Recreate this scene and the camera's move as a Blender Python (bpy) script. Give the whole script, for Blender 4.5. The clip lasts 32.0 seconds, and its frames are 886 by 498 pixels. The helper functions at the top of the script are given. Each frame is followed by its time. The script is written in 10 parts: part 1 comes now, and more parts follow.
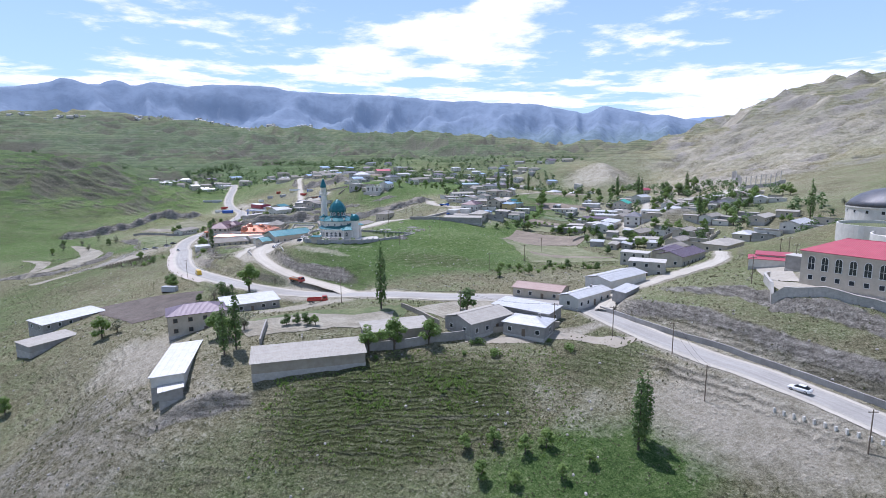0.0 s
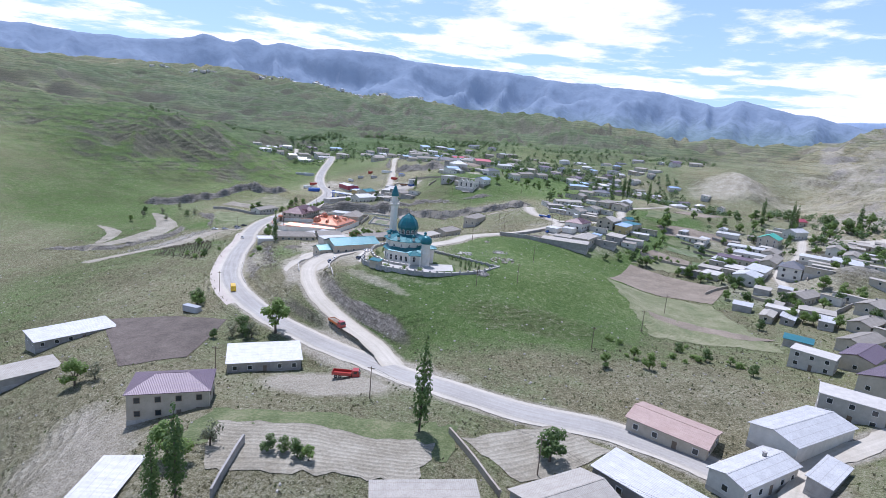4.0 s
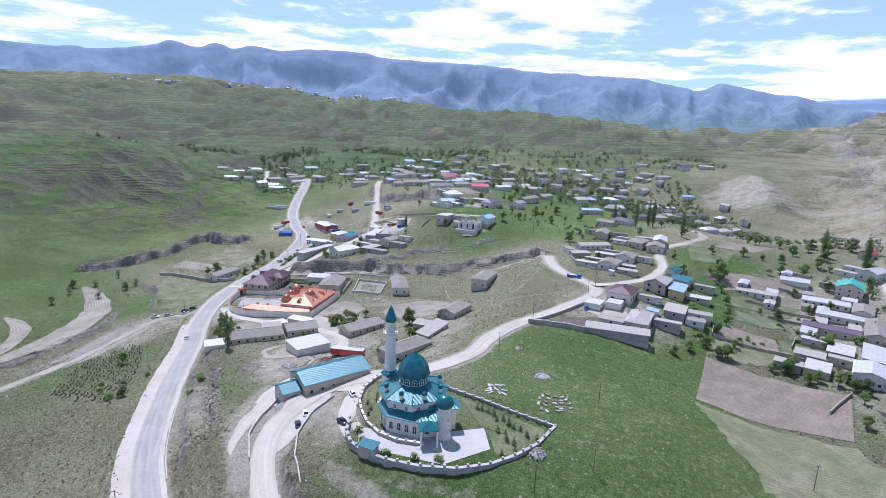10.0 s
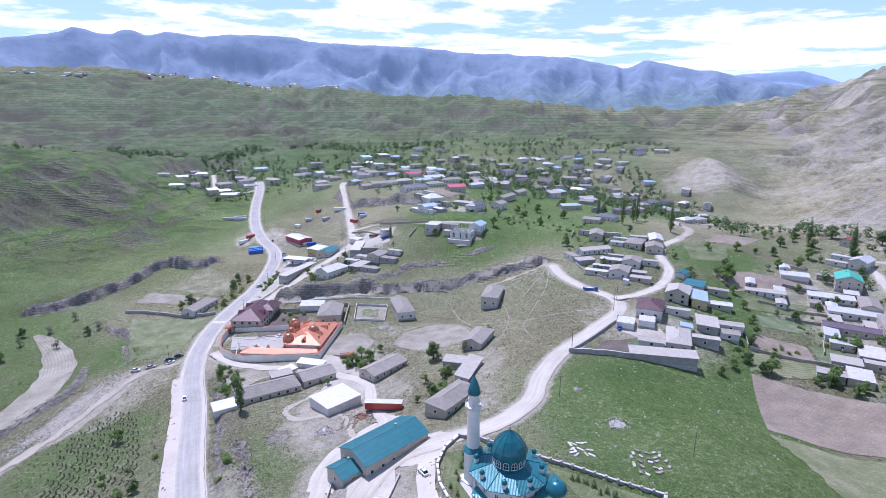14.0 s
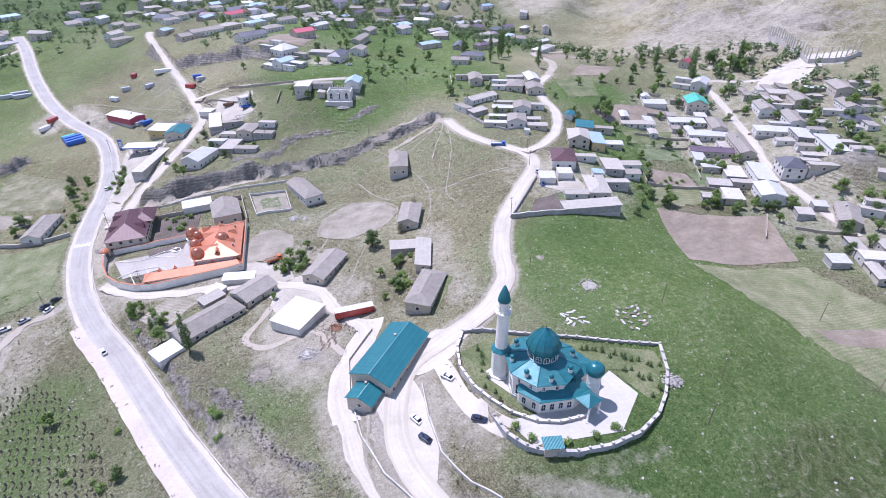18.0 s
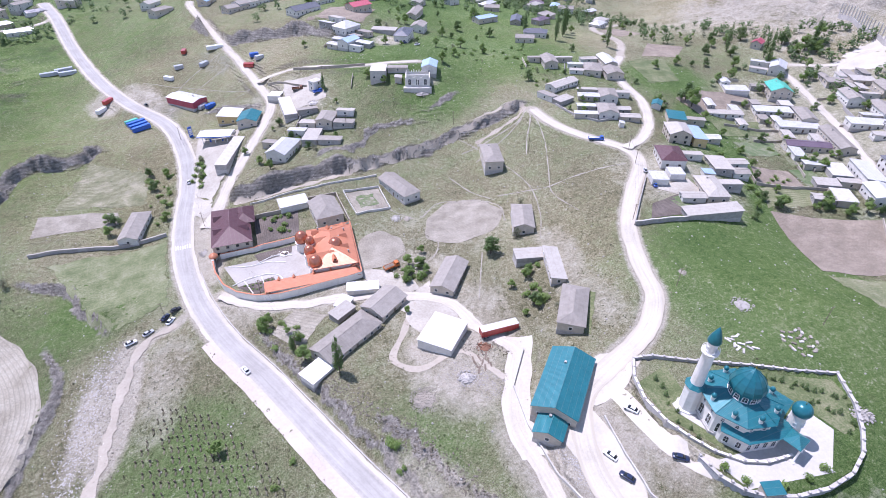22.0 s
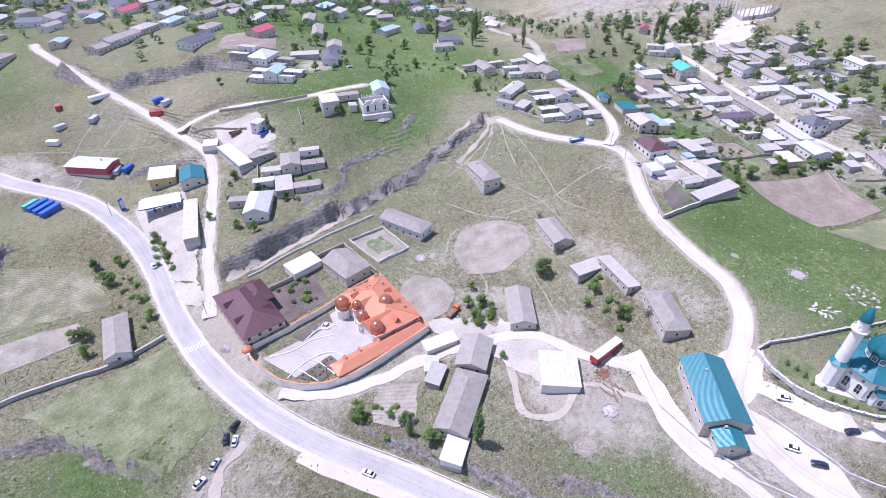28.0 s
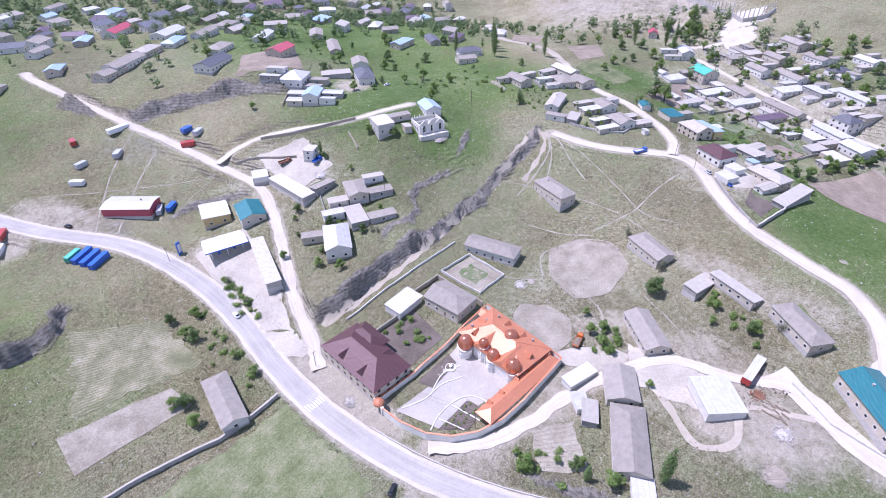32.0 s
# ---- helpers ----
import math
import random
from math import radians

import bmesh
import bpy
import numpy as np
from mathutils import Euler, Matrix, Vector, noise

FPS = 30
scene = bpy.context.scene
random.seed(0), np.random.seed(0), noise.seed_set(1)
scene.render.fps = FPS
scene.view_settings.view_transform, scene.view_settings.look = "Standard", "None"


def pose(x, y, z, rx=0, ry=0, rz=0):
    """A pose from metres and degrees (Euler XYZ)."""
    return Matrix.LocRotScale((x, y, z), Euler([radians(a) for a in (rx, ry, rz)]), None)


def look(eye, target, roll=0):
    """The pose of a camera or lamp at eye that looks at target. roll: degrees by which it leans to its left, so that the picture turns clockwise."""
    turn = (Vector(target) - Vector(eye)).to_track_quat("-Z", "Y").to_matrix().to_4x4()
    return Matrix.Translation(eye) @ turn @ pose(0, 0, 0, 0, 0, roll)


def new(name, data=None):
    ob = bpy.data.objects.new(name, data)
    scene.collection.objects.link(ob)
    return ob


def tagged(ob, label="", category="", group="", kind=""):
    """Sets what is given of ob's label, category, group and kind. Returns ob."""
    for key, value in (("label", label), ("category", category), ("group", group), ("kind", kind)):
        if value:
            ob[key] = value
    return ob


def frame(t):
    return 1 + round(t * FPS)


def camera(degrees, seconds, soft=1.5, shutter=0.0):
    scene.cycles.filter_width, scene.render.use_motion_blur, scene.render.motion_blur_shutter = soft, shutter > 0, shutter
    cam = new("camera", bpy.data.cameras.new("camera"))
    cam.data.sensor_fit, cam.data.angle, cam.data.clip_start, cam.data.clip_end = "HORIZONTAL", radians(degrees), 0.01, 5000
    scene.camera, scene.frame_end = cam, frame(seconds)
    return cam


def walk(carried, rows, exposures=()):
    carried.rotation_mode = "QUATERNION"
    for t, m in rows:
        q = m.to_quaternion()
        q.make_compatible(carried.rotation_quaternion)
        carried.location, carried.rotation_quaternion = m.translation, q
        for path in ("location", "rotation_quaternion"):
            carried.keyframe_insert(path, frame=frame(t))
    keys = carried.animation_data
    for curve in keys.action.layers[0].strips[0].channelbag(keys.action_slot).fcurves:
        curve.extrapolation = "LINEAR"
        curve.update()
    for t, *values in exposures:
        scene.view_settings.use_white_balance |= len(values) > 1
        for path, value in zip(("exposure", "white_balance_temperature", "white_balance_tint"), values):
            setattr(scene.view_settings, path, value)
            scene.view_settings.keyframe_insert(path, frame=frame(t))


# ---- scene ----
cam = camera(79.1, 32.0, 0.7)
METRES, EYE, TILT, LEAN, TURN = 480.0, 55.0, -9.07, 0.41, 0.0
ROWS = [
    (0.0, 0.0, 0.0, 0.0, 0.0, 0.0, 0.0),
    (0.5, 0.0018, 0.0137, 0.0049, 1.42, -0.49, -0.95),
    (1.0, 0.0043, 0.0296, 0.0105, 3.02, -1.12, -2.32),
    (1.5, 0.0045, 0.0445, 0.0161, 4.65, -1.64, -3.63),
    (2.0, 0.0052, 0.0609, 0.0232, 10.02, -2.58, -5.06),
    (2.5, 0.005, 0.0772, 0.0299, 12.09, -3.12, -5.88),
    (4.5, -0.0033, 0.1484, 0.0616, 8.98, -2.91, -7.75),
    (5.0, -0.0069, 0.1679, 0.0695, 6.46, -1.76, -7.52),
    (5.5, -0.0093, 0.1854, 0.0773, 5.14, -0.81, -6.91),
    (6.0, -0.0117, 0.2041, 0.0855, 3.69, 0.22, -5.96),
    (6.5, -0.0131, 0.2204, 0.093, 2.31, 1.21, -5.15),
    (7.0, -0.0166, 0.2357, 0.1007, 1.15, 2.1, -4.06),
    (7.5, -0.0208, 0.2483, 0.1068, 0.38, 2.77, -3.16),
    (8.0, -0.0262, 0.2602, 0.1135, -0.34, 3.33, -2.55),
    (8.5, -0.0333, 0.2709, 0.1197, -0.7, 4.04, -2.36),
    (9.0, -0.0423, 0.2797, 0.1259, 1.67, -0.33, -2.8),
    (9.5, -0.0513, 0.2875, 0.1326, 6.03, -3.83, -3.57),
    (10.0, -0.0603, 0.2936, 0.1381, 8.64, -3.56, -3.91),
    (10.5, -0.0699, 0.2996, 0.1435, 9.43, -3.17, -3.91),
    (11.0, -0.0794, 0.3041, 0.1481, 9.23, -2.95, -3.54),
    (11.5, -0.0902, 0.3091, 0.1525, 8.12, -4.94, -2.92),
    (12.0, -0.1013, 0.3134, 0.1569, 6.48, -4.91, -2.31),
    (12.5, -0.1127, 0.3185, 0.1616, 5.58, -5.01, -2.0),
    (13.0, -0.1237, 0.3229, 0.1659, 5.26, -5.08, -1.76),
    (13.5, -0.1347, 0.3281, 0.1702, 3.97, -5.08, -1.38),
    (14.0, -0.1465, 0.3322, 0.1744, 1.91, -5.11, -0.85),
    (14.5, -0.1583, 0.3379, 0.1788, -0.79, -5.17, -0.13),
    (16.5, -0.2075, 0.3616, 0.1975, -11.95, -5.92, 2.11),
    (17.0, -0.2205, 0.3673, 0.1979, -14.44, -13.63, 2.53),
    (17.5, -0.2325, 0.3762, 0.208, -17.39, -23.13, 2.88),
    (18.0, -0.2429, 0.3821, 0.2127, -18.44, -23.35, 2.92),
    (18.5, -0.2565, 0.3888, 0.2164, -18.85, -26.69, 2.79),
    (19.0, -0.2676, 0.3962, 0.2225, -19.02, -27.12, 2.81),
    (19.5, -0.2807, 0.4038, 0.228, -19.2, -27.25, 2.7),
    (20.0, -0.2925, 0.411, 0.2327, -19.34, -27.37, 2.68),
    (20.5, -0.3051, 0.4192, 0.2379, -19.47, -27.51, 2.59),
    (21.0, -0.3167, 0.4271, 0.2426, -19.38, -27.58, 2.54),
    (21.5, -0.3287, 0.4358, 0.2477, -19.21, -27.64, 2.43),
    (22.0, -0.3408, 0.445, 0.2512, -19.12, -27.66, 2.37),
    (22.5, -0.3518, 0.4539, 0.2542, -18.96, -27.69, 2.28),
    (23.0, -0.3629, 0.4631, 0.2568, -19.21, -27.69, 2.34),
    (23.5, -0.3728, 0.4717, 0.2589, -20.08, -27.73, 2.56),
    (24.0, -0.3847, 0.4817, 0.2615, -21.44, -27.83, 2.79),
    (24.5, -0.3958, 0.4909, 0.2645, -22.69, -27.97, 2.94),
    (25.0, -0.4054, 0.4996, 0.2665, -23.22, -27.98, 3.12),
    (25.5, -0.416, 0.5094, 0.2689, -25.02, -28.14, 3.39),
    (27.5, -0.4573, 0.548, 0.2777, -33.79, -28.76, 4.94),
    (28.0, -0.4677, 0.5591, 0.2798, -38.3, -29.17, 5.66),
    (28.5, -0.4768, 0.5702, 0.2813, -42.42, -29.56, 6.32),
    (29.0, -0.4873, 0.5835, 0.2836, -46.48, -30.02, 6.85),
    (29.5, -0.4976, 0.597, 0.2864, -48.78, -30.35, 7.07),
    (30.0, -0.5079, 0.6112, 0.2894, -48.96, -30.43, 7.08),
    (30.5, -0.5179, 0.6244, 0.2921, -47.62, -30.3, 6.9),
    (31.0, -0.5284, 0.6394, 0.2956, -46.96, -30.32, 6.8),
    (31.5, -0.5384, 0.6526, 0.2984, -45.87, -30.24, 6.64),
    (32.0, -0.5471, 0.6691, 0.3046, -44.82, -29.65, 6.53),
]
walk(cam, [(t, pose(0, 0, EYE, TILT, LEAN, TURN) @ pose(METRES * x, METRES * y, METRES * z, 90 + pitch, roll, yaw)) for t, x, y, z, yaw, pitch, roll in ROWS],
     [(0.0, 0.20, 5700, 21), (5.0, 0.18, 5640, 21), (9.0, 0.14, 5600, 22), (11.0, 0.20, 5480, 26), (13.0, 0.26, 5420, 30), (16.5, 0.34, 5500, 30), (19.0, 0.56, 5700, 30), (25.0, 0.58, 5660, 33), (32.0, 0.58, 5580, 35)])

# ---- sky and sun ----
SUN_TO = Vector((-0.574 * 0.423, 0.819 * 0.423, 0.906))
sun = new("sun", bpy.data.lights.new("sun", "SUN"))
sun.data.energy, sun.data.angle, sun.data.color = 4.2, radians(0.53), (1.0, 0.972, 0.93)
sun.matrix_world = look((0, 0, 400), Vector((0, 0, 400)) - SUN_TO)
world = bpy.data.worlds.new("sky")
world.use_nodes = True
scene.world = world


def link(tree, a, b):
    tree.links.new(a, b)


def node(tree, kind, **values):
    made = tree.nodes.new(kind)
    for key, value in values.items():
        if key in made.inputs:
            made.inputs[key].default_value = value
    return made


def math_node(tree, op, a, b=None):
    made = tree.nodes.new("ShaderNodeMath")
    made.operation = op
    for i, v in enumerate((a, b)):
        if v is None:
            continue
        if isinstance(v, (int, float)):
            made.inputs[i].default_value = v
        else:
            link(tree, v, made.inputs[i])
    return made.outputs[0]


def ramp(tree, source, stops, blend="LINEAR"):
    made = tree.nodes.new("ShaderNodeValToRGB")
    made.color_ramp.interpolation = blend
    el = made.color_ramp.elements
    while len(el) < len(stops):
        el.new(0.5)
    for e, (p, c) in zip(el, stops):
        e.position, e.color = p, (*c, 1) if len(c) == 3 else c
    link(tree, source, made.inputs[0])
    return made.outputs[0]


def mix(tree, fac, a, b, mode="MIX"):
    made = tree.nodes.new("ShaderNodeMix")
    made.data_type, made.blend_type = "RGBA", mode
    for i, v in ((0, fac), (6, a), (7, b)):
        if isinstance(v, (int, float)):
            made.inputs[i].default_value = v
        elif isinstance(v, tuple):
            made.inputs[i].default_value = (*v, 1)
        else:
            link(tree, v, made.inputs[i])
    return made.outputs[2]


def noise_of(tree, vec, scale, detail=4.0, rough=0.6, distortion=0.0):
    made = node(tree, "ShaderNodeTexNoise", Scale=scale, Detail=detail, Roughness=rough, Distortion=distortion)
    link(tree, vec, made.inputs["Vector"])
    return made.outputs["Fac"]


def build_sky():
    tree = world.node_tree
    tree.nodes.clear()
    sky = tree.nodes.new("ShaderNodeTexSky")
    sky.sky_type, sky.sun_disc = "NISHITA", False
    sky.sun_elevation, sky.sun_rotation = radians(65), radians(-35)
    sky.altitude, sky.air_density, sky.dust_density, sky.ozone_density = 900, 1.0, 0.6, 1.6
    coord = tree.nodes.new("ShaderNodeTexCoord")
    split = tree.nodes.new("ShaderNodeSeparateXYZ")
    link(tree, coord.outputs["Generated"], split.inputs[0])
    up = math_node(tree, "MAXIMUM", split.outputs[2], 0.0)
    low = math_node(tree, "ADD", up, 0.045)
    join = tree.nodes.new("ShaderNodeCombineXYZ")
    link(tree, math_node(tree, "DIVIDE", split.outputs[0], low), join.inputs[0])
    link(tree, math_node(tree, "DIVIDE", split.outputs[1], low), join.inputs[1])
    big = noise_of(tree, join.outputs[0], 0.42, 8, 0.60, 0.2)
    small = noise_of(tree, join.outputs[0], 1.9, 7, 0.62, 0.1)
    sum_ = math_node(tree, "ADD", math_node(tree, "MULTIPLY", big, 0.72), math_node(tree, "MULTIPLY", small, 0.28))
    # the cloud bank hangs over the mountains and thins out higher up
    bank = ramp(tree, up, [(0.0, (0.25, 0.25, 0.25)), (0.10, (0.95, 0.95, 0.95)), (0.22, (0.78, 0.78, 0.78)), (0.30, (0.22, 0.22, 0.22)), (1.0, (0.15, 0.15, 0.15))])
    dense = math_node(tree, "ADD", sum_, math_node(tree, "MULTIPLY", math_node(tree, "SUBTRACT", bank, 0.5), 0.17))
    cover = ramp(tree, dense, [(0.515, (0, 0, 0)), (0.585, (1, 1, 1))], "EASE")
    hazy = mix(tree, ramp(tree, up, [(0.0, (0.75, 0.75, 0.75)), (0.25, (0.5, 0.5, 0.5)), (0.6, (0.12, 0.12, 0.12))]), sky.outputs[0], (5.7, 8.2, 10.5))
    shade = ramp(tree, small, [(0.3, (9.0, 9.2, 9.6)), (0.6, (11.2, 11.2, 11.3))])
    back = tree.nodes.new("ShaderNodeBackground")
    back.inputs[1].default_value = 0.097
    link(tree, mix(tree, math_node(tree, "MULTIPLY", cover, 0.9), hazy, shade), back.inputs[0])
    out = tree.nodes.new("ShaderNodeOutputWorld")
    link(tree, back.outputs[0], out.inputs[0])


build_sky()


# ---- materials ----
def material(name):
    made = bpy.data.materials.new(name)
    made.use_nodes = True
    tree = made.node_tree
    shader = tree.nodes["Principled BSDF"]
    geo = tree.nodes.new("ShaderNodeNewGeometry")
    return made, tree, shader, geo.outputs["Position"]


def bump(tree, shader, height, strength=0.4, distance=0.05):
    made = node(tree, "ShaderNodeBump", Strength=strength, Distance=distance)
    link(tree, height, made.inputs["Height"])
    link(tree, made.outputs[0], shader.inputs["Normal"])


def plain(name, a, b, rough=0.85, scale=0.6, grain=9.0, metal=0.0, strength=0.25, spread=0.18):
    """A worn surface between two colours, varied at two scales and from thing to thing."""
    m, tree, shader, pos = material(name)
    wide = noise_of(tree, pos, scale, 4, 0.6)
    fine = noise_of(tree, pos, grain, 3, 0.6)
    info = tree.nodes.new("ShaderNodeObjectInfo")
    f = math_node(tree, "ADD", math_node(tree, "MULTIPLY", wide, 0.7), math_node(tree, "MULTIPLY", fine, 0.3))
    f = math_node(tree, "ADD", f, math_node(tree, "MULTIPLY", math_node(tree, "SUBTRACT", info.outputs["Random"], 0.5), spread))
    link(tree, ramp(tree, f, [(0.32, a), (0.68, b)]), shader.inputs["Base Color"])
    shader.inputs["Roughness"].default_value, shader.inputs["Metallic"].default_value = rough, metal
    bump(tree, shader, fine, strength, 0.03)
    return m


def ribbed(name, a, b, rough=0.5, metal=0.0, pitch_m=0.35, stain=(0.2, 0.16, 0.12), dirt=0.35, spread=0.2):
    """Roof sheets: ribs down the slope, sheet rows across it, streaks and dirt; in the thing's own axes."""
    m, tree, shader, pos = material(name)
    coord = tree.nodes.new("ShaderNodeTexCoord")
    own = coord.outputs["Object"]
    split = tree.nodes.new("ShaderNodeSeparateXYZ")
    link(tree, own, split.inputs[0])
    rib = math_node(tree, "SINE", math_node(tree, "MULTIPLY", split.outputs[0], 2 * math.pi / pitch_m))
    seam = math_node(tree, "FRACT", math_node(tree, "MULTIPLY", split.outputs[1], 1 / 1.7))
    seam = math_node(tree, "LESS_THAN", seam, 0.05)
    info = tree.nodes.new("ShaderNodeObjectInfo")
    wide = noise_of(tree, pos, 0.45, 5, 0.65)
    fine = noise_of(tree, pos, 3.2, 4, 0.6)
    f = math_node(tree, "ADD", wide, math_node(tree, "MULTIPLY", math_node(tree, "SUBTRACT", info.outputs["Random"], 0.5), spread))
    base = ramp(tree, f, [(0.22, a), (0.78, b)])
    worn = math_node(tree, "MULTIPLY", ramp(tree, fine, [(0.48, (0, 0, 0)), (0.72, (1, 1, 1))]), dirt)
    base = mix(tree, worn, base, stain)
    base = mix(tree, math_node(tree, "MULTIPLY", seam, 0.4), base, stain)
    link(tree, base, shader.inputs["Base Color"])
    shader.inputs["Roughness"].default_value, shader.inputs["Metallic"].default_value = rough, metal
    bump(tree, shader, rib, 0.5, 0.03)
    return m


def build_ground_material():
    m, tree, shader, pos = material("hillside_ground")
    attr = tree.nodes.new("ShaderNodeAttribute")
    attr.attribute_name = "cover"
    split = tree.nodes.new("ShaderNodeSeparateColor")
    link(tree, attr.outputs["Color"], split.inputs[0])
    lush, dust, rock = split.outputs[0], split.outputs[1], split.outputs[2]
    geo = tree.nodes.new("ShaderNodeNewGeometry")
    add = lambda a, b: math_node(tree, "ADD", a, b)
    mul = lambda a, b: math_node(tree, "MULTIPLY", a, b)
    vast = noise_of(tree, pos, 0.0045, 6, 0.62)
    wide = noise_of(tree, pos, 0.02, 5, 0.6)
    mid = noise_of(tree, pos, 0.12, 6, 0.68)
    fine = noise_of(tree, pos, 0.55, 7, 0.75)
    tuft = noise_of(tree, pos, 1.9, 6, 0.8)
    cells = node(tree, "ShaderNodeTexVoronoi", Scale=0.62, Randomness=1.0)
    link(tree, pos, cells.inputs["Vector"])
    clump = ramp(tree, add(cells.outputs["Distance"], mul(fine, 0.5)), [(0.38, (1, 1, 1)), (0.62, (0, 0, 0))])
    clump = mul(clump, ramp(tree, mid, [(0.42, (0, 0, 0)), (0.56, (1, 1, 1))]))
    # cattle steps that follow the contour lines
    sep = tree.nodes.new("ShaderNodeSeparateXYZ")
    link(tree, pos, sep.inputs[0])
    level = add(mul(sep.outputs[2], 4.6), mul(mid, 13.0))
    level = add(level, mul(fine, 4.5))
    steps = math_node(tree, "SINE", level)
    nrm = tree.nodes.new("ShaderNodeSeparateXYZ")
    link(tree, geo.outputs["Normal"], nrm.inputs[0])
    slope = ramp(tree, nrm.outputs[2], [(0.82, (1, 1, 1)), (0.97, (0, 0, 0))])
    stepped = mul(mul(steps, slope), ramp(tree, wide, [(0.42, (0.15, 0.15, 0.15)), (0.58, (1, 1, 1))]))
    # rock faces are fluted from top to foot
    flat_pos = tree.nodes.new("ShaderNodeCombineXYZ")
    link(tree, sep.outputs[0], flat_pos.inputs[0])
    link(tree, sep.outputs[1], flat_pos.inputs[1])
    link(tree, mul(sep.outputs[2], 1.6), flat_pos.inputs[2])
    flute = noise_of(tree, flat_pos.outputs[0], 0.42, 8, 0.78)
    grain = noise_of(tree, pos, 4.5, 3, 0.7)
    tone = add(mul(mid, 0.10), mul(fine, 0.24))
    tone = add(tone, add(mul(tuft, 0.42), mul(grain, 0.24)))
    patch_tone = add(tone, mul(math_node(tree, "SUBTRACT", wide, 0.5), 0.16))
    dry = ramp(tree, patch_tone, [(0.43, (0.105, 0.101, 0.056)), (0.475, (0.212, 0.197, 0.116)), (0.52, (0.315, 0.29, 0.186)), (0.575, (0.49, 0.452, 0.335))])
    green = ramp(tree, patch_tone, [(0.43, (0.046, 0.090, 0.024)), (0.475, (0.090, 0.150, 0.042)), (0.525, (0.143, 0.206, 0.070)), (0.58, (0.25, 0.282, 0.142))])
    strata = math_node(tree, "SINE", add(add(mul(sep.outputs[2], 4.2), mul(wide, 9.0)), mul(flute, 5.0)))
    stone = ramp(tree, add(add(mul(flute, 0.5), mul(tone, 0.5)), mul(strata, 0.022)), [(0.41, (0.14, 0.130, 0.110)), (0.48, (0.235, 0.218, 0.186)), (0.54, (0.335, 0.312, 0.268)), (0.61, (0.46, 0.432, 0.375))])
    dirt = ramp(tree, tone, [(0.42, (0.33, 0.295, 0.225)), (0.58, (0.55, 0.505, 0.405))])
    ledge = math_node(tree, "SINE", add(add(mul(sep.outputs[2], 10.5), mul(mid, 15.0)), mul(fine, 5.0)))
    herbs = ramp(tree, add(tone, mul(ledge, 0.04)), [(0.40, (0.030, 0.040, 0.012)), (0.475, (0.078, 0.090, 0.034)), (0.53, (0.122, 0.138, 0.064)), (0.60, (0.24, 0.235, 0.145))])

    def patchy(mask, width=0.5):
        moved = add(mask, mul(math_node(tree, "SUBTRACT", add(add(mul(mid, 0.45), mul(fine, 0.3)), mul(wide, 0.25)), 0.5), 2.0))
        return ramp(tree, moved, [(0.5 - width / 2, (0, 0, 0)), (0.5 + width / 2, (1, 1, 1))])
    hills = tree.nodes.new("ShaderNodeAttribute")
    hills.attribute_name = "hills"
    hill = tree.nodes.new("ShaderNodeSeparateColor")
    link(tree, hills.outputs["Color"], hill.inputs[0])
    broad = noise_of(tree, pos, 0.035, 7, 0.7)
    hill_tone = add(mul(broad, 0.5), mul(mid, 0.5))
    # far grass coloured cooler and greyer to stand in for air haze
    hazed_pasture = ramp(tree, hill_tone, [(0.40, (0.066, 0.096, 0.060)), (0.5, (0.118, 0.152, 0.096)), (0.60, (0.190, 0.208, 0.145))])
    col = mix(tree, patchy(lush, 0.5), dry, green)
    col = mix(tree, mul(hill.outputs[0], patchy(lush, 0.8)), col, hazed_pasture)
    shelf = math_node(tree, "SINE", add(mul(sep.outputs[2], 0.9), mul(broad, 9.0)))
    col = mix(tree, mul(mul(hill.outputs[2], ramp(tree, shelf, [(0.70, (0, 0, 0)), (0.92, (1, 1, 1))])), 0.6), col, (0.052, 0.072, 0.045))
    # brown eroded soil in the dips, whose colour also stands in for relief shade
    worn_shaded_gully = ramp(tree, add(hill.outputs[1], mul(math_node(tree, "SUBTRACT", hill_tone, 0.5), 2.2)), [(0.42, (0, 0, 0)), (0.72, (1, 1, 1))])
    col = mix(tree, mul(worn_shaded_gully, 0.72), col, ramp(tree, add(mul(fine, 0.5), mul(mid, 0.5)), [(0.42, (0.105, 0.108, 0.082)), (0.58, (0.235, 0.222, 0.170))]))
    col = mix(tree, mul(clump, 0.28), col, (0.075, 0.09, 0.038))
    col = mix(tree, mul(ramp(tree, stepped, [(0.1, (0, 0, 0)), (0.8, (1, 1, 1))]), 0.40), col, (0.36, 0.325, 0.245))
    steep = ramp(tree, add(nrm.outputs[2], mul(math_node(tree, "SUBTRACT", add(mul(fine, 0.6), mul(mid, 0.4)), 0.5), 0.30)), [(0.74, (1, 1, 1)), (0.90, (0, 0, 0))])
    col = mix(tree, patchy(attr.outputs["Alpha"], 0.5), col, herbs)
    col = mix(tree, mul(steep, 0.75), col, ramp(tree, add(mul(flute, 0.5), mul(tone, 0.5)), [(0.43, (0.085, 0.08, 0.062)), (0.57, (0.26, 0.24, 0.19))]))
    col = mix(tree, 1.0, col, ramp(tree, vast, [(0.36, (0.82, 0.86, 0.80)), (0.5, (0.98, 0.98, 0.98)), (0.64, (1.10, 1.06, 1.0))]), "MULTIPLY")
    # single dark herbs and pale bare spots
    spots = node(tree, "ShaderNodeTexVoronoi", Scale=1.15, Randomness=1.0)
    link(tree, pos, spots.inputs["Vector"])
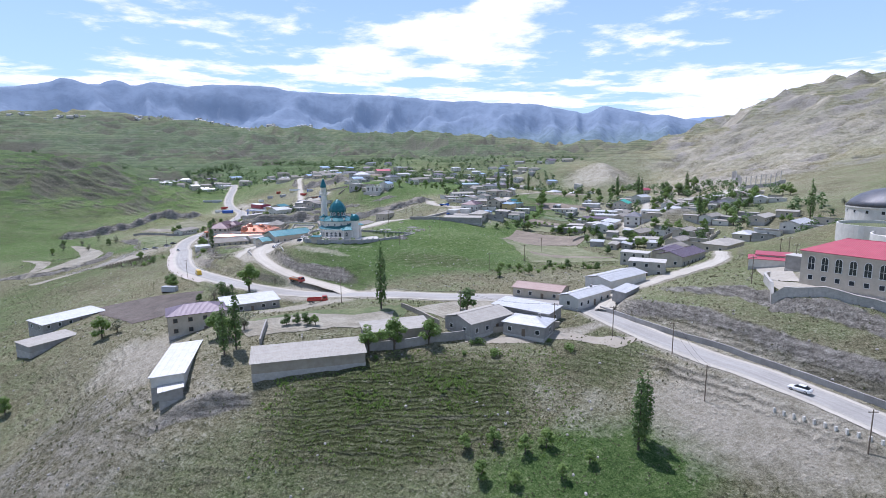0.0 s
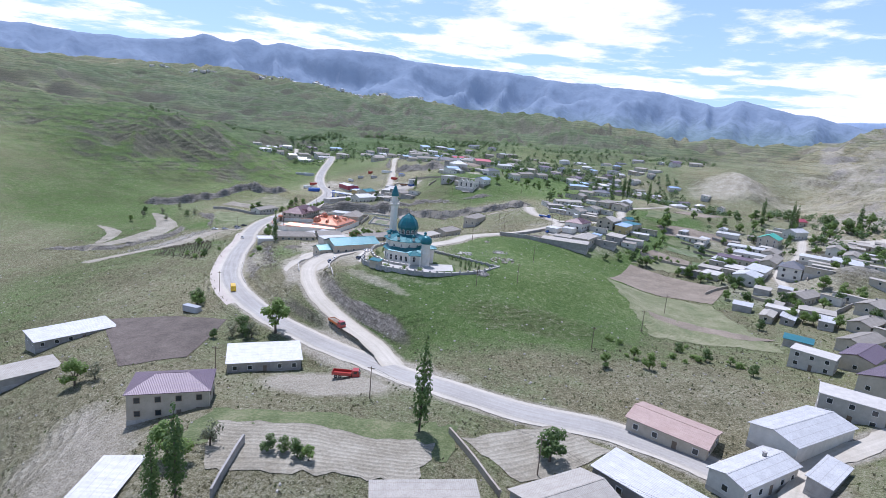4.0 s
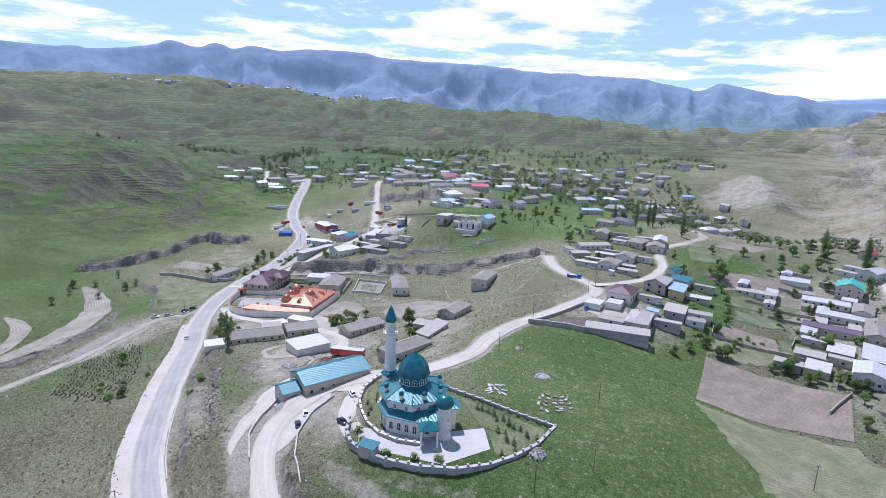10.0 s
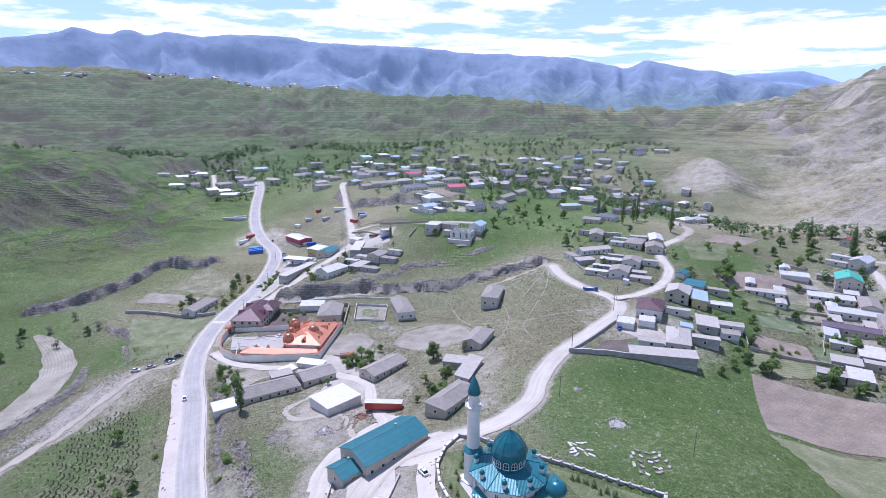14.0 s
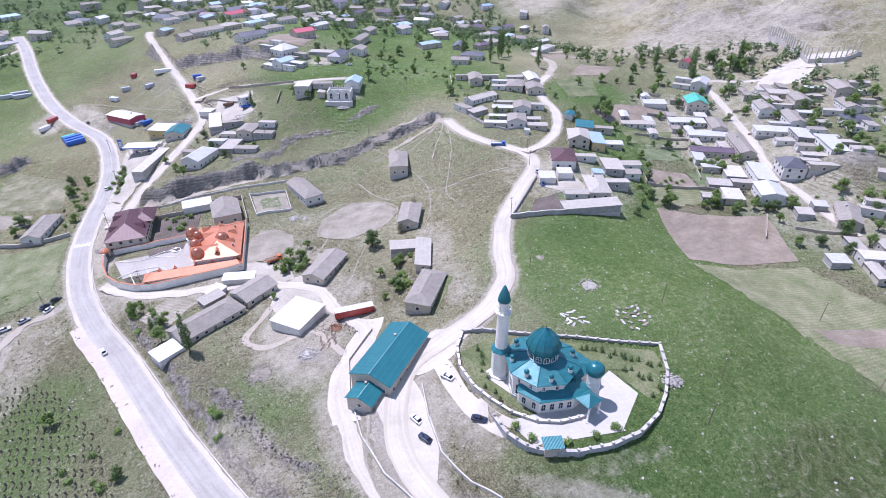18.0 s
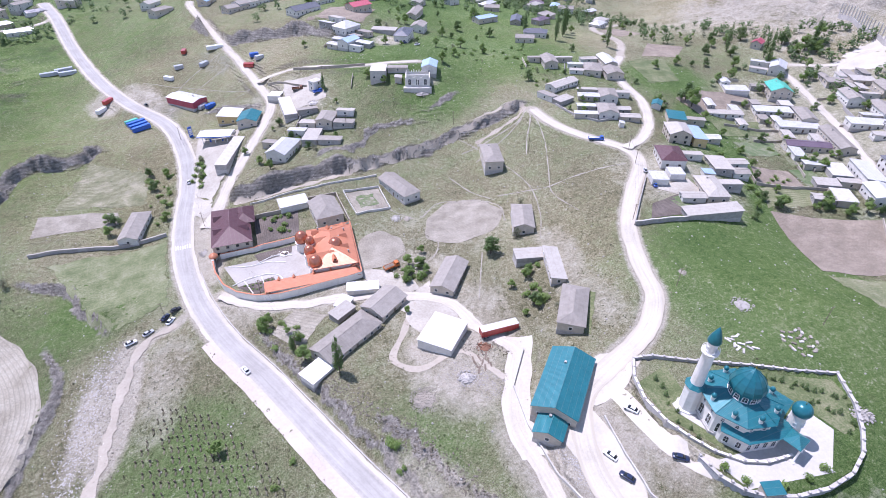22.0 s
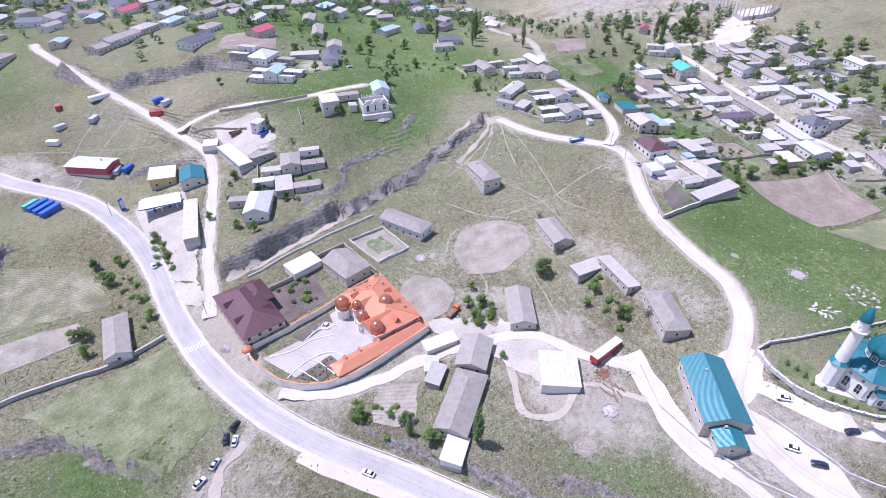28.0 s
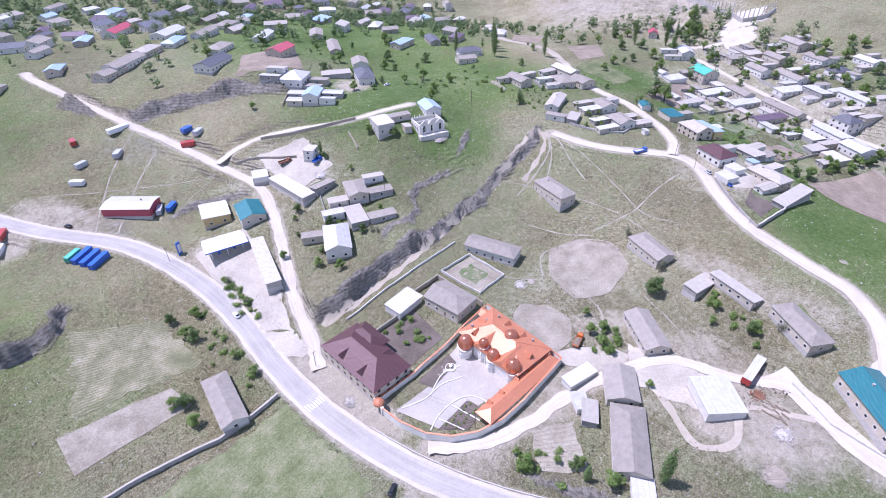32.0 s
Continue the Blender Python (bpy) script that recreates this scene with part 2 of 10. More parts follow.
    herb_spot = mul(ramp(tree, add(spots.outputs["Distance"], mul(tuft, 0.35)), [(0.26, (1, 1, 1)), (0.40, (0, 0, 0))]), ramp(tree, fine, [(0.44, (0, 0, 0)), (0.56, (1, 1, 1))]))
    col = mix(tree, mul(herb_spot, 0.7), col, (0.052, 0.064, 0.028))
    bare = mul(ramp(tree, add(mul(fine, 0.6), mul(tuft, 0.4)), [(0.555, (0, 0, 0)), (0.62, (1, 1, 1))]), ramp(tree, wide, [(0.45, (0.3, 0.3, 0.3)), (0.6, (1, 1, 1))]))
    col = mix(tree, mul(bare, 0.62), col, (0.50, 0.46, 0.365))
    col = mix(tree, patchy(rock, 0.4), col, stone)
    col = mix(tree, patchy(dust, 0.5), col, dirt)
    link(tree, col, shader.inputs["Base Color"])
    shader.inputs["Roughness"].default_value = 0.95
    shader.inputs["Specular IOR Level"].default_value = 0.1
    height = add(mul(fine, 1.0), mul(tuft, 0.6))
    height = add(height, mul(mul(stepped, math_node(tree, "SUBTRACT", 1.0, rock)), 0.28))
    height = add(height, mul(clump, 0.35))
    height = add(height, mul(mul(ledge, attr.outputs["Alpha"]), 0.15))
    height = add(height, mul(mul(rock, flute), 1.1))
    bump(tree, shader, height, 1.0, 1.15)
    return m


GROUND = build_ground_material()


def strip_material(name, a, b, marks=None):
    m, tree, shader, pos = material(name)
    wide = noise_of(tree, pos, 0.07, 5, 0.65)
    fine = noise_of(tree, pos, 1.1, 6, 0.7)
    f = math_node(tree, "ADD", math_node(tree, "MULTIPLY", wide, 0.55), math_node(tree, "MULTIPLY", fine, 0.45))
    link(tree, ramp(tree, f, [(0.34, a), (0.66, b)]), shader.inputs["Base Color"])
    shader.inputs["Roughness"].default_value = 0.9
    bump(tree, shader, fine, 0.3, 0.1)
    return m


def road_material(name, a, b, edge, half):
    """A dusty driven surface: streaks and wheel tracks run along it, its edges fray into earth."""
    m, tree, shader, pos = material(name)
    uv = tree.nodes.new("ShaderNodeUVMap")
    split = tree.nodes.new("ShaderNodeSeparateXYZ")
    link(tree, uv.outputs[0], split.inputs[0])
    along = tree.nodes.new("ShaderNodeCombineXYZ")
    link(tree, math_node(tree, "MULTIPLY", split.outputs[0], 0.035), along.inputs[0])
    link(tree, math_node(tree, "MULTIPLY", split.outputs[1], 0.9), along.inputs[1])
    streak = noise_of(tree, along.outputs[0], 1.0, 5, 0.65, 0.3)
    wide = noise_of(tree, pos, 0.09, 5, 0.65)
    fine = noise_of(tree, pos, 1.3, 6, 0.75)
    f = math_node(tree, "ADD", math_node(tree, "MULTIPLY", streak, 0.42), math_node(tree, "ADD", math_node(tree, "MULTIPLY", wide, 0.3), math_node(tree, "MULTIPLY", fine, 0.28)))
    col = ramp(tree, f, [(0.38, a), (0.5, tuple((p + q) / 2 for p, q in zip(a, b))), (0.62, b)])
    side = math_node(tree, "DIVIDE", math_node(tree, "ABSOLUTE", split.outputs[1]), half)
    rim = ramp(tree, math_node(tree, "ADD", side, math_node(tree, "MULTIPLY", math_node(tree, "SUBTRACT", fine, 0.5), 0.9)), [(0.72, (0, 0, 0)), (1.0, (1, 1, 1))])
    col = mix(tree, math_node(tree, "MULTIPLY", rim, 0.65), col, edge)
    link(tree, col, shader.inputs["Base Color"])
    shader.inputs["Roughness"].default_value = 0.92
    bump(tree, shader, math_node(tree, "ADD", fine, math_node(tree, "MULTIPLY", streak, 0.5)), 0.35, 0.12)
    return m


def field_material(name, a, b, c, row_m=0.9, bend=0.3):
    """Worked soil or crop with rows along the patch's own x axis."""
    m, tree, shader, pos = material(name)
    uv = tree.nodes.new("ShaderNodeUVMap")
    split = tree.nodes.new("ShaderNodeSeparateXYZ")
    link(tree, uv.outputs[0], split.inputs[0])
    mid = noise_of(tree, pos, 0.12, 5, 0.65)
    fine = noise_of(tree, pos, 1.6, 5, 0.7)
    row = math_node(tree, "SINE", math_node(tree, "ADD", math_node(tree, "MULTIPLY", split.outputs[1], 2 * math.pi / row_m), math_node(tree, "MULTIPLY", mid, 3.0)))
    f = math_node(tree, "ADD", math_node(tree, "MULTIPLY", mid, 0.5), math_node(tree, "MULTIPLY", fine, 0.5))
    base = ramp(tree, f, [(0.40, a), (0.5, b), (0.61, c)])
    base = mix(tree, math_node(tree, "MULTIPLY", ramp(tree, row, [(0.4, (0, 0, 0)), (0.9, (1, 1, 1))]), bend), base, tuple(v * 0.62 for v in a))
    link(tree, base, shader.inputs["Base Color"])
    shader.inputs["Roughness"].default_value = 0.95
    bump(tree, shader, math_node(tree, "ADD", fine, math_node(tree, "MULTIPLY", row, 0.6 * bend)), 0.8, 0.35)
    return m


ASPHALT = road_material("dusty_asphalt", (0.275, 0.26, 0.232), (0.42, 0.40, 0.36), (0.43, 0.39, 0.325), 3.6)
DIRT_ROAD = road_material("pale_dirt_road", (0.37, 0.335, 0.265), (0.56, 0.518, 0.435), (0.40, 0.355, 0.27), 3.0)
GRAVEL = strip_material("pale_gravel", (0.39, 0.358, 0.29), (0.54, 0.50, 0.42))
YARD_EARTH = strip_material("yard_earth", (0.28, 0.252, 0.20), (0.49, 0.455, 0.38))
TRAIL_DIRT = strip_material("trodden_earth", (0.25, 0.228, 0.178), (0.39, 0.36, 0.295))
PATH_DIRT = strip_material("dirt_track", (0.29, 0.255, 0.195), (0.42, 0.375, 0.30))
PAVING = strip_material("pale_paving", (0.40, 0.38, 0.342), (0.53, 0.508, 0.462))
COURT = strip_material("court_setts", (0.31, 0.288, 0.25), (0.44, 0.41, 0.362))
SOIL = field_material("ploughed_soil", (0.185, 0.152, 0.112), (0.25, 0.205, 0.152), (0.33, 0.275, 0.21), 1.1, 0.2)
DARK_SOIL = field_material("dark_soil", (0.09, 0.075, 0.06), (0.135, 0.11, 0.09), (0.18, 0.15, 0.125), 1.0, 0.3)
STUBBLE = field_material("pale_stubble", (0.125, 0.150, 0.062), (0.195, 0.202, 0.102), (0.29, 0.275, 0.172), 1.6, 0.28)
CROP = field_material("young_crop", (0.075, 0.125, 0.04), (0.14, 0.175, 0.08), (0.27, 0.25, 0.18), 1.3, 0.25)
GREY_PLOT = field_material("grey_worked_soil", (0.20, 0.178, 0.132), (0.28, 0.252, 0.195), (0.38, 0.345, 0.275), 1.2, 0.06)
LOOSE_SOIL = field_material("pale_terrace_soil", (0.225, 0.202, 0.148), (0.305, 0.278, 0.212), (0.39, 0.36, 0.285), 1.5, 0.28)
ROW_CROP = field_material("clumped_crop", (0.13, 0.138, 0.066), (0.225, 0.22, 0.125), (0.37, 0.34, 0.24), 1.3, 0.5)
MEADOW = field_material("mown_meadow", (0.10, 0.125, 0.05), (0.165, 0.185, 0.085), (0.26, 0.26, 0.16), 3.0, 0.12)
GRASS_PLOT = field_material("garden_grass", (0.075, 0.10, 0.035), (0.125, 0.15, 0.06), (0.22, 0.215, 0.12), 2.5, 0.1)

WHITE_WALL = plain("limewashed_wall", (0.55, 0.525, 0.47), (0.70, 0.675, 0.615))
BEIGE_WALL = plain("beige_plaster", (0.42, 0.37, 0.29), (0.56, 0.50, 0.41))
GREY_WALL = plain("grey_block_wall", (0.26, 0.245, 0.225), (0.40, 0.38, 0.35))
MUD_WALL = plain("mud_plaster", (0.30, 0.26, 0.205), (0.42, 0.375, 0.31))
YELLOW_WALL = plain("ochre_plaster", (0.48, 0.36, 0.16), (0.58, 0.45, 0.23))
MARBLE = plain("cream_cladding", (0.66, 0.62, 0.55), (0.80, 0.77, 0.71), 0.5)
STONE_WALL = plain("cut_stone", (0.34, 0.32, 0.29), (0.52, 0.49, 0.45), 0.85, 1.2, 5.0)
CONCRETE = plain("raw_concrete", (0.38, 0.36, 0.32), (0.54, 0.515, 0.465))
TIN = ribbed("galvanised_sheet", (0.47, 0.465, 0.45), (0.66, 0.655, 0.635), 0.45, 0.2)
SLATE = ribbed("grey_fibre_cement", (0.22, 0.20, 0.168), (0.34, 0.312, 0.268), 0.85)
PALE_SLATE = ribbed("pale_fibre_cement", (0.33, 0.305, 0.26), (0.46, 0.43, 0.372), 0.85)
DARK_TIN = ribbed("dark_grey_sheet", (0.075, 0.08, 0.095), (0.13, 0.135, 0.15), 0.45, 0.1)
MAROON = ribbed("maroon_sheet", (0.080, 0.034, 0.038), (0.115, 0.05, 0.055), 0.45, 0.1, dirt=0.15)
PLUM = ribbed("plum_sheet", (0.11, 0.075, 0.10), (0.16, 0.115, 0.145), 0.45, 0.1, dirt=0.2)
RED_TIN = ribbed("red_sheet", (0.38, 0.055, 0.085), (0.48, 0.10, 0.13), 0.5, 0.1, dirt=0.15)
TEAL = ribbed("teal_sheet", (0.012, 0.128, 0.146), (0.020, 0.178, 0.200), 0.36, 0.15, dirt=0.10, stain=(0.2, 0.24, 0.23))
GREEN_TIN = ribbed("green_sheet", (0.05, 0.36, 0.26), (0.08, 0.45, 0.33), 0.45, 0.1, dirt=0.15)
BLUE_TIN = ribbed("pale_blue_sheet", (0.30, 0.42, 0.60), (0.42, 0.54, 0.70), 0.45, 0.15, dirt=0.2)
FADED_RED = ribbed("faded_red_sheet", (0.34, 0.23, 0.19), (0.46, 0.34, 0.29), 0.7)
COPPER = ribbed("orange_copper_sheet", (0.50, 0.185, 0.095), (0.60, 0.25, 0.135), 0.38, 0.2, dirt=0.10, stain=(0.35, 0.14, 0.08))
DOME_COPPER = plain("polished_copper", (0.42, 0.15, 0.085), (0.52, 0.20, 0.12), 0.25, 0.8, 6.0, 0.6, 0.1)
DOME_TEAL = plain("teal_dome_sheet", (0.012, 0.115, 0.135), (0.02, 0.165, 0.19), 0.3, 0.6, 4.0, 0.2, 0.1, 0.05)
TIMBER = plain("weathered_timber", (0.14, 0.105, 0.075), (0.24, 0.19, 0.14))
RUST = plain("rusty_steel", (0.16, 0.075, 0.045), (0.28, 0.14, 0.08))
GOLD = plain("gilded_metal", (0.55, 0.38, 0.10), (0.7, 0.5, 0.16), 0.25, 1, 6, 0.9, 0.05)
STEEL = plain("dull_steel", (0.30, 0.30, 0.31), (0.45, 0.45, 0.46), 0.4, 1, 6, 0.7, 0.1)
BROWN_RUBBLE = plain("brown_rubble", (0.15, 0.13, 0.095), (0.33, 0.295, 0.235), 0.9, 2.0, 8.0, 0, 0.4, 0.5)
RUBBLE = plain("pale_rubble", (0.36, 0.335, 0.295), (0.56, 0.53, 0.485), 0.9, 2.0, 8.0, 0, 0.4, 0.5)
TYRE = plain("black_rubber", (0.015, 0.015, 0.015), (0.035, 0.035, 0.035), 0.8)
BARK = plain("tree_bark", (0.085, 0.065, 0.048), (0.16, 0.13, 0.10))
def leafy(name, a, b):
    """Leaves that let part of the light through."""
    m, tree, shader, pos = material(name)
    info = tree.nodes.new("ShaderNodeObjectInfo")
    geo = tree.nodes.new("ShaderNodeNewGeometry")
    f = math_node(tree, "ADD", math_node(tree, "MULTIPLY", geo.outputs["Random Per Island"], 0.6), math_node(tree, "MULTIPLY", info.outputs["Random"], 0.4))
    col = ramp(tree, f, [(0.1, a), (0.9, b)])
    link(tree, col, shader.inputs["Base Color"])
    shader.inputs["Roughness"].default_value = 0.6
    soft = tree.nodes.new("ShaderNodeBsdfTranslucent")
    link(tree, col, soft.inputs[0])
    both = tree.nodes.new("ShaderNodeMixShader")
    both.inputs[0].default_value = 0.5
    link(tree, shader.outputs[0], both.inputs[1])
    link(tree, soft.outputs[0], both.inputs[2])
    link(tree, both.outputs[0], tree.nodes["Material Output"].inputs[0])
    return m


LEAF = leafy("spring_leaves", (0.135, 0.225, 0.045), (0.265, 0.365, 0.105))
DARK_LEAF = leafy("dark_leaves", (0.085, 0.15, 0.042), (0.18, 0.26, 0.085))
PALE_LEAF = leafy("grey_green_leaves", (0.15, 0.165, 0.10), (0.26, 0.27, 0.17))
VALLEY_LEAF = leafy("valley_leaves", (0.10, 0.165, 0.058), (0.20, 0.275, 0.11))
SCRUB_LEAF = leafy("scrub_leaves", (0.095, 0.13, 0.045), (0.165, 0.195, 0.085))
WEED = leafy("dry_weeds", (0.13, 0.125, 0.07), (0.30, 0.28, 0.18))


def glass(name, tint, rough=0.08):
    m, tree, shader, pos = material(name)
    shader.inputs["Base Color"].default_value = (*tint, 1)
    shader.inputs["Roughness"].default_value = rough
    shader.inputs["Specular IOR Level"].default_value = 0.7
    return m


PANE = glass("window_pane", (0.03, 0.038, 0.045))
CAR_GLASS = glass("tinted_glass", (0.012, 0.015, 0.018))




def paint(name, colour, rough=0.3):
    m, tree, shader, pos = material(name)
    fine = noise_of(tree, pos, 2.0, 3, 0.6)
    link(tree, ramp(tree, fine, [(0.3, tuple(c * 0.88 for c in colour)), (0.7, colour)]), shader.inputs["Base Color"])
    shader.inputs["Roughness"].default_value = rough
    shader.inputs["Coat Weight"].default_value = 0.3
    return m


WHITE_PAINT = paint("white_paint", (0.78, 0.78, 0.77))
NAVY_PAINT = paint("navy_paint", (0.02, 0.03, 0.07))
BLACK_PAINT = paint("black_paint", (0.02, 0.02, 0.022))
SILVER_PAINT = paint("silver_paint", (0.45, 0.46, 0.48))
BLUE_PAINT = paint("blue_paint", (0.03, 0.12, 0.48))
RED_PAINT = paint("red_paint", (0.42, 0.05, 0.04))
ORANGE_PAINT = paint("orange_paint", (0.62, 0.17, 0.04))
YELLOW_PAINT = paint("yellow_paint", (0.75, 0.48, 0.03))
DARK_BLUE_FRAME = paint("blue_frame", (0.10, 0.20, 0.42), 0.5)


# ---- the lie of the land: mounds as (x, y, height), by their radius ----
FAR_HILLS_A = [(2500, 1500, 206.4), (4000, 0, 163.9), (2500, 0, 102.5), (1500, 600, 140.2), (-2500, 2500, 123.4), (-4000, 4000, 179.6), (-4000, 0, 144.5), (-1600, 3300, 111.6), (2500, 3000, 73.3), (-1600, 1600, 92.9), (2500, -2500, 111.1), (900, 2200, 9.2), (-2000, 0, 72), (0, 4000, 47.1), (-400, 1800, -1.3), (4000, 4000, 53.3), (800, -900, 49), (1300, 3400, -3.4), (-2500, -2500, 50.6), (-120, -100, -95.8), (-1000, 600, -12.9), (380, 900, -36), (0, -2500, -21.5)]
HILLS_A = [(1500, 1800, 41), (1200, 1200, 35.4), (700, 2600, -25), (2500, 0, -25.7), (0, -800, -33.5), (500, 2000, -14.7), (-550, 300, -20.3), (800, 400, 3.4), (800, -900, 15.9), (300, 1300, -42.3), (1000, 800, 20.1), (180, 642, -38), (-500, 700, -20.4), (-120, -100, -23.5), (-800, -500, 19.2), (400, 300, -9.4), (-400, 1800, 16.6), (-2000, 0, 12.9), (-1000, 600, 56), (0, 1000, 50.6), (600, -300, 34.6), (-40, 300, 40.7), (900, 2200, 0.4), (774, 1491, 9.5), (-800, 2600, 6.3), (-700, 1300, -5.1), (-1600, 1600, -7.3), (-1000, 1800, 6.4), (100, 1800, -8.6), (-2500, 1000, 2.7)]
HILLS_B = [(1500, 600, -1.2), (-300, 1350, -7.9)]
SLOPES_A = [(-550, 300, 33.4), (-520, 600, 31.8), (150, 1000, -10.5), (400, 300, 4.7), (450, 450, 11.5), (-85, 667, 25.4), (180, 642, 2.7), (-405, 808, -19.5), (100, 850, -18.6), (-150, 1000, -6.6), (0, 20, 6.3), (250, 0, 16.4), (260, 150, 7), (-120, -100, -26.8), (520, 800, 8.8), (-287, 429, -12.8), (380, 900, 14.8), (-600, 800, 10.3), (-60, 285, 20.6), (-160, 120, -5), (-451, 999, -6.9), (-272, 611, -14.4), (280, 760, -13.6), (-205, 776, 5.8), (127, 448, -9.6), (400, 600, -1.2), (-15, 495, -1.6), (98, 262, -12.5), (-350, 200, -9.2), (120, -100, -19)]
RISES_A = [(400, 300, 6.9), (-500, 200, 7), (180, 642, -8.8), (-47, 125, 17.1), (-76, 490, -11.6), (-350, 200, 9.9), (-123, 142, -2.7), (-68, 557, 11.3), (-293, 567, 5.9), (-82, 429, -6.6), (-188, 593, -5.4), (35, 420, 7.4), (0, 20, -6), (-4, 644, -9.6), (-205, 776, 8), (85, 139, 7.5), (-267, 478, 0.5), (-450, 600, 7.4), (97, 504, 4.9), (30, 80, -6.8), (-41, 355, 2.6), (8, 308, 3.5), (-85, 667, 6.9), (-60, 285, 4.5), (64, 325, -8.8), (-63, 210, -3.9), (260, 150, 4.9), (170, 270, -4.6), (-90, 80, -9.6), (-230, 250, -3.7)]
RISES_B = [(-165, 244, 0.4), (-200, 180, -3.3), (110, 80, -4.3), (-330, 650, -7), (-132, 365, -2.7), (98, 262, 1.3), (-480, 380, 6.3), (-430, 500, -4), (-290, 760, -4.5), (-140, 440, 1.4), (91, 561, 2.9), (-420, 350, -5), (0, 730, -3.3), (198, 586, 3.7), (-15, 495, 4.2), (-330, 720, -2.3), (-380, 450, -3.7), (0, 850, -1.7), (175, 398, 4.9), (-243, 365, -0.4), (150, 150, 2.7), (-120, 850, -1.5), (5, 160, -1.9), (178, 515, -0.5), (127, 448, -6.9), (-179, 674, -3.1), (-202, 319, 4), (-371, 585, -4), (135, 348, 0.6), (-260, 300, -1.9)]
RISES_C = [(-131, 302, -2.3), (67, 216, -3.9), (-380, 680, 5.8), (-316, 516, 3.3), (300, 300, -2.2), (249, 490, -1.6), (-232, 557, -0.5), (-360, 300, -1), (-195, 470, 2.3), (260, 400, 0.8), (-130, 740, -1.8), (327, 645, 0.5), (94, 653, 4.7)]
HUMPS_A = [(-123, 142, -6.8), (-63, 210, -5.3), (-287, 429, -2.2), (-272, 611, -5.7), (-33, 537, -4.8), (-293, 567, 5.2), (198, 586, 3.6), (-188, 593, -3.3), (-113, 171, 4.5), (-70, 135, 4.3), (8, 308, 3.6), (-86, 354, -4.3), (85, 139, 2.9), (-76, 490, -2.8), (56, 366, -3.4), (-243, 365, -3.8), (-68, 557, 3.6), (-41, 355, 3.9), (-276, 373, 3.4), (178, 515, -0.7), (-267, 478, 3), (94, 318, 2.6), (-168, 334, -1.3), (35, 420, 2.6), (-7, 451, 2.4), (-160, 120, -2.1), (-202, 319, 2.4), (18, 259, -2.4), (-85, 667, 2), (-238, 491, -0.7)]
HUMPS_B = [(-138, 341, 1.8), (-152, 185, 2.1), (-165, 244, -0.7), (-60, 285, 1.1), (97, 504, 1.9), (-235, 527, -2.4), (-185, 542, 2.3), (-25, 326, -3.5), (-316, 516, -1.9), (-40, 80, -1.7), (-12, 119, -1.4), (-246, 594, 2.4), (127, 448, -2.1), (-4, 644, -1.7), (56, 126, -1.6), (-15, 495, 1.7), (-181, 635, 1), (-90, 80, -1.5), (175, 398, 1.3), (-119, 447, 1.1), (-144, 494, 1.4), (94, 653, -0.7), (-131, 302, -0.8), (-64, 645, -1.5), (37, 182, -0.8), (170, 270, -1.2), (-233, 413, 1.7), (-230, 250, -1.1), (-21, 279, 0.9), (21, 372, -0.8)]
HUMPS_C = [(95, 362, 0.8), (-232, 557, 1.5), (-87, 286, 0.6), (150, 423, 1), (64, 325, -1), (-183, 489, -1.3), (91, 561, -0.5)]
MOUNDS = [(1500, FAR_HILLS_A), (500, HILLS_A), (500, HILLS_B), (190, SLOPES_A), (75, RISES_A), (75, RISES_B), (75, RISES_C), (34, HUMPS_A), (34, HUMPS_B), (34, HUMPS_C)]

VALLEY_SIDES = [(-20, 1992, 34.5), (-975, 1232, -32.1), (-1175, 1774, -31.4), (646, 2447, 20.3), (-844, 2395, 3.9), (717, 1273, 21.4), (-1766, 1931, -38.4), (-247, 1136, -3.4), (-1517, 2267, 20.7), (901, 1916, -21.1), (486, 2180, 29.5), (-458, 2246, 26.6), (-399, 1799, -8.6), (566, 951, -40.1), (21, 1391, 13.0), (497, 1656, -13.1), (-671, 1053, 20.9), (123, 1886, 28.2), (-464, 1469, -12.6), (674, 995, 20.0), (-1004, 1137, -27.6), (455, 1351, -26.7), (-1207, 2455, 10.3), (65, 1138, 10.9), (696, 1166, 29.0), (-643, 2355, 13.1), (847, 2486, 6.2), (168, 1529, 13.0)]
KNOLLS = [(674, 995, 4.0), (425, 961, -18.1), (-562, 771, 8.2), (221, 1003, 18.4), (253, 768, -16.9), (599, 1227, -9.2), (762, 1479, 13.3), (-574, 1092, -8.8), (-575, 1801, 12.3), (-223, 1779, -7.9), (240, 640, 7.7), (309, 1911, -9.2), (123, 1886, 8.1), (557, 1362, -9.1), (-1175, 1774, -9.4), (-746, 1789, -10.7), (-889, 1831, 8.8), (486, 2180, 7.0), (-487, 704, 9.3), (-1766, 1931, -6.6), (329, 1342, 6.5), (-458, 2246, 6.0), (-585, 1422, 3.5), (-843, 1395, -8.5), (-400, 560, -4.3), (-1205, 1626, 5.5), (-399, 1799, -5.9), (901, 1916, -5.3), (-1517, 2267, 4.6), (-20, 1992, 4.6), (-160, 720, -2.9), (-717, 1413, 6.4)]
MOUNDS += [(380, VALLEY_SIDES), (120, KNOLLS), (60, [(-427, 684, 8), (-480, 705, 8), (266, 904, 12), (330, 868, -10), (253, 768, -7)]), (34, [(302, 853, -8)]), (45, [(168, 215, 11)])]
MOUNDS.append((15, [(158, 372, 7), (170, 368, 4)]))


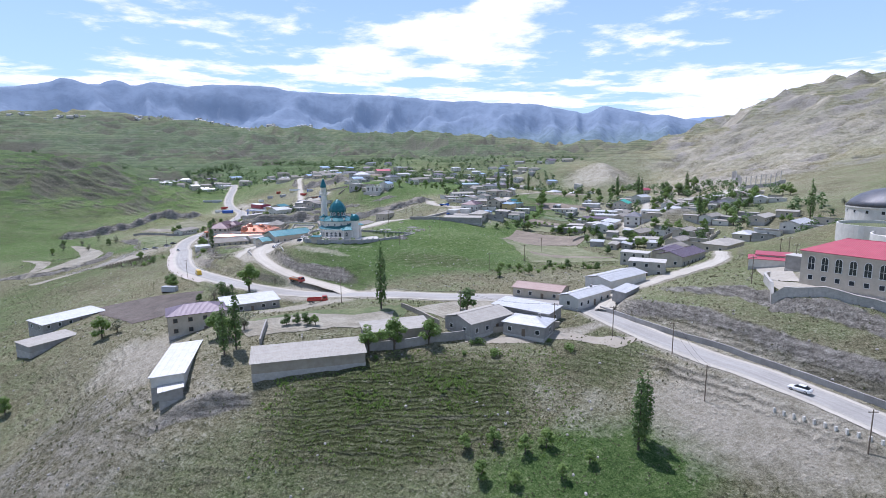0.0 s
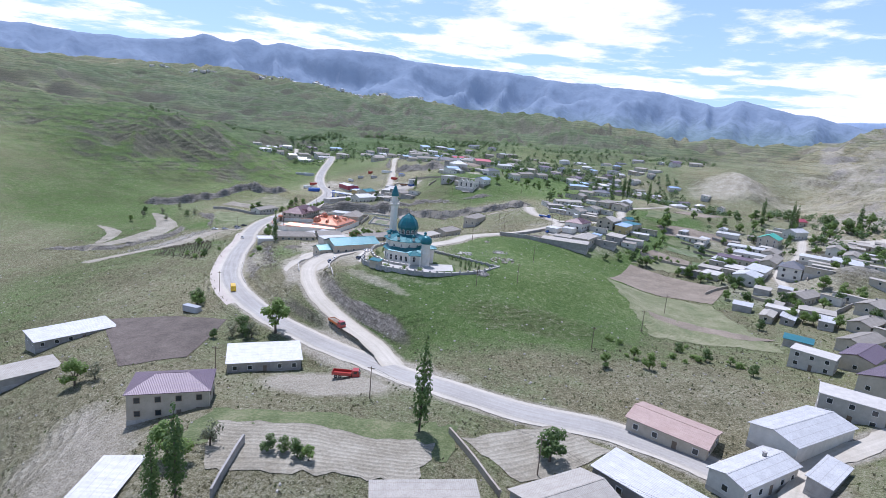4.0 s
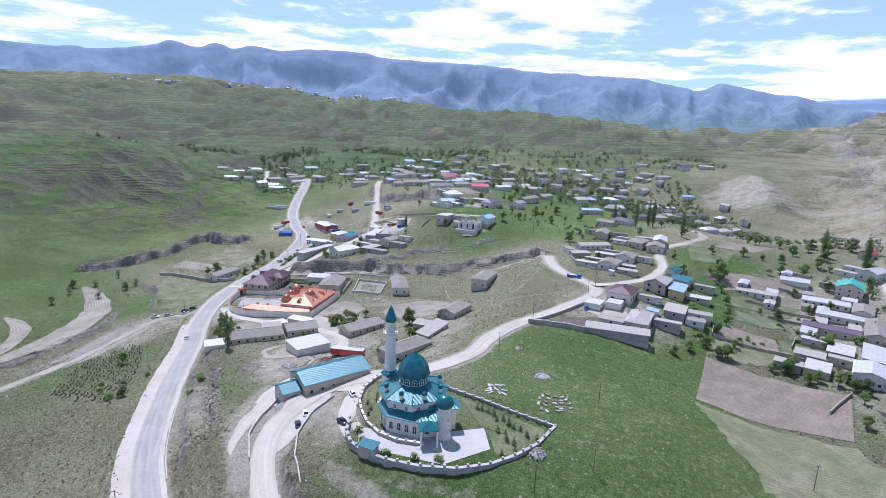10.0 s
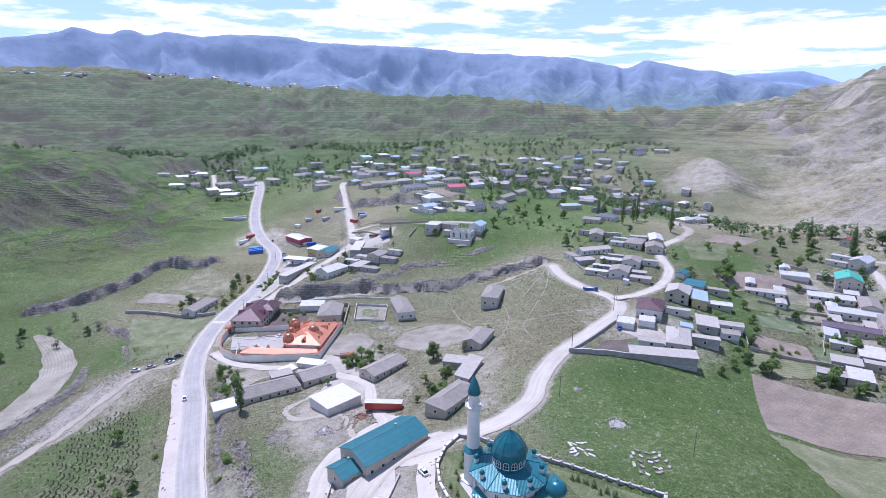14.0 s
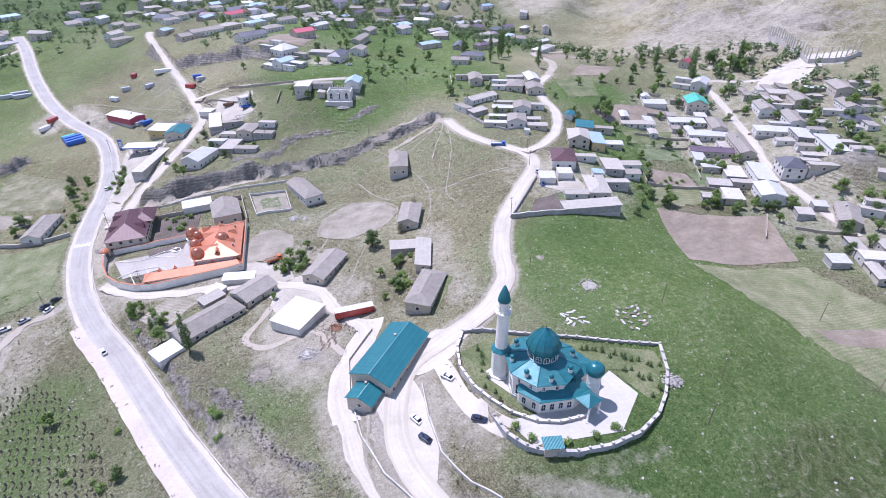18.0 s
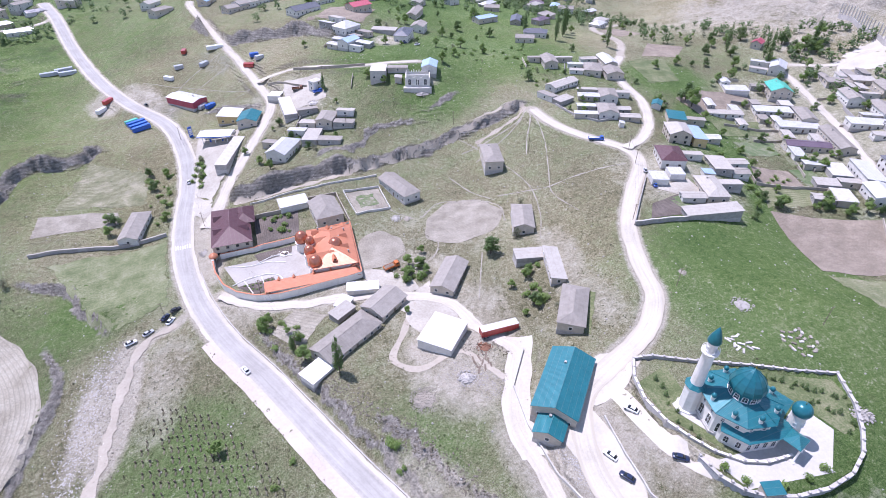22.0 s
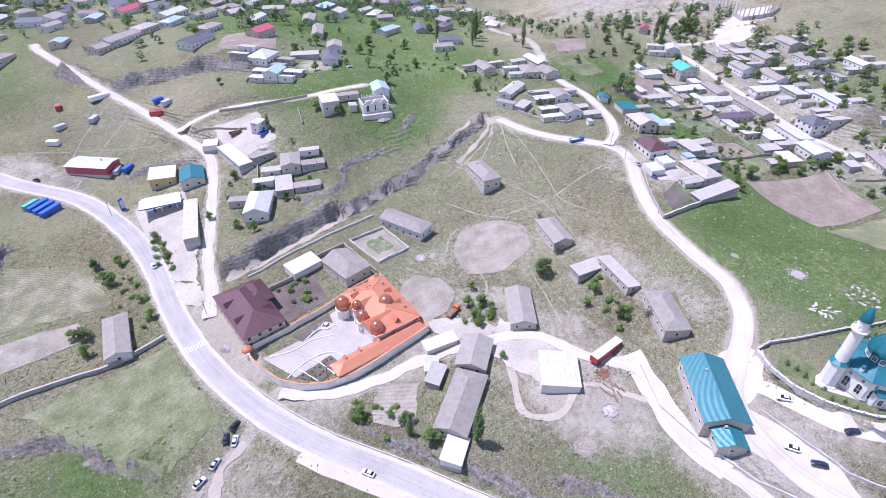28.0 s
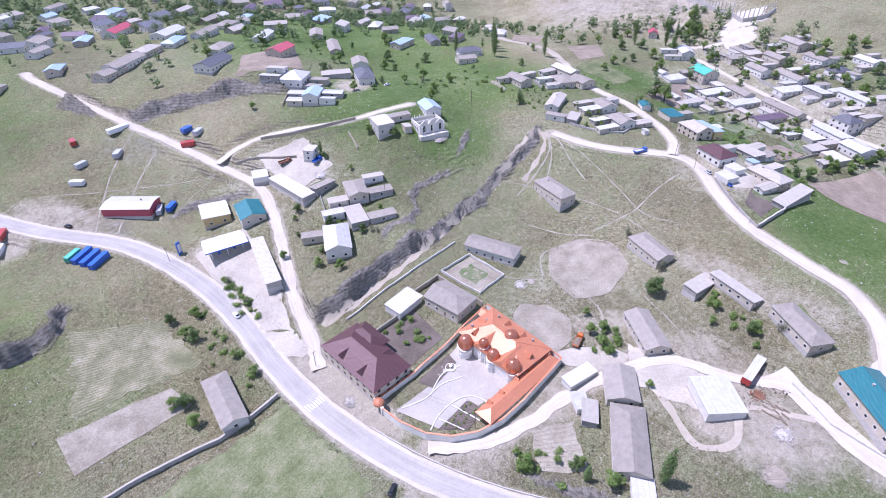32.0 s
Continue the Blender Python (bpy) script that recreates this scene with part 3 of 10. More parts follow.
MOUND_X, MOUND_Y, MOUND_H, MOUND_R = [np.array(c, float)[None, :] for c in zip(*[(a, b, h, 1 / (r * r)) for r, rows in MOUNDS for a, b, h in rows])]


def mound_height(x, y):
    x, y = np.asarray(x, float), np.asarray(y, float)
    z = np.full(x.shape, 20.0)
    for i in range(0, len(x), 3000):
        p, q = x[i:i + 3000, None], y[i:i + 3000, None]
        z[i:i + 3000] += (MOUND_H * np.exp(-((p - MOUND_X) ** 2 + (q - MOUND_Y) ** 2) * MOUND_R)).sum(1)
    return z


def smooth_line(points, step=2.0):
    """A smooth line through the points (Catmull-Rom), about step metres from point to point."""
    p = [np.array(q, float) for q in points]
    p = [2 * p[0] - p[1]] + p + [2 * p[-1] - p[-2]]
    out = []
    for a, b, c, d in zip(p, p[1:], p[2:], p[3:]):
        n = max(1, int(np.linalg.norm(c - b) / step))
        for i in range(n):
            s = i / n
            out.append(0.5 * (2 * b + (c - a) * s + (2 * a - 5 * b + 4 * c - d) * s * s + (3 * b - a - 3 * c + d) * s ** 3))
    return np.array(out + [p[-2]])


def smoothed(values, n):
    pad = np.concatenate([np.full(n, values[0]), values, np.full(n, values[-1])])
    return np.convolve(pad, np.ones(2 * n + 1) / (2 * n + 1), "valid")


class Way:
    """A road or lane: its middle line, half width and even long profile."""

    def __init__(self, name, points, half, even=9):
        self.name, self.half = name, half
        self.line = smooth_line(points)
        self.z = smoothed(mound_height(self.line[:, 0], self.line[:, 1]), even)


HIGHWAY = Way("main_road", [(88, 78), (81, 94), (70, 113), (62, 123), (54, 138), (48, 153), (43, 169), (22, 181), (-2, 184), (-29, 195), (-47, 208), (-70, 221), (-91, 232), (-113, 250),
                            (-135, 277), (-154, 311), (-166, 336), (-180, 366), (-193, 391), (-203, 418), (-209, 449), (-210, 480), (-208, 516), (-211, 550), (-222, 590), (-248, 634),
                            (-273, 683), (-301, 759), (-326, 840), (-345, 890)], 5.0)
MOSQUE_ROAD = Way("mosque_road", [(-36, 203), (-48, 219), (-63, 232), (-80, 248), (-92, 266), (-98, 282), (-97, 297), (-90, 312), (-77, 319), (-58, 327), (-45, 340), (-39, 357), (-27, 381),
                                  (-9, 404), (8, 423), (10, 438), (-2, 459), (-10, 480), (-12, 500)], 3.6)
LANE = Way("barn_lane", [(-96, 262), (-108, 282), (-110, 298), (-110, 315), (-103, 330), (-97, 342), (-104, 357), (-109, 376), (-123, 386), (-144, 394), (-164, 398), (-180, 404), (-194, 416)], 2.4)
SPUR = Way("ridge_lane", [(10, 438), (26, 446), (44, 465), (58, 492), (61, 516), (70, 540), (90, 562)], 2.6)
NORTH = Way("north_track", [(-200, 468), (-193, 484), (-187, 504), (-176, 528), (-163, 558), (-157, 582), (-163, 612), (-171, 646), (-179, 676), (-203, 764), (-206, 790)], 2.6)
BRANCH = Way("branch_track", [(-163, 612), (-146, 614), (-125, 602), (-100, 580), (-78, 571), (-62, 566)], 2.2)
STREET = Way("village_street", [(118, 330), (128, 368), (133, 390), (144, 410), (157, 430), (178, 472), (188, 496), (199, 521), (222, 506), (240, 503), (270, 507), (297, 492)], 2.8)
VALLEY = Way("valley_track", [(90, 562), (112, 596), (118, 640), (138, 668), (175, 690)], 2.2)
SIDE = Way("side_track", [(-209, 408), (-223, 400), (-229, 380), (-232, 359), (-236, 335), (-242, 310)], 1.4)
EAST_LANE = Way("east_lane", [(48, 158), (60, 176), (82, 192), (110, 212), (124, 236)], 2.6)
LEFT_LANE = Way("hamlet_lane", [(-326, 840), (-345, 822), (-372, 812), (-386, 846), (-423, 924)], 2.4)
WAYS = [LEFT_LANE, EAST_LANE, SIDE, VALLEY, STREET, BRANCH, NORTH, SPUR, LANE, MOSQUE_ROAD, HIGHWAY]


class Scarp:
    """An eroded bank: the land steps up by rise on the left of the line; ragged is how far its edge wanders."""

    def __init__(self, points, rise, reach=14.0, drop=0.0, ragged=1.0):
        self.line, self.rise, self.reach, self.drop, self.ragged = smooth_line(points, 2.5), rise, reach, drop, ragged


SCARPS = [Scarp([(-194, 488), (-176, 487.5), (-159, 488), (-147, 489), (-128, 490.5), (-114, 490)], 3.2, 14, 0.6, 0.8),
          Scarp([(-194, 489), (-168, 488.5), (-147, 490), (-128, 491.5), (-114, 491), (-97, 495), (-80, 496), (-67, 499), (-49, 500.5), (-33, 502), (-16, 508), (-8, 512)], 4.8, 15, 1.4, 1.2),
          Scarp([(-146, 500), (-139, 503), (-131, 506.5), (-121, 503), (-112, 508), (-107, 516), (-94, 518), (-83, 517), (-76, 512)], 2.2, 7, 0.5, 1.6),
          Scarp([(-72, 519), (-62, 526), (-47, 534), (-40, 536)], 1.6, 6, 0.3, 1.3),
          Scarp([(-284, 462), (-273, 455), (-262, 450), (-255, 443), (-249, 431), (-241, 419), (-233, 409)], 3.2, 10, 1.2, 1.3),
          Scarp([(-345, 470), (-320, 492), (-306, 515), (-292, 544), (-270, 550), (-251, 569)], 6.5, 22, 1.4, 1.4),
          Scarp([(-300, 330), (-262, 345), (-257, 368), (-251, 384), (-252, 397), (-262, 420)], 2.2, 9, 0.8),
          Scarp([(42, 172), (52, 160), (60, 151), (67, 140), (73, 130), (82, 116), (92, 99), (100, 82)], 2.6, 14, 0.3, 0.5),
          Scarp([(66, 170), (76, 156), (84, 141), (92, 126), (101, 110), (112, 92)], 2.6, 9, 0.6, 1.3),
          Scarp([(-93, 271), (-84, 260), (-76, 252.5), (-67, 243), (-58, 236), (-49, 230), (-40, 223), (-33, 216)], 4.4, 16, 0.0, 0.35),
          Scarp([(-206, 735), (-180, 690), (-150, 672), (-118, 650), (-104, 628)], 8.0, 22, 0.6, 1.0),
          Scarp([(-205, 600), (-190, 596), (-172, 588), (-160, 575)], 3.0, 12, 0.0, 1.4),
          Scarp([(-182, 393), (-174, 377), (-167, 361), (-160, 346), (-152, 328), (-145, 313), (-137, 297), (-126, 281), (-112, 267)], 1.5, 6, 0.9, 1.8),
          Scarp([(-150, 340), (-143, 326), (-136, 312), (-128, 299), (-117, 284)], 1.4, 6, 0.4, 2.2),
          Scarp([(-72, 110), (-60, 114), (-47, 116), (-40, 121)], 2.2, 7, 0.4)]
TERRACE = [(-74, 283), (-73, 277), (-70, 272), (-66, 269), (-59, 266.5), (-50, 265.5), (-41, 266.5), (-33, 270), (-27, 275), (-21, 282), (-16, 292), (-27, 297), (-38, 303), (-55, 311), (-64, 316), (-70, 317),
           (-74, 311), (-76, 303), (-75, 295)]
TERRACE_Z = 16.3


def inside(x, y, ring):
    hit = np.zeros(np.shape(x), bool)
    for (ax, ay), (bx, by) in zip(ring, ring[1:] + ring[:1]):
        hit ^= ((ay > y) != (by > y)) & (x < (bx - ax) * (y - ay) / (by - ay + 1e-9) + ax)
    return hit


def nearest(line, x, y, reach):
    """Index of the line's nearest point and the distance, for the places within reach; others get a large distance."""
    d = np.full(x.shape, 1e6)
    k = np.zeros(x.shape, int)
    near = np.nonzero((x > line[:, 0].min() - reach) & (x < line[:, 0].max() + reach) & (y > line[:, 1].min() - reach) & (y < line[:, 1].max() + reach))[0]
    for s in range(0, len(near), 4000):
        i = near[s:s + 4000]
        q = (x[i, None] - line[None, :, 0]) ** 2 + (y[i, None] - line[None, :, 1]) ** 2
        k[i] = q.argmin(1)
        d[i] = np.sqrt(q.min(1))
    return k, d


def ripple(x, y, size, seed):
    """Cheap smooth noise from -1 to 1 out of crossed waves."""
    r = np.random.RandomState(seed)
    z = np.zeros(np.shape(x))
    for n in range(5):
        a, p, q = r.uniform(0, 6.28), r.uniform(0, 6.28), r.uniform(0.6, 1.7)
        z = z + np.sin((x * math.cos(a) + y * math.sin(a)) * 6.283 / (size * q) + p + 1.3 * np.sin((x * math.sin(a) - y * math.cos(a)) * 6.283 / (size * 1.9) + q * 9))
    return z / 3.2


def terrain(x, y, covers=None):
    """Ground height and cover (lush, dust, rock) at arrays of places; the hills' own cover is added to covers."""
    x, y = np.asarray(x, float), np.asarray(y, float)
    z = mound_height(x, y)
    away = np.hypot(x + 60, y - 380)
    far = np.clip((away - 450) / 700, 0, 1)
    ridges = lambda size, seed: 0.55 - 1.5 * np.abs(ripple(x, y, size, seed))
    z = z + far * (16 * ridges(620, 3) + 26 * ridges(290, 4) + 9 * ridges(130, 5) + 2.5 * ridges(60, 12))
    left = np.clip((-x - 280) / 120, 0, 1) * np.clip((y - 470) / 120, 0, 1) * (1 - far)
    z = z + left * (6.5 * ridges(95, 21) + 3.2 * ridges(42, 22) + 1.0 * ridges(17, 23))
    right = np.clip((x - 235 - 0.36 * (y - 640)) / 70, 0, 1) * np.clip((y - 480) / 100, 0, 1)
    z = z + right * (3.5 * ridges(120, 51) + 3.0 * ridges(52, 52) + 1.6 * ridges(24, 53))
    ledges = z / 9 + 0.5 * ripple(x, y, 160, 54)
    z = z + right * 3.2 * np.clip(ripple(x, y, 130, 55) + 0.5, 0, 1) * (np.clip((ledges % 1.0) * 3.0 - 1.5, -0.5, 0.5) - (ledges % 1.0) + 0.5)
    # old field terraces bench the far hills
    bench = z / 13 + 0.25 * ripple(x, y, 300, 14)
    z = z + far * 5.5 * np.clip(ripple(x, y, 420, 18) + 0.9, 0, 1) * (np.clip((bench % 1.0) * 2.4 - 1.2, -0.5, 0.5) - (bench % 1.0) + 0.5)
    z = z + np.clip((away - 280) / 200, 0, 1) * 0.7 * ridges(60, 13)
    z = z + 0.35 * ripple(x, y, 23, 6) + 0.16 * ripple(x, y, 8, 7)
    rock, dust = np.zeros(x.shape), np.zeros(x.shape)
    clear = np.full(x.shape, 99.0)
    for w in WAYS:
        k, d = nearest(w.line, x, y, w.half + 12)
        clear = np.minimum(clear, d - w.half)
        f = np.clip(1 - (d - w.half - 0.8) / 6.0, 0, 1)
        f = f * f * (3 - 2 * f)
        z = z * (1 - f) + (w.z[k] - 0.12) * f
        dust = np.maximum(dust, np.clip(1.0 - (d - w.half) / 2.6, 0, 1) * 0.85)
    for s in SCARPS:
        k, d = nearest(s.line, x, y, s.reach * 3.2)
        t = np.gradient(s.line, axis=0)
        side = t[k, 0] * (y - s.line[k, 1]) - t[k, 1] * (x - s.line[k, 0])
        ends = np.minimum(1, np.minimum(k, len(s.line) - 1 - k) / 5.0) * np.clip(clear / 2.5, 0, 1)
        wob = 0.92 + 0.38 * ripple(x, y, 28, 8)
        across = side / np.linalg.norm(t[k], axis=1)
        away_s = np.where(d < 14, across, np.where(side > 0, d, -d)) + s.ragged * (0.9 * ripple(x, y, 34, 15) + 0.7 * ripple(x, y, 11, 16) + 0.35 * ripple(x, y, 5, 17))
        slump = 3.2 * s.ragged * np.clip(ripple(x, y, 24, 19) + 0.1, 0, 1)
        face = np.clip((away_s + 1.0 + slump) / (1.6 + 0.10 * s.rise + 1.6 * slump), 0, 1)
        z = z + (face * s.rise * wob * np.exp(-np.maximum(away_s - 1.5, 0) / s.reach) - s.drop * np.exp(-np.maximum(-away_s, 0) / 5) * (1 - face)) * ends
        rock = np.maximum(rock, ends * np.clip(1.3 - np.abs(away_s + 0.1) / (1.5 + 0.16 * s.rise), 0, 1))
    yard = inside(x, y, TERRACE)
    z = np.where(yard, TERRACE_Z, z)
    lush = 0.37 + 0.16 * ripple(x, y, 120, 9)
    for a, b, rx, ry, deg, g in LUSH:
        c, s = math.cos(radians(deg)), math.sin(radians(deg))
        u, v = (x - a) * c + (y - b) * s, -(x - a) * s + (y - b) * c
        f = np.exp(-((u / rx) ** 2 + (v / ry) ** 2) ** 2)
        lush = lush * (1 - f) + g * f
    for a, b, rx, ry, deg, g in DUSTY:
        c, s = math.cos(radians(deg)), math.sin(radians(deg))
        u, v = (x - a) * c + (y - b) * s, -(x - a) * s + (y - b) * c
        dust = np.maximum(dust, g * np.exp(-((u / rx) ** 2 + (v / ry) ** 2) ** 2))
    for a, b, rx, ry, deg, g in ROCKY:
        c, s = math.cos(radians(deg)), math.sin(radians(deg))
        u, v = (x - a) * c + (y - b) * s, -(x - a) * s + (y - b) * c
        rock = np.maximum(rock, g * np.exp(-((u / rx) ** 2 + (v / ry) ** 2) ** 2))
    rock = np.maximum(rock, right * np.clip(0.26 + 0.5 * ripple(x, y, 90, 56) + 0.3 * ripple(x, y, 30, 57), 0, 0.8))
    dust = np.maximum(dust, right * np.clip(0.08 + 0.6 * ripple(x, y, 110, 58), 0, 0.6))
    herb = np.zeros(x.shape)
    for a, b, rx, ry, deg, g in HERBS + NEAR_HERBS:
        c, s = math.cos(radians(deg)), math.sin(radians(deg))
        u, v = (x - a) * c + (y - b) * s, -(x - a) * s + (y - b) * c
        herb = np.maximum(herb, g * np.exp(-((u / rx) ** 2 + (v / ry) ** 2) ** 2))
    steps = np.zeros(x.shape)
    for a, b, rx, ry, deg, g in NEAR_HERBS:
        c, s = math.cos(radians(deg)), math.sin(radians(deg))
        u, v = (x - a) * c + (y - b) * s, -(x - a) * s + (y - b) * c
        steps = np.maximum(steps, g * np.exp(-((u / rx) ** 2 + (v / ry) ** 2) ** 2))
    steps = steps * np.clip(clear / 3.0, 0, 1) * ~yard
    z = z + steps * (0.27 * np.sin(z * 6.283 / 0.85 + 2.4 * ripple(x, y, 13, 31)) + 0.2 * ripple(x, y, 3.3, 32) + 0.25 * ripple(x, y, 9, 33))
    if covers is not None:
        # how far out the grass takes the haze tint, and the gullies that cut the hills
        dips = lambda size, seed: np.clip(-1.6 * ridges(size, seed) - 0.05, 0, 1)
        gully = far * (0.9 * dips(290, 4) + 0.5 * dips(130, 5)) + 0.75 * left * (dips(95, 21) + 0.8 * dips(42, 22))
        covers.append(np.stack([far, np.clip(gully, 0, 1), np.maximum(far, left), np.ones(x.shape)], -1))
    return z, np.stack([np.clip(lush, 0, 1), dust, rock, herb * np.clip(1 - dust, 0, 1)], -1)


# x, y, half lengths, turn, strength
LUSH = [(-20, 238, 40, 12, -8, 0.66), (-95, 522, 66, 16, 7, 0.62), (-75, 120, 50, 36, 0, 0.10), (-85, 165, 40, 36, 0, 0.2), (64, 102, 30, 30, -30, 0.08), (85, 140, 24, 26, 0, 0.4), (-95, 405, 120, 85, 0, 0.27), (-100, 480, 90, 50, 0, 0.33), (-250, 600, 90, 60, 60, 0.3), (0, 330, 45, 55, 10, 0.92), (20, 300, 30, 60, 0, 0.8), (30, 400, 12, 50, -20, 0.95), (62, 440, 12, 60, -30, 0.85), (-40, 228, 35, 20, 0, 0.75), (-15, 258, 50, 26, -10, 0.9), (-118, 292, 9, 30, 15, 0.42),
        (-430, 640, 140, 200, 20, 0.74), (-330, 560, 60, 60, 0, 0.62), (-360, 430, 70, 60, 0, 0.72), (-280, 400, 30, 50, 0, 0.66), (-600, 900, 400, 300, 0, 0.62),
        (-245, 430, 25, 25, 0, 0.75), (-130, 322, 16, 22, 30, 0.55), (-60, 580, 60, 40, -20, 0.8), (-60, 540, 30, 30, 0, 0.75), (0, 600, 60, 60, 0, 0.85), (-30, 720, 60, 60, 0, 0.7),
        (100, 520, 30, 30, 0, 0.85), (-200, 110, 80, 60, 0, 0.75), (-40, 92, 50, 20, 0, 0.45), (30, 93, 26, 14, 8, 0.95), (-150, 1350, 900, 380, 0, 0.66), (-900, 1800, 1000, 500, 0, 0.68), (-500, 780, 220, 220, 0, 0.84),
        (-230, 200, 60, 60, 0, 0.6), (130, 150, 50, 60, 0, 0.45), (320, 650, 160, 180, 0, 0.22), (700, 1100, 420, 500, 30, 0.25), (480, 400, 160, 260, 0, 0.3),
        (30, 750, 140, 110, 0, 0.85), (66, 420, 9, 62, -24, 0.97), (100, 452, 22, 20, 0, 0.85), (150, 440, 60, 60, 0, 0.55), (100, 345, 30, 30, 0, 0.6), (20, 345, 34, 44, 0, 0.97), (-480, 1050, 300, 160, 0, 0.8), (-210, 345, 24, 30, 30, 0.66)]
DUSTY = [(-108, 365, 26, 26, 0, 0.58), (-112, 404, 26, 12, -40, 0.55), (-60, 376, 9, 30, -22, 0.55), (-118, 336, 16, 18, 0, 0.7), (255, 900, 70, 50, 20, 0.62), (330, 870, 40, 30, 0, 0.5), (62, 98, 28, 16, -45, 0.72), (30, 112, 16, 10, -30, 0.4), (66, 132, 4, 34, 30, 0.55), (-86, 148, 12, 24, 25, 0.75), (30, 144, 24, 3, 8, 0.9), (-76, 108, 20, 16, 0, 0.42), (-62, 258, 22, 4, -28, 0.6), (-104, 300, 5, 26, 8, 0.9), (-84, 262, 5, 14, 40, 0.5), (-102.5, 288, 3, 16, 8, 1.2), (-58, 214, 26, 9, -35, 1.2), (-34, 200, 16, 8, -25, 1.2), (-50, 188, 20, 10, -10, 1.0), (150, 440, 60, 75, 0, 0.58), (120, 350, 40, 50, 0, 0.5), (300, 620, 130, 120, 20, 0.5), (480, 800, 240, 260, 30, 0.42), (220, 480, 60, 70, 0, 0.5), (-118, 345, 22, 24, 20, 0.6), (-112, 300, 8, 24, 8, 0.62), (-136, 300, 10, 26, 32, 0.55), (-62, 350, 10, 26, 0, 0.45), (-150, 575, 40, 40, 0, 0.42), (20, 410, 40, 40, 0, 0.5), (-215, 375, 12, 30, -10, 0.5), (56, 96, 22, 16, -30, 0.34), (-70, 112, 26, 22, 0, 0.36), (-95, 297, 7.5, 28, 3, 1.2), (-79.5, 290, 5, 18, 8, 0.62), (-82, 316, 14, 9, 20, 1.2), (-112, 372, 34, 22, 0, 0.36), (-100, 420, 46, 34, 0, 0.30), (-75, 355, 20, 30, 0, 0.33), (-100, 280, 6, 30, 12, 0.8), (-150, 395, 26, 10, -12, 0.55), (-92, 300, 12, 22, 0, 0.8), (-78, 284, 8, 12, 0, 0.65), (-124, 352, 9, 12, 30, 0.8), (-125, 388, 22, 7, -20, 0.85), (-110, 352, 14, 8, 0, 0.8), (-199, 455, 8, 30, 6, 1.2), (-188, 402, 18, 12, -40, 0.55), (-140, 398, 22, 8, -14, 0.7),
         (-195, 545, 16, 26, 10, 0.85), (-140, 565, 16, 16, 0, 0.7), (-98, 155, 10, 20, 20, 0.62), (-240, 640, 14, 30, 30, 0.7), (-262, 640, 14, 20, 30, 0.7), (-70, 610, 12, 14, 0, 0.7),
         (15, 400, 12, 12, 0, 0.75), (52, 168, 10, 14, 0, 0.7), (-30, 198, 22, 8, -20, 0.7), (-65, 545, 10, 6, 0, 0.7), (140, 400, 14, 60, -25, 0.62), (245, 545, 40, 16, 20, 0.6),
         (-230, 376, 8, 30, -6, 1.25), (-240, 372, 5, 24, -6, 0.8), (-50, 262, 20, 4, 0, 0.4), (290, 600, 60, 14, 30, 0.55), (110, 155, 12, 8, 0, 0.6), (-57, 390, 8, 14, 0, 0.5)]
ROCKY = [(162, 371, 15, 13, -20, 0.62), (-150, 300, 10, 22, 35, 0.5), (330, 640, 110, 120, 20, 0.6), (-90, 112, 30, 30, 0, 0.45), (-190, 660, 14, 30, 30, 0.4), (-232, 620, 20, 30, 30, 0.5),
         (600, 900, 200, 300, 30, 0.45)]


HERBS = [(-440, 600, 55, 28, 25, 0.5), (-400, 640, 40, 30, 0, 0.4), (-340, 600, 60, 20, 50, 0.45), (36, 124, 16, 14, 20, 0.6), (2, 247, 36, 14, 10, 0.5), (-52, 246, 24, 9, -38, 0.45), (-370, 560, 60, 30, 30, 0.4), (-330, 500, 30, 16, 40, 0.5)]
NEAR_HERBS = [(-8, 115, 34, 20, 10, 0.95), (2, 247, 36, 14, 10, 0.16), (-52, 246, 24, 9, -38, 0.18), (-10, 233, 22, 8, 8, 0.15)]


def heights(points):
    p = np.array(points, float).reshape(-1, 2)
    return terrain(p[:, 0], p[:, 1])[0]


def ground(x, y):
    return float(heights([(x, y)])[0])


def mesh_of(name, verts, faces, materials, smooth=False, uv=None):
    me = bpy.data.meshes.new(name)
    me.from_pydata([tuple(map(float, v)) for v in verts], [], faces)
    for m in materials:
        me.materials.append(m)
    if smooth:
        me.polygons.foreach_set("use_smooth", [True] * len(me.polygons))
    if uv is not None:
        layer = me.uv_layers.new(name="UVMap")
        loops = np.empty(len(me.loops), int)
        me.loops.foreach_get("vertex_index", loops)
        layer.data.foreach_set("uv", np.asarray(uv, float)[loops].ravel())
    me.update()
    return me


def stretch(lo, hi, step, out_lo, out_hi, grow=1.07):
    mid = list(np.arange(lo, hi + step / 2, step))
    a, s = [], step
    while (a[-1] if a else lo) > out_lo:
        s *= grow
        a.append((a[-1] if a else lo) - min(s, 75))
    b, s = [], step
    while (b[-1] if b else hi) < out_hi:
        s *= grow
        b.append((b[-1] if b else hi) + min(s, 75))
    return np.array(a[::-1] + mid + b)


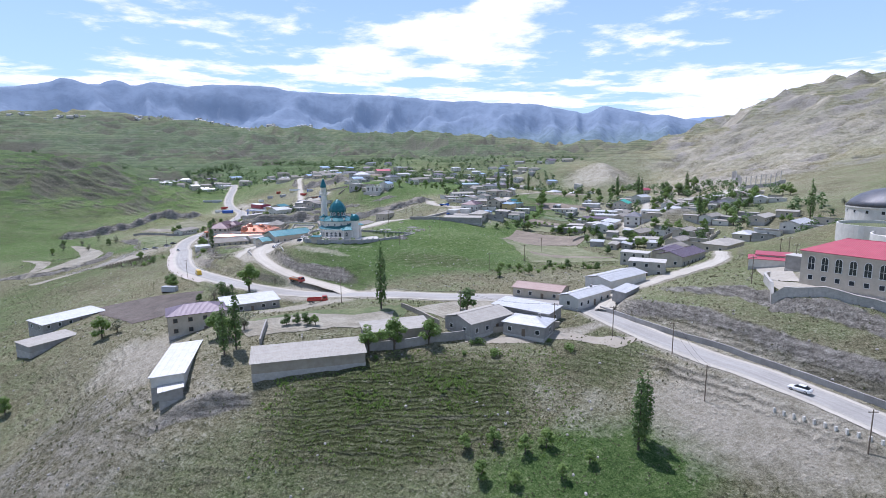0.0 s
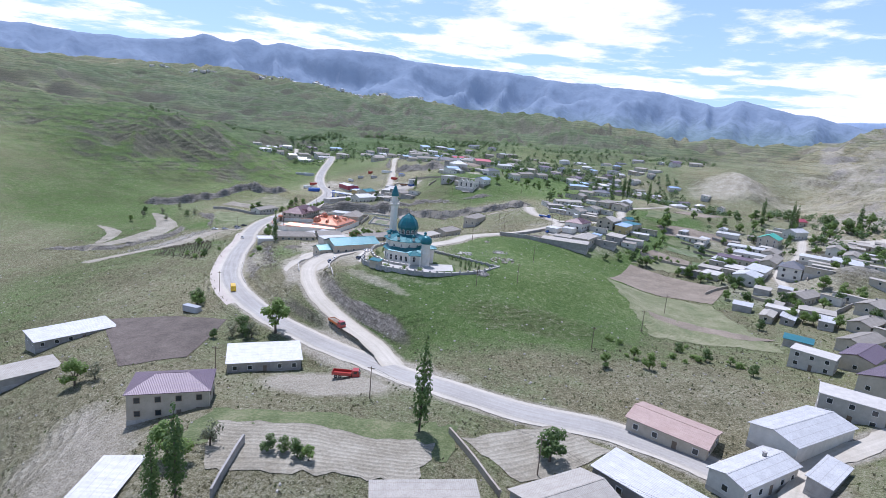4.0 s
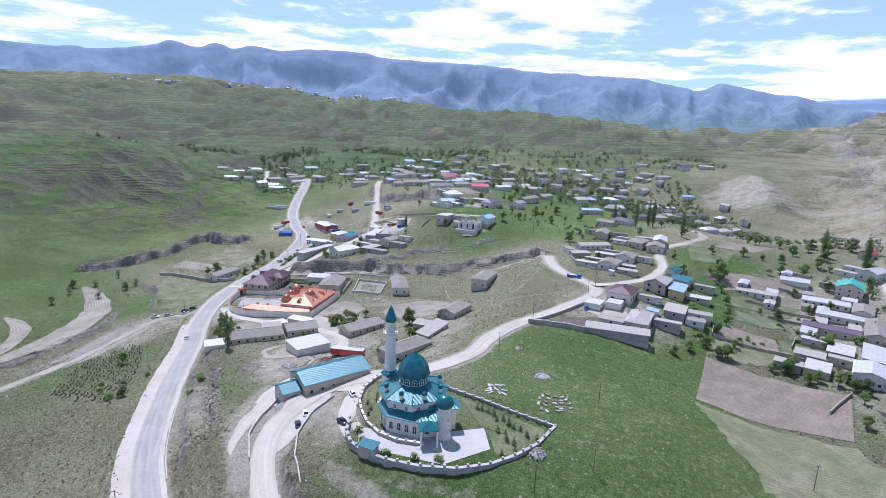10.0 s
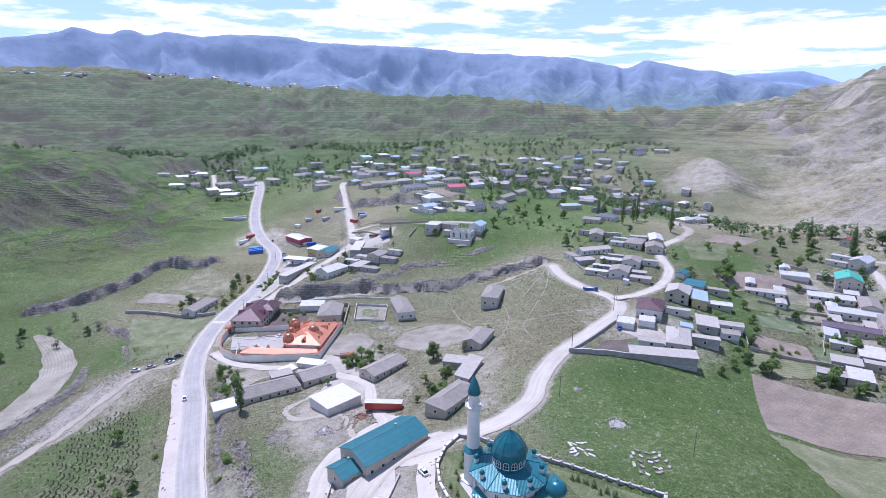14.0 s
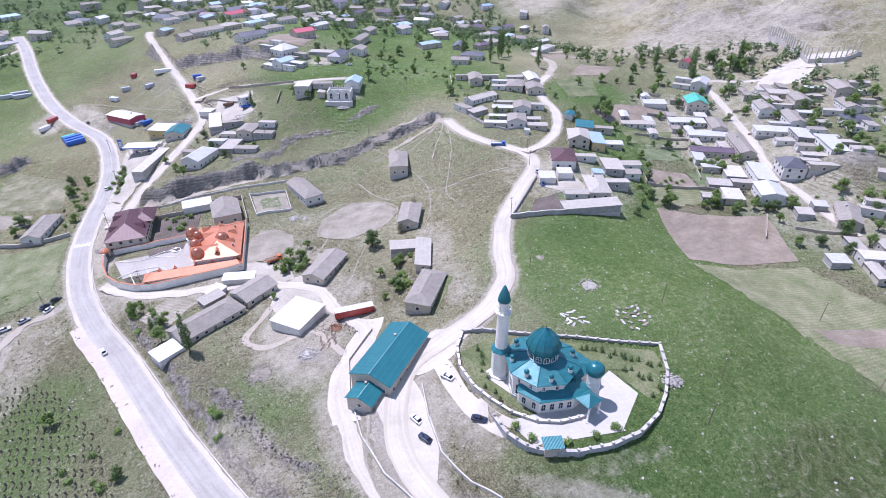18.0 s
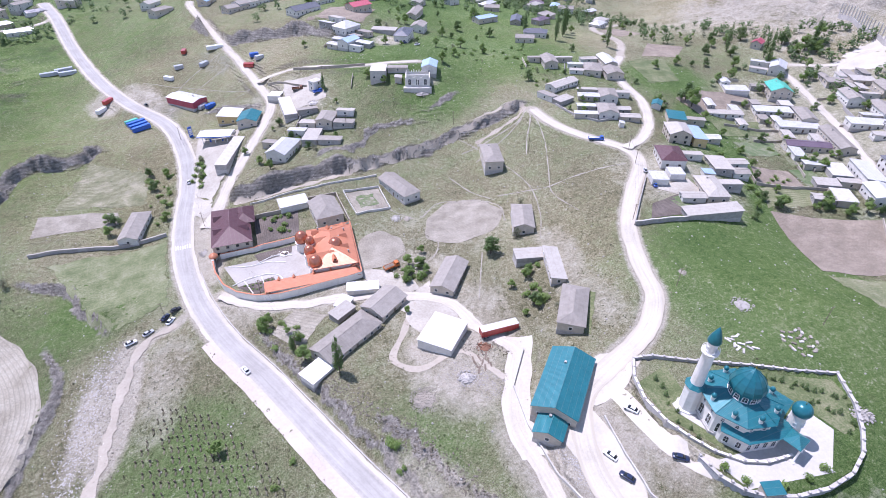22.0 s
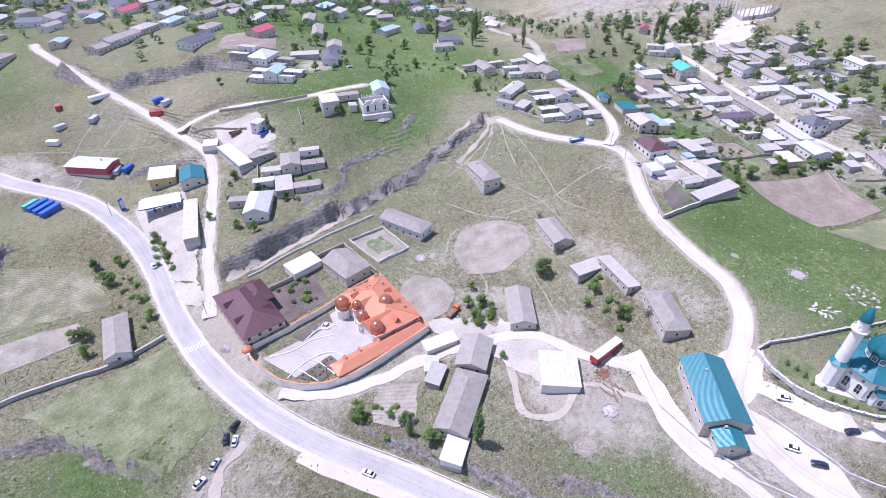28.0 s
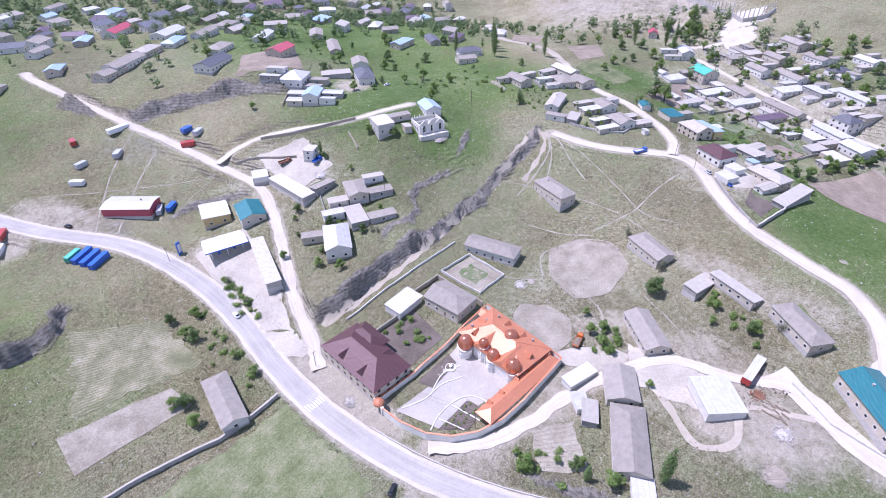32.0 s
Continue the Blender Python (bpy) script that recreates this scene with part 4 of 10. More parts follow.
def build_ground():
    xs = stretch(-330, 240, 1.25, -330, 3600, 1.024)
    xs = np.concatenate([stretch(-330, -330, 1.25, -3600, -330, 1.013)[:-1], xs])
    ys = stretch(215, 720, 1.25, 215, 4300, 1.018)
    ys = np.concatenate([stretch(86, 150, 0.65, -1500, 150, 1.06), np.arange(151, 214, 1.25), np.arange(214.5, 272, 0.75), ys[ys > 272.5]])
    gx, gy = np.meshgrid(xs, ys)
    hill_cover = []
    z, cover = terrain(gx.ravel(), gy.ravel(), hill_cover)
    n, m = len(xs), len(ys)
    i = (np.arange(m - 1)[:, None] * n + np.arange(n - 1)[None, :]).ravel()
    quads = np.stack([i, i + 1, i + n + 1, i + n], 1)
    me = bpy.data.meshes.new("ground")
    me.vertices.add(n * m)
    me.vertices.foreach_set("co", np.stack([gx.ravel(), gy.ravel(), z], 1).ravel())
    me.loops.add(quads.size)
    me.loops.foreach_set("vertex_index", quads.ravel())
    me.polygons.add(len(quads))
    me.polygons.foreach_set("loop_start", np.arange(0, quads.size, 4))
    me.polygons.foreach_set("loop_total", np.full(len(quads), 4))
    me.polygons.foreach_set("use_smooth", np.ones(len(quads), bool))
    me.update(calc_edges=True)
    attr = me.color_attributes.new("cover", "FLOAT_COLOR", "POINT")
    attr.data.foreach_set("color", cover.ravel())
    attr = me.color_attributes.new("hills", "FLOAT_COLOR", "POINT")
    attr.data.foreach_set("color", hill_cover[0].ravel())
    me.materials.append(GROUND)
    tagged(new("ground", me), "dry grassy hillsides with green meadows and eroded banks", "ground", kind="structure")


build_ground()


def ribbon(name, way, half, mat, lift, label, cat, rough_edge=0.0, shift=0.0):
    """A road surface that lies on the even bed of its way."""
    line = way.line
    t = np.gradient(line, axis=0)
    t /= np.linalg.norm(t, axis=1)[:, None]
    nrm = np.stack([-t[:, 1], t[:, 0]], 1)
    rnd = np.random.RandomState(len(line))
    cross = np.linspace(-1, 1, 7)
    verts, uv, run = [], [], 0.0
    for j, (p, q) in enumerate(zip(line, nrm)):
        l = half + rough_edge * (0.6 * math.sin(j * 0.9) + rnd.uniform(-1, 1))
        r = half + rough_edge * (0.6 * math.sin(j * 0.7 + 2) + rnd.uniform(-1, 1))
        for c in cross:
            o = shift + c * (l if c > 0 else r)
            verts.append((p[0] + q[0] * o, p[1] + q[1] * o, way.z[j] + lift + 0.06 * (1 - c * c)))
            uv.append((run, o))
        run += 2.0
    k = len(cross)
    faces = [(j * k + c, j * k + c + 1, (j + 1) * k + c + 1, (j + 1) * k + c) for j in range(len(line) - 1) for c in range(k - 1)]
    faces = [f[::-1] for f in faces]
    return tagged(new(name, mesh_of(name, verts, faces, [mat], True, uv)), label, cat, kind="structure")


ribbon("main_road_shoulder", HIGHWAY, 4.9, GRAVEL, 0.02, "pale gravel shoulders of the main road", "road", 0.18)
ribbon("main_road", HIGHWAY, 3.6, ASPHALT, 0.10, "wide dusty grey asphalt main road", "road", 0.05)
ribbon("mosque_road", MOSQUE_ROAD, 3.3, DIRT_ROAD, 0.08, "pale dusty road past the mosque", "road", 0.2)
ribbon("barn_lane", LANE, 2.3, DIRT_ROAD, 0.06, "white gravel lane beside the long shed", "road", 0.4)
ribbon("ridge_lane", SPUR, 2.5, DIRT_ROAD, 0.07, "pale dirt lane between ridge houses", "road", 0.4)
ribbon("north_track", NORTH, 2.5, DIRT_ROAD, 0.06, "pale dirt track climbing the hill", "road", 0.4)
ribbon("branch_track", BRANCH, 2.0, DIRT_ROAD, 0.05, "pale dirt branch track to the white house", "road", 0.35)
ribbon("village_street", STREET, 2.5, DIRT_ROAD, 0.06, "narrow pale dirt village street", "road", 0.4)
ribbon("valley_track", VALLEY, 2.0, PATH_DIRT, 0.05, "narrow dirt track into the valley", "road", 0.3)
ribbon("side_track", SIDE, 1.5, PATH_DIRT, 0.05, "rough dirt track down to the creek", "road", 0.7)
ribbon("east_lane", EAST_LANE, 2.5, DIRT_ROAD, 0.05, "pale lane between the warehouses", "road", 0.4)
ribbon("hamlet_lane", LEFT_LANE, 2.0, DIRT_ROAD, 0.05, "pale dirt lane to the hamlet", "road", 0.3)


PATCHES = []


def patch(name, corners, mat, label, cat, lift=0.14, step=2.5, edge=0.0):
    """A field or yard between four corners, laid over the ground."""
    PATCHES.append([tuple(q) for q in corners])
    a, b, c, d = [np.array(q, float) for q in corners]
    n = max(2, int(max(np.linalg.norm(b - a), np.linalg.norm(c - d)) / step))
    m = max(2, int(max(np.linalg.norm(d - a), np.linalg.norm(c - b)) / step))
    pts, uv = [], []
    for j in range(m + 1):
        for i in range(n + 1):
            s, t = i / n, j / m
            p = (a * (1 - s) + b * s) * (1 - t) + (d * (1 - s) + c * s) * t
            if edge and (i in (0, n) or j in (0, m)):
                p = p + np.array([random.uniform(-edge, edge), random.uniform(-edge, edge)])
            pts.append(p)
            uv.append((s * np.linalg.norm(b - a), t * np.linalg.norm(d - a)))
    z = heights(pts) + lift
    faces = [(j * (n + 1) + i, j * (n + 1) + i + 1, (j + 1) * (n + 1) + i + 1, (j + 1) * (n + 1) + i) for j in range(m) for i in range(n)]
    me = mesh_of(name, [(p[0], p[1], h) for p, h in zip(pts, z)], faces, [mat], True, uv)
    if me.polygons[0].normal.z < 0:
        me.flip_normals()
    return tagged(new(name, me), label, cat, kind="structure")


def disc(name, x, y, rx, ry, turn, mat, label, cat, lift=0.14):
    """A rounded plot laid over the ground."""
    n, rings = 28, 7
    c, s = math.cos(radians(turn)), math.sin(radians(turn))
    PATCHES.append([(x + rx * 0.95 * math.cos(6.2832 * i / 12) * c - ry * 0.95 * math.sin(6.2832 * i / 12) * s, y + rx * 0.95 * math.cos(6.2832 * i / 12) * s + ry * 0.95 * math.sin(6.2832 * i / 12) * c) for i in range(12)])
    pts, uv = [(x, y)], [(0, 0)]
    for j in range(1, rings + 1):
        for i in range(n):
            a = 6.2832 * i / n
            q = j / rings * (1 + (0.06 * math.sin(3 * a + x) + 0.04 * math.sin(7 * a)) * (j == rings))
            u, v = rx * q * math.cos(a), ry * q * math.sin(a)
            pts.append((x + u * c - v * s, y + u * s + v * c))
            uv.append((u, v))
    z = heights(pts) + lift
    faces = [(0, 1 + i, 1 + (i + 1) % n) for i in range(n)]
    for j in range(rings - 1):
        faces += [(1 + j * n + i, 1 + (j + 1) * n + i, 1 + (j + 1) * n + (i + 1) % n, 1 + j * n + (i + 1) % n) for i in range(n)]
    return tagged(new(name, mesh_of(name, [(p[0], p[1], h) for p, h in zip(pts, z)], faces, [mat], True, uv)), label, cat, kind="structure")


def trail(points, half=0.5, mat=None, label="narrow worn footpath across the slope", name="footpath", sway=0.35):
    """A footpath that follows the ground."""
    line = smooth_line(points, 1.5)
    t = np.gradient(line, axis=0)
    t /= np.linalg.norm(t, axis=1)[:, None]
    nrm = np.stack([-t[:, 1], t[:, 0]], 1)
    w = half * (1 + sway * np.sin(np.arange(len(line)) * 0.8))[:, None]
    pts = np.concatenate([line - nrm * w, line, line + nrm * w])
    z = heights(pts) + 0.09
    n = len(line)
    faces = [(i, i + 1, n + i + 1, n + i) for i in range(n - 1)] + [(n + i, n + i + 1, 2 * n + i + 1, 2 * n + i) for i in range(n - 1)]
    me = mesh_of(name, [(p[0], p[1], h) for p, h in zip(pts, z)], faces, [mat or TRAIL_DIRT], True)
    if me.polygons[0].normal.z < 0:
        me.flip_normals()
    return tagged(new(name, me), label, "path", kind="structure")


# ---- shapes ----
class Shape:
    """Gathers simple solids into one mesh."""

    def __init__(self):
        self.v, self.f, self.m = [], [], []

    def add(self, verts, faces, mat=0):
        o = len(self.v)
        self.v += [tuple(q) for q in verts]
        self.f += [tuple(i + o for i in q) for q in faces]
        self.m += [mat] * len(faces)
        return self

    def box(self, x0, y0, z0, x1, y1, z1, mat=0, bevel=0.0):
        if bevel <= 0:
            v = [(x, y, z) for z in (z0, z1) for x, y in ((x0, y0), (x1, y0), (x1, y1), (x0, y1))]
            return self.add(v, [(3, 2, 1, 0), (4, 5, 6, 7), (0, 1, 5, 4), (1, 2, 6, 5), (2, 3, 7, 6), (3, 0, 4, 7)], mat)
        b = bevel
        ring = [(x0 + b, y0), (x1 - b, y0), (x1, y0 + b), (x1, y1 - b), (x1 - b, y1), (x0 + b, y1), (x0, y1 - b), (x0, y0 + b)]
        top = [(x0 + b, y0 + b), (x1 - b, y0 + b), (x1 - b, y0 + b), (x1 - b, y1 - b), (x1 - b, y1 - b), (x0 + b, y1 - b), (x0 + b, y1 - b), (x0 + b, y0 + b)]
        v = [(x, y, z0) for x, y in ring] + [(x, y, z1 - b) for x, y in ring] + [(x0 + b, y0 + b, z1), (x1 - b, y0 + b, z1), (x1 - b, y1 - b, z1), (x0 + b, y1 - b, z1)]
        f = [(i, (i + 1) % 8, 8 + (i + 1) % 8, 8 + i) for i in range(8)] + [(16, 17, 18, 19), tuple(range(7, -1, -1))]
        f += [(8, 9, 17, 16), (9, 10, 17), (10, 11, 18, 17), (11, 12, 18), (12, 13, 19, 18), (13, 14, 19), (14, 15, 16, 19), (15, 8, 16)]
        return self.add(v, f, mat)

    def turned(self, profile, n=24, cx=0.0, cy=0.0, mat=0, start=0.0):
        """A solid of revolution from (radius, height) pairs, bottom to top."""
        v, f = [], []
        for r, z in profile:
            for i in range(n):
                a = start + 2 * math.pi * i / n
                v.append((cx + r * math.cos(a), cy + r * math.sin(a), z))
        for j in range(len(profile) - 1):
            for i in range(n):
                k = (i + 1) % n
                f.append((j * n + i, j * n + k, (j + 1) * n + k, (j + 1) * n + i))
        f.append(tuple(range(n - 1, -1, -1)))
        f.append(tuple((len(profile) - 1) * n + i for i in range(n)))
        return self.add(v, f, mat)

    def bar(self, a, b, r, n=6, r2=None, mat=0):
        a, b = Vector(a), Vector(b)
        d = (b - a).normalized()
        u = d.orthogonal().normalized()
        w = d.cross(u)
        v = [p + (u * math.cos(2 * math.pi * i / n) + w * math.sin(2 * math.pi * i / n)) * s for p, s in ((a, r), (b, r if r2 is None else r2)) for i in range(n)]
        f = [(i, (i + 1) % n, n + (i + 1) % n, n + i) for i in range(n)] + [tuple(range(n - 1, -1, -1)), tuple(range(n, 2 * n))]
        return self.add(v, f, mat)

    def prism(self, ring, z0, z1, mat=0):
        n = len(ring)
        v = [(x, y, z0) for x, y in ring] + [(x, y, z1) for x, y in ring]
        return self.add(v, [(i, (i + 1) % n, n + (i + 1) % n, n + i) for i in range(n)] + [tuple(range(n - 1, -1, -1)), tuple(range(n, 2 * n))], mat)

    def mesh(self, name, mats, smooth=False):
        me = mesh_of(name, self.v, self.f, mats if isinstance(mats, (list, tuple)) else [mats], smooth)
        me.polygons.foreach_set("material_index", self.m)
        return me


def part(name, shape, mat, parent, label="", at=None, smooth=False, turn=0.0):
    """One mesh object under a thing or under a part."""
    me = shape if isinstance(shape, bpy.types.Mesh) else shape.mesh(name, mat, smooth)
    ob = new(name, me)
    ob.parent = parent
    if at is not None:
        ob.matrix_basis = pose(at[0], at[1], at[2], 0, 0, turn)
    return tagged(ob, label)


def thing(name, x, y, z, turn, label, category, group=""):
    ob = new(name)
    ob.empty_display_size = 0.5
    ob.matrix_world = pose(x, y, z, 0, 0, turn)
    return tagged(ob, label, category, group)


def frame_ring(w, h, t, y0, y1):
    """A closed rectangular frame in one piece."""
    v = []
    for y in (y0, y1):
        v += [(-w / 2, y, 0), (w / 2, y, 0), (w / 2, y, h), (-w / 2, y, h), (-w / 2 + t, y, t), (w / 2 - t, y, t), (w / 2 - t, y, h - t), (-w / 2 + t, y, h - t)]
    f = []
    for i in range(4):
        k = (i + 1) % 4
        f += [(i, k, 4 + k, 4 + i), (8 + k, 8 + i, 12 + i, 12 + k), (i, 8 + i, 8 + k, k), (4 + i, 4 + k, 12 + k, 12 + i)]
    return Shape().add(v, f)


def window_meshes(w, h, frame_mat):
    pane = Shape().box(-w / 2 + 0.1, -0.03, 0.1, w / 2 - 0.1, 0.02, h - 0.1)
    return frame_ring(w, h, 0.11, -0.09, 0.03).mesh("window", frame_mat), pane.mesh("pane", PANE)


def glazed_window(w, h, frame_mat):
    """Frame and pane in one piece, for houses far off."""
    s = frame_ring(w, h, 0.14, -0.09, 0.03)
    s.f.append((4, 5, 6, 7))
    s.m.append(1)
    return s.mesh("window", [frame_mat, PANE])


WHITE_TRIM = plain("white_trim", (0.62, 0.61, 0.58), (0.76, 0.75, 0.72), 0.5)
WINDOWS = {"white": window_meshes(1.3, 1.4, WHITE_TRIM), "brown": window_meshes(1.3, 1.4, TIMBER), "blue": window_meshes(1.2, 1.35, DARK_BLUE_FRAME), "small": window_meshes(0.8, 0.8, WHITE_TRIM)}
FAR_WINDOW = glazed_window(1.3, 1.4, WHITE_TRIM)
DOOR_MESH = Shape().box(-0.5, -0.06, 0, 0.5, 0.05, 2.05, bevel=0.03).mesh("door", TIMBER)
HANDLE_MESH = Shape().bar((0.34, -0.13, 0.95), (0.34, -0.13, 1.15), 0.02).box(0.32, -0.13, 1.03, 0.36, -0.06, 1.07).mesh("handle", STEEL)
CHIMNEY_MESH = Shape().box(-0.3, -0.3, 0, 0.3, 0.3, 1.1).box(-0.36, -0.36, 1.1, 0.36, 0.36, 1.25).mesh("chimney", GREY_WALL)


def put_window(parent, kind, x, y, z, turn, far=False):
    if far:
        part("window", FAR_WINDOW, None, parent, at=(x, y, z), turn=turn)
        return
    frame_me, pane_me = WINDOWS[kind]
    w = part("window", frame_me, None, parent, at=(x, y, z), turn=turn)
    part("pane", pane_me, None, w)


def roof_shape(L, W, kind, rise, over=0.45, thick=0.14):
    """A roof whose eaves lie at height 0: gable, hip, shed or flat, ridge along x; with real thickness."""
    a, b = L / 2 + over, W / 2 + over
    s = Shape()
    if kind == "gable":
        v = [(-a, -b, 0), (a, -b, 0), (a, b, 0), (-a, b, 0), (-a, 0, rise), (a, 0, rise)]
        f = [(0, 1, 5, 4), (2, 3, 4, 5)]
        low = [(x, y, z - thick) for x, y, z in v]
        s.add(v + low, f + [(6, 10, 11, 7), (8, 11, 10, 9), (0, 6, 7, 1), (2, 8, 9, 3), (0, 4, 10, 6), (4, 3, 9, 10), (1, 7, 11, 5), (5, 11, 8, 2)])
        s.box(-a, -0.14, rise - 0.04, a, 0.14, rise + 0.05)
    elif kind == "hip":
        r = max(0.3, a - b * 0.95)
        v = [(-a, -b, 0), (a, -b, 0), (a, b, 0), (-a, b, 0), (-r, 0, rise), (r, 0, rise)]
        low = [(x, y, -thick) for x, y, z in v[:4]]
        s.add(v + low, [(0, 1, 5, 4), (1, 2, 5), (2, 3, 4, 5), (3, 0, 4), (0, 6, 7, 1), (1, 7, 8, 2), (2, 8, 9, 3), (3, 9, 6, 0), (6, 9, 8, 7)])
        s.box(-r, -0.12, rise - 0.05, r, 0.12, rise + 0.05)
    elif kind == "half_hip":
        r = a - b * 0.9
        v = [(-a, -b, 0), (a, -b, 0), (a, b, 0), (-a, b, 0), (-a, 0, rise), (r, 0, rise)]
        low = [(x, y, z - thick) for x, y, z in v]
        s.add(v + low, [(0, 1, 5, 4), (1, 2, 5), (2, 3, 4, 5), (0, 4, 10, 6), (4, 3, 9, 10), (0, 6, 7, 1), (1, 7, 8, 2), (2, 8, 9, 3), (6, 10, 11, 7), (7, 11, 8), (8, 11, 10, 9)])
        s.box(-a, -0.12, rise - 0.05, r, 0.12, rise + 0.05)
    elif kind == "shed":
        v = [(-a, -b, 0), (a, -b, 0), (a, b, rise), (-a, b, rise)]
        low = [(x, y, z - thick) for x, y, z in v]
        s.add(v + low, [(0, 1, 2, 3), (7, 6, 5, 4), (0, 4, 5, 1), (1, 5, 6, 2), (2, 6, 7, 3), (3, 7, 4, 0)])
    else:
        s.box(-a + 0.2, -b + 0.2, 0, a - 0.2, b - 0.2, 0.22, bevel=0.05)
    return s


WORD = {"faded_red_sheet": "a faded red metal", }
for key, word in ((WHITE_WALL, "white"), (BEIGE_WALL, "beige"), (GREY_WALL, "grey block"), (MUD_WALL, "mud-plastered"), (YELLOW_WALL, "ochre"), (MARBLE, "cream"), (STONE_WALL, "stone"), (CONCRETE, "concrete"),
                  (TIN, "bright tin"), (SLATE, "grey corrugated"), (PALE_SLATE, "pale corrugated"), (DARK_TIN, "dark metal"), (MAROON, "maroon metal"), (PLUM, "plum metal"), (RED_TIN, "red metal"),
                  (TEAL, "teal metal"), (GREEN_TIN, "green metal"), (BLUE_TIN, "pale blue metal"), (COPPER, "orange metal")):
    WORD[key.name] = word
PLACED = []


def house(x, y, L, W, turn, h, roof="gable", cover=None, wall=None, rise=None, frames="white", storeys=None, windows=True, name="house", what="", door=True, chimney=None, floor=None, over=0.45, gap=3.3, group=""):
    """A house: walls to the eaves, one roof, windows each with its pane, a door; it stands on the lowest corner of its plot."""
    cover, wall = cover or SLATE, wall or BEIGE_WALL
    rise = W * 0.2 if rise is None else rise
    c, s = math.cos(radians(turn)), math.sin(radians(turn))
    zs = heights([(x + u * c - v * s, y + u * s + v * c) for u in (-L / 2, 0, L / 2) for v in (-W / 2, 0, W / 2)])
    base = float(np.mean(zs)) if floor is None else floor
    deep = base - float(zs.min()) + 0.5
    storeys = storeys or (2 if h > 5.4 else 1)
    text = what or f"{WORD[wall.name]} walled {'two-storey ' if storeys > 1 else ''}{name.replace('_', ' ')} with {WORD[cover.name]} {'flat ' if roof == 'flat' else ''}roof"
    root = thing(name, x, y, base, turn, text, "house" if "house" in name else name.replace("_", " "), group)
    PLACED.append((x, y, L, W, turn))
    a, b = L / 2, W / 2
    body = Shape()
    t = 0.3
    body.box(-a, -b, -deep, a, b, h - 0.02)
    if roof in ("gable", "half_hip"):
        top = rise * (b / (b + over)) - 0.16
        body.add([(-a, -b, h - 0.02), (-a, b, h - 0.02), (-a, 0, h + top), (-a + t, -b, h - 0.02), (-a + t, b, h - 0.02), (-a + t, 0, h + top)], [(0, 2, 1), (3, 4, 5), (0, 3, 5, 2), (1, 2, 5, 4)])
        if roof == "gable":
            body.add([(a, -b, h - 0.02), (a, b, h - 0.02), (a, 0, h + top), (a - t, -b, h - 0.02), (a - t, b, h - 0.02), (a - t, 0, h + top)], [(0, 1, 2), (3, 5, 4), (0, 2, 5, 3), (1, 4, 5, 2)])
    elif roof == "shed":
        body.add([(-a, b - t, h - 0.02), (a, b - t, h - 0.02), (a, b, h - 0.02), (-a, b, h - 0.02), (-a, b - t, h + rise - 0.25), (a, b - t, h + rise - 0.25), (a, b, h + rise - 0.2), (-a, b, h + rise - 0.2)],
                 [(0, 1, 5, 4), (1, 2, 6, 5), (2, 3, 7, 6), (3, 0, 4, 7), (4, 5, 6, 7)])
        for q in (-a, a - t):
            body.add([(q, -b, h - 0.02), (q + t, -b, h - 0.02), (q + t, b, h - 0.02), (q, b, h - 0.02), (q + t, b, h + rise - 0.22), (q, b, h + rise - 0.22)], [(0, 1, 4, 5), (1, 2, 4), (0, 5, 3), (2, 3, 5, 4)])
    part("wall", body, wall, root)
    lift = 0.14 if roof != "flat" else 0.0
    part("roof", roof_shape(L, W, roof, rise, over), cover, root, at=(0, 0, h + lift))
    if deep > 0.7:
        part("plinth", Shape().box(-a - 0.06, -b - 0.06, -deep, a + 0.06, b + 0.06, 0.25), STONE_WALL, root)
    if windows:
        per = h / storeys
        far = y > 600 or x > 150
        def faces_valley(a_deg):
            nx, ny = math.cos(radians(turn + a_deg)), math.sin(radians(turn + a_deg))
            return max(nx * (u - x) + ny * (v - y) for u, v in ((0, 0), (-60, 165), (-260, 340))) > -20
        for k in range(storeys):
            z = k * per + min(1.0, per * 0.32)
            kind = frames if per > 2.4 else "small"
            for side, turn_w in ((-1, 0), (1, 180)):
                if not faces_valley(90 * side):
                    continue
                n = max(1, int((L - 1.5) / gap))
                for i in range(n):
                    u = -L / 2 + L * (i + 0.5) / n
                    if door and side == -1 and k == 0 and i == n // 2:
                        d = part("door", DOOR_MESH, None, root, at=(u, -b - 0.01, 0.05))
                        if y < 420 and x < 60:
                            part("handle", HANDLE_MESH, None, d)
                        continue
                    put_window(root, kind, u, side * (b + 0.01), z, turn_w, far)
            n = max(1, int((W - 2.0) / 3.6))
            for side, turn_w in ((-1, -90), (1, 90)):
                if not faces_valley(0 if side > 0 else 180):
                    continue
                for i in range(n):
                    put_window(root, kind, side * (a + 0.01), -W / 2 + W * (i + 0.5) / n, z, turn_w, far)
    if chimney is None:
        chimney = roof in ("gable", "hip") and h < 6 and (int(x * 7 + y * 3) % 3 == 0)
    if chimney:
        part("chimney", CHIMNEY_MESH, None, root, at=(L * 0.22, W * 0.1, h + rise * 0.62))
    return root


def shed(x, y, L, W, turn, h, cover=None, wall=None, roof="shed", rise=0.5, name="shed", **more):
    return house(x, y, L, W, turn, h, roof, cover or TIN, wall or GREY_WALL, rise, windows=False, name=name, door=False, chimney=False, over=0.3, **more)


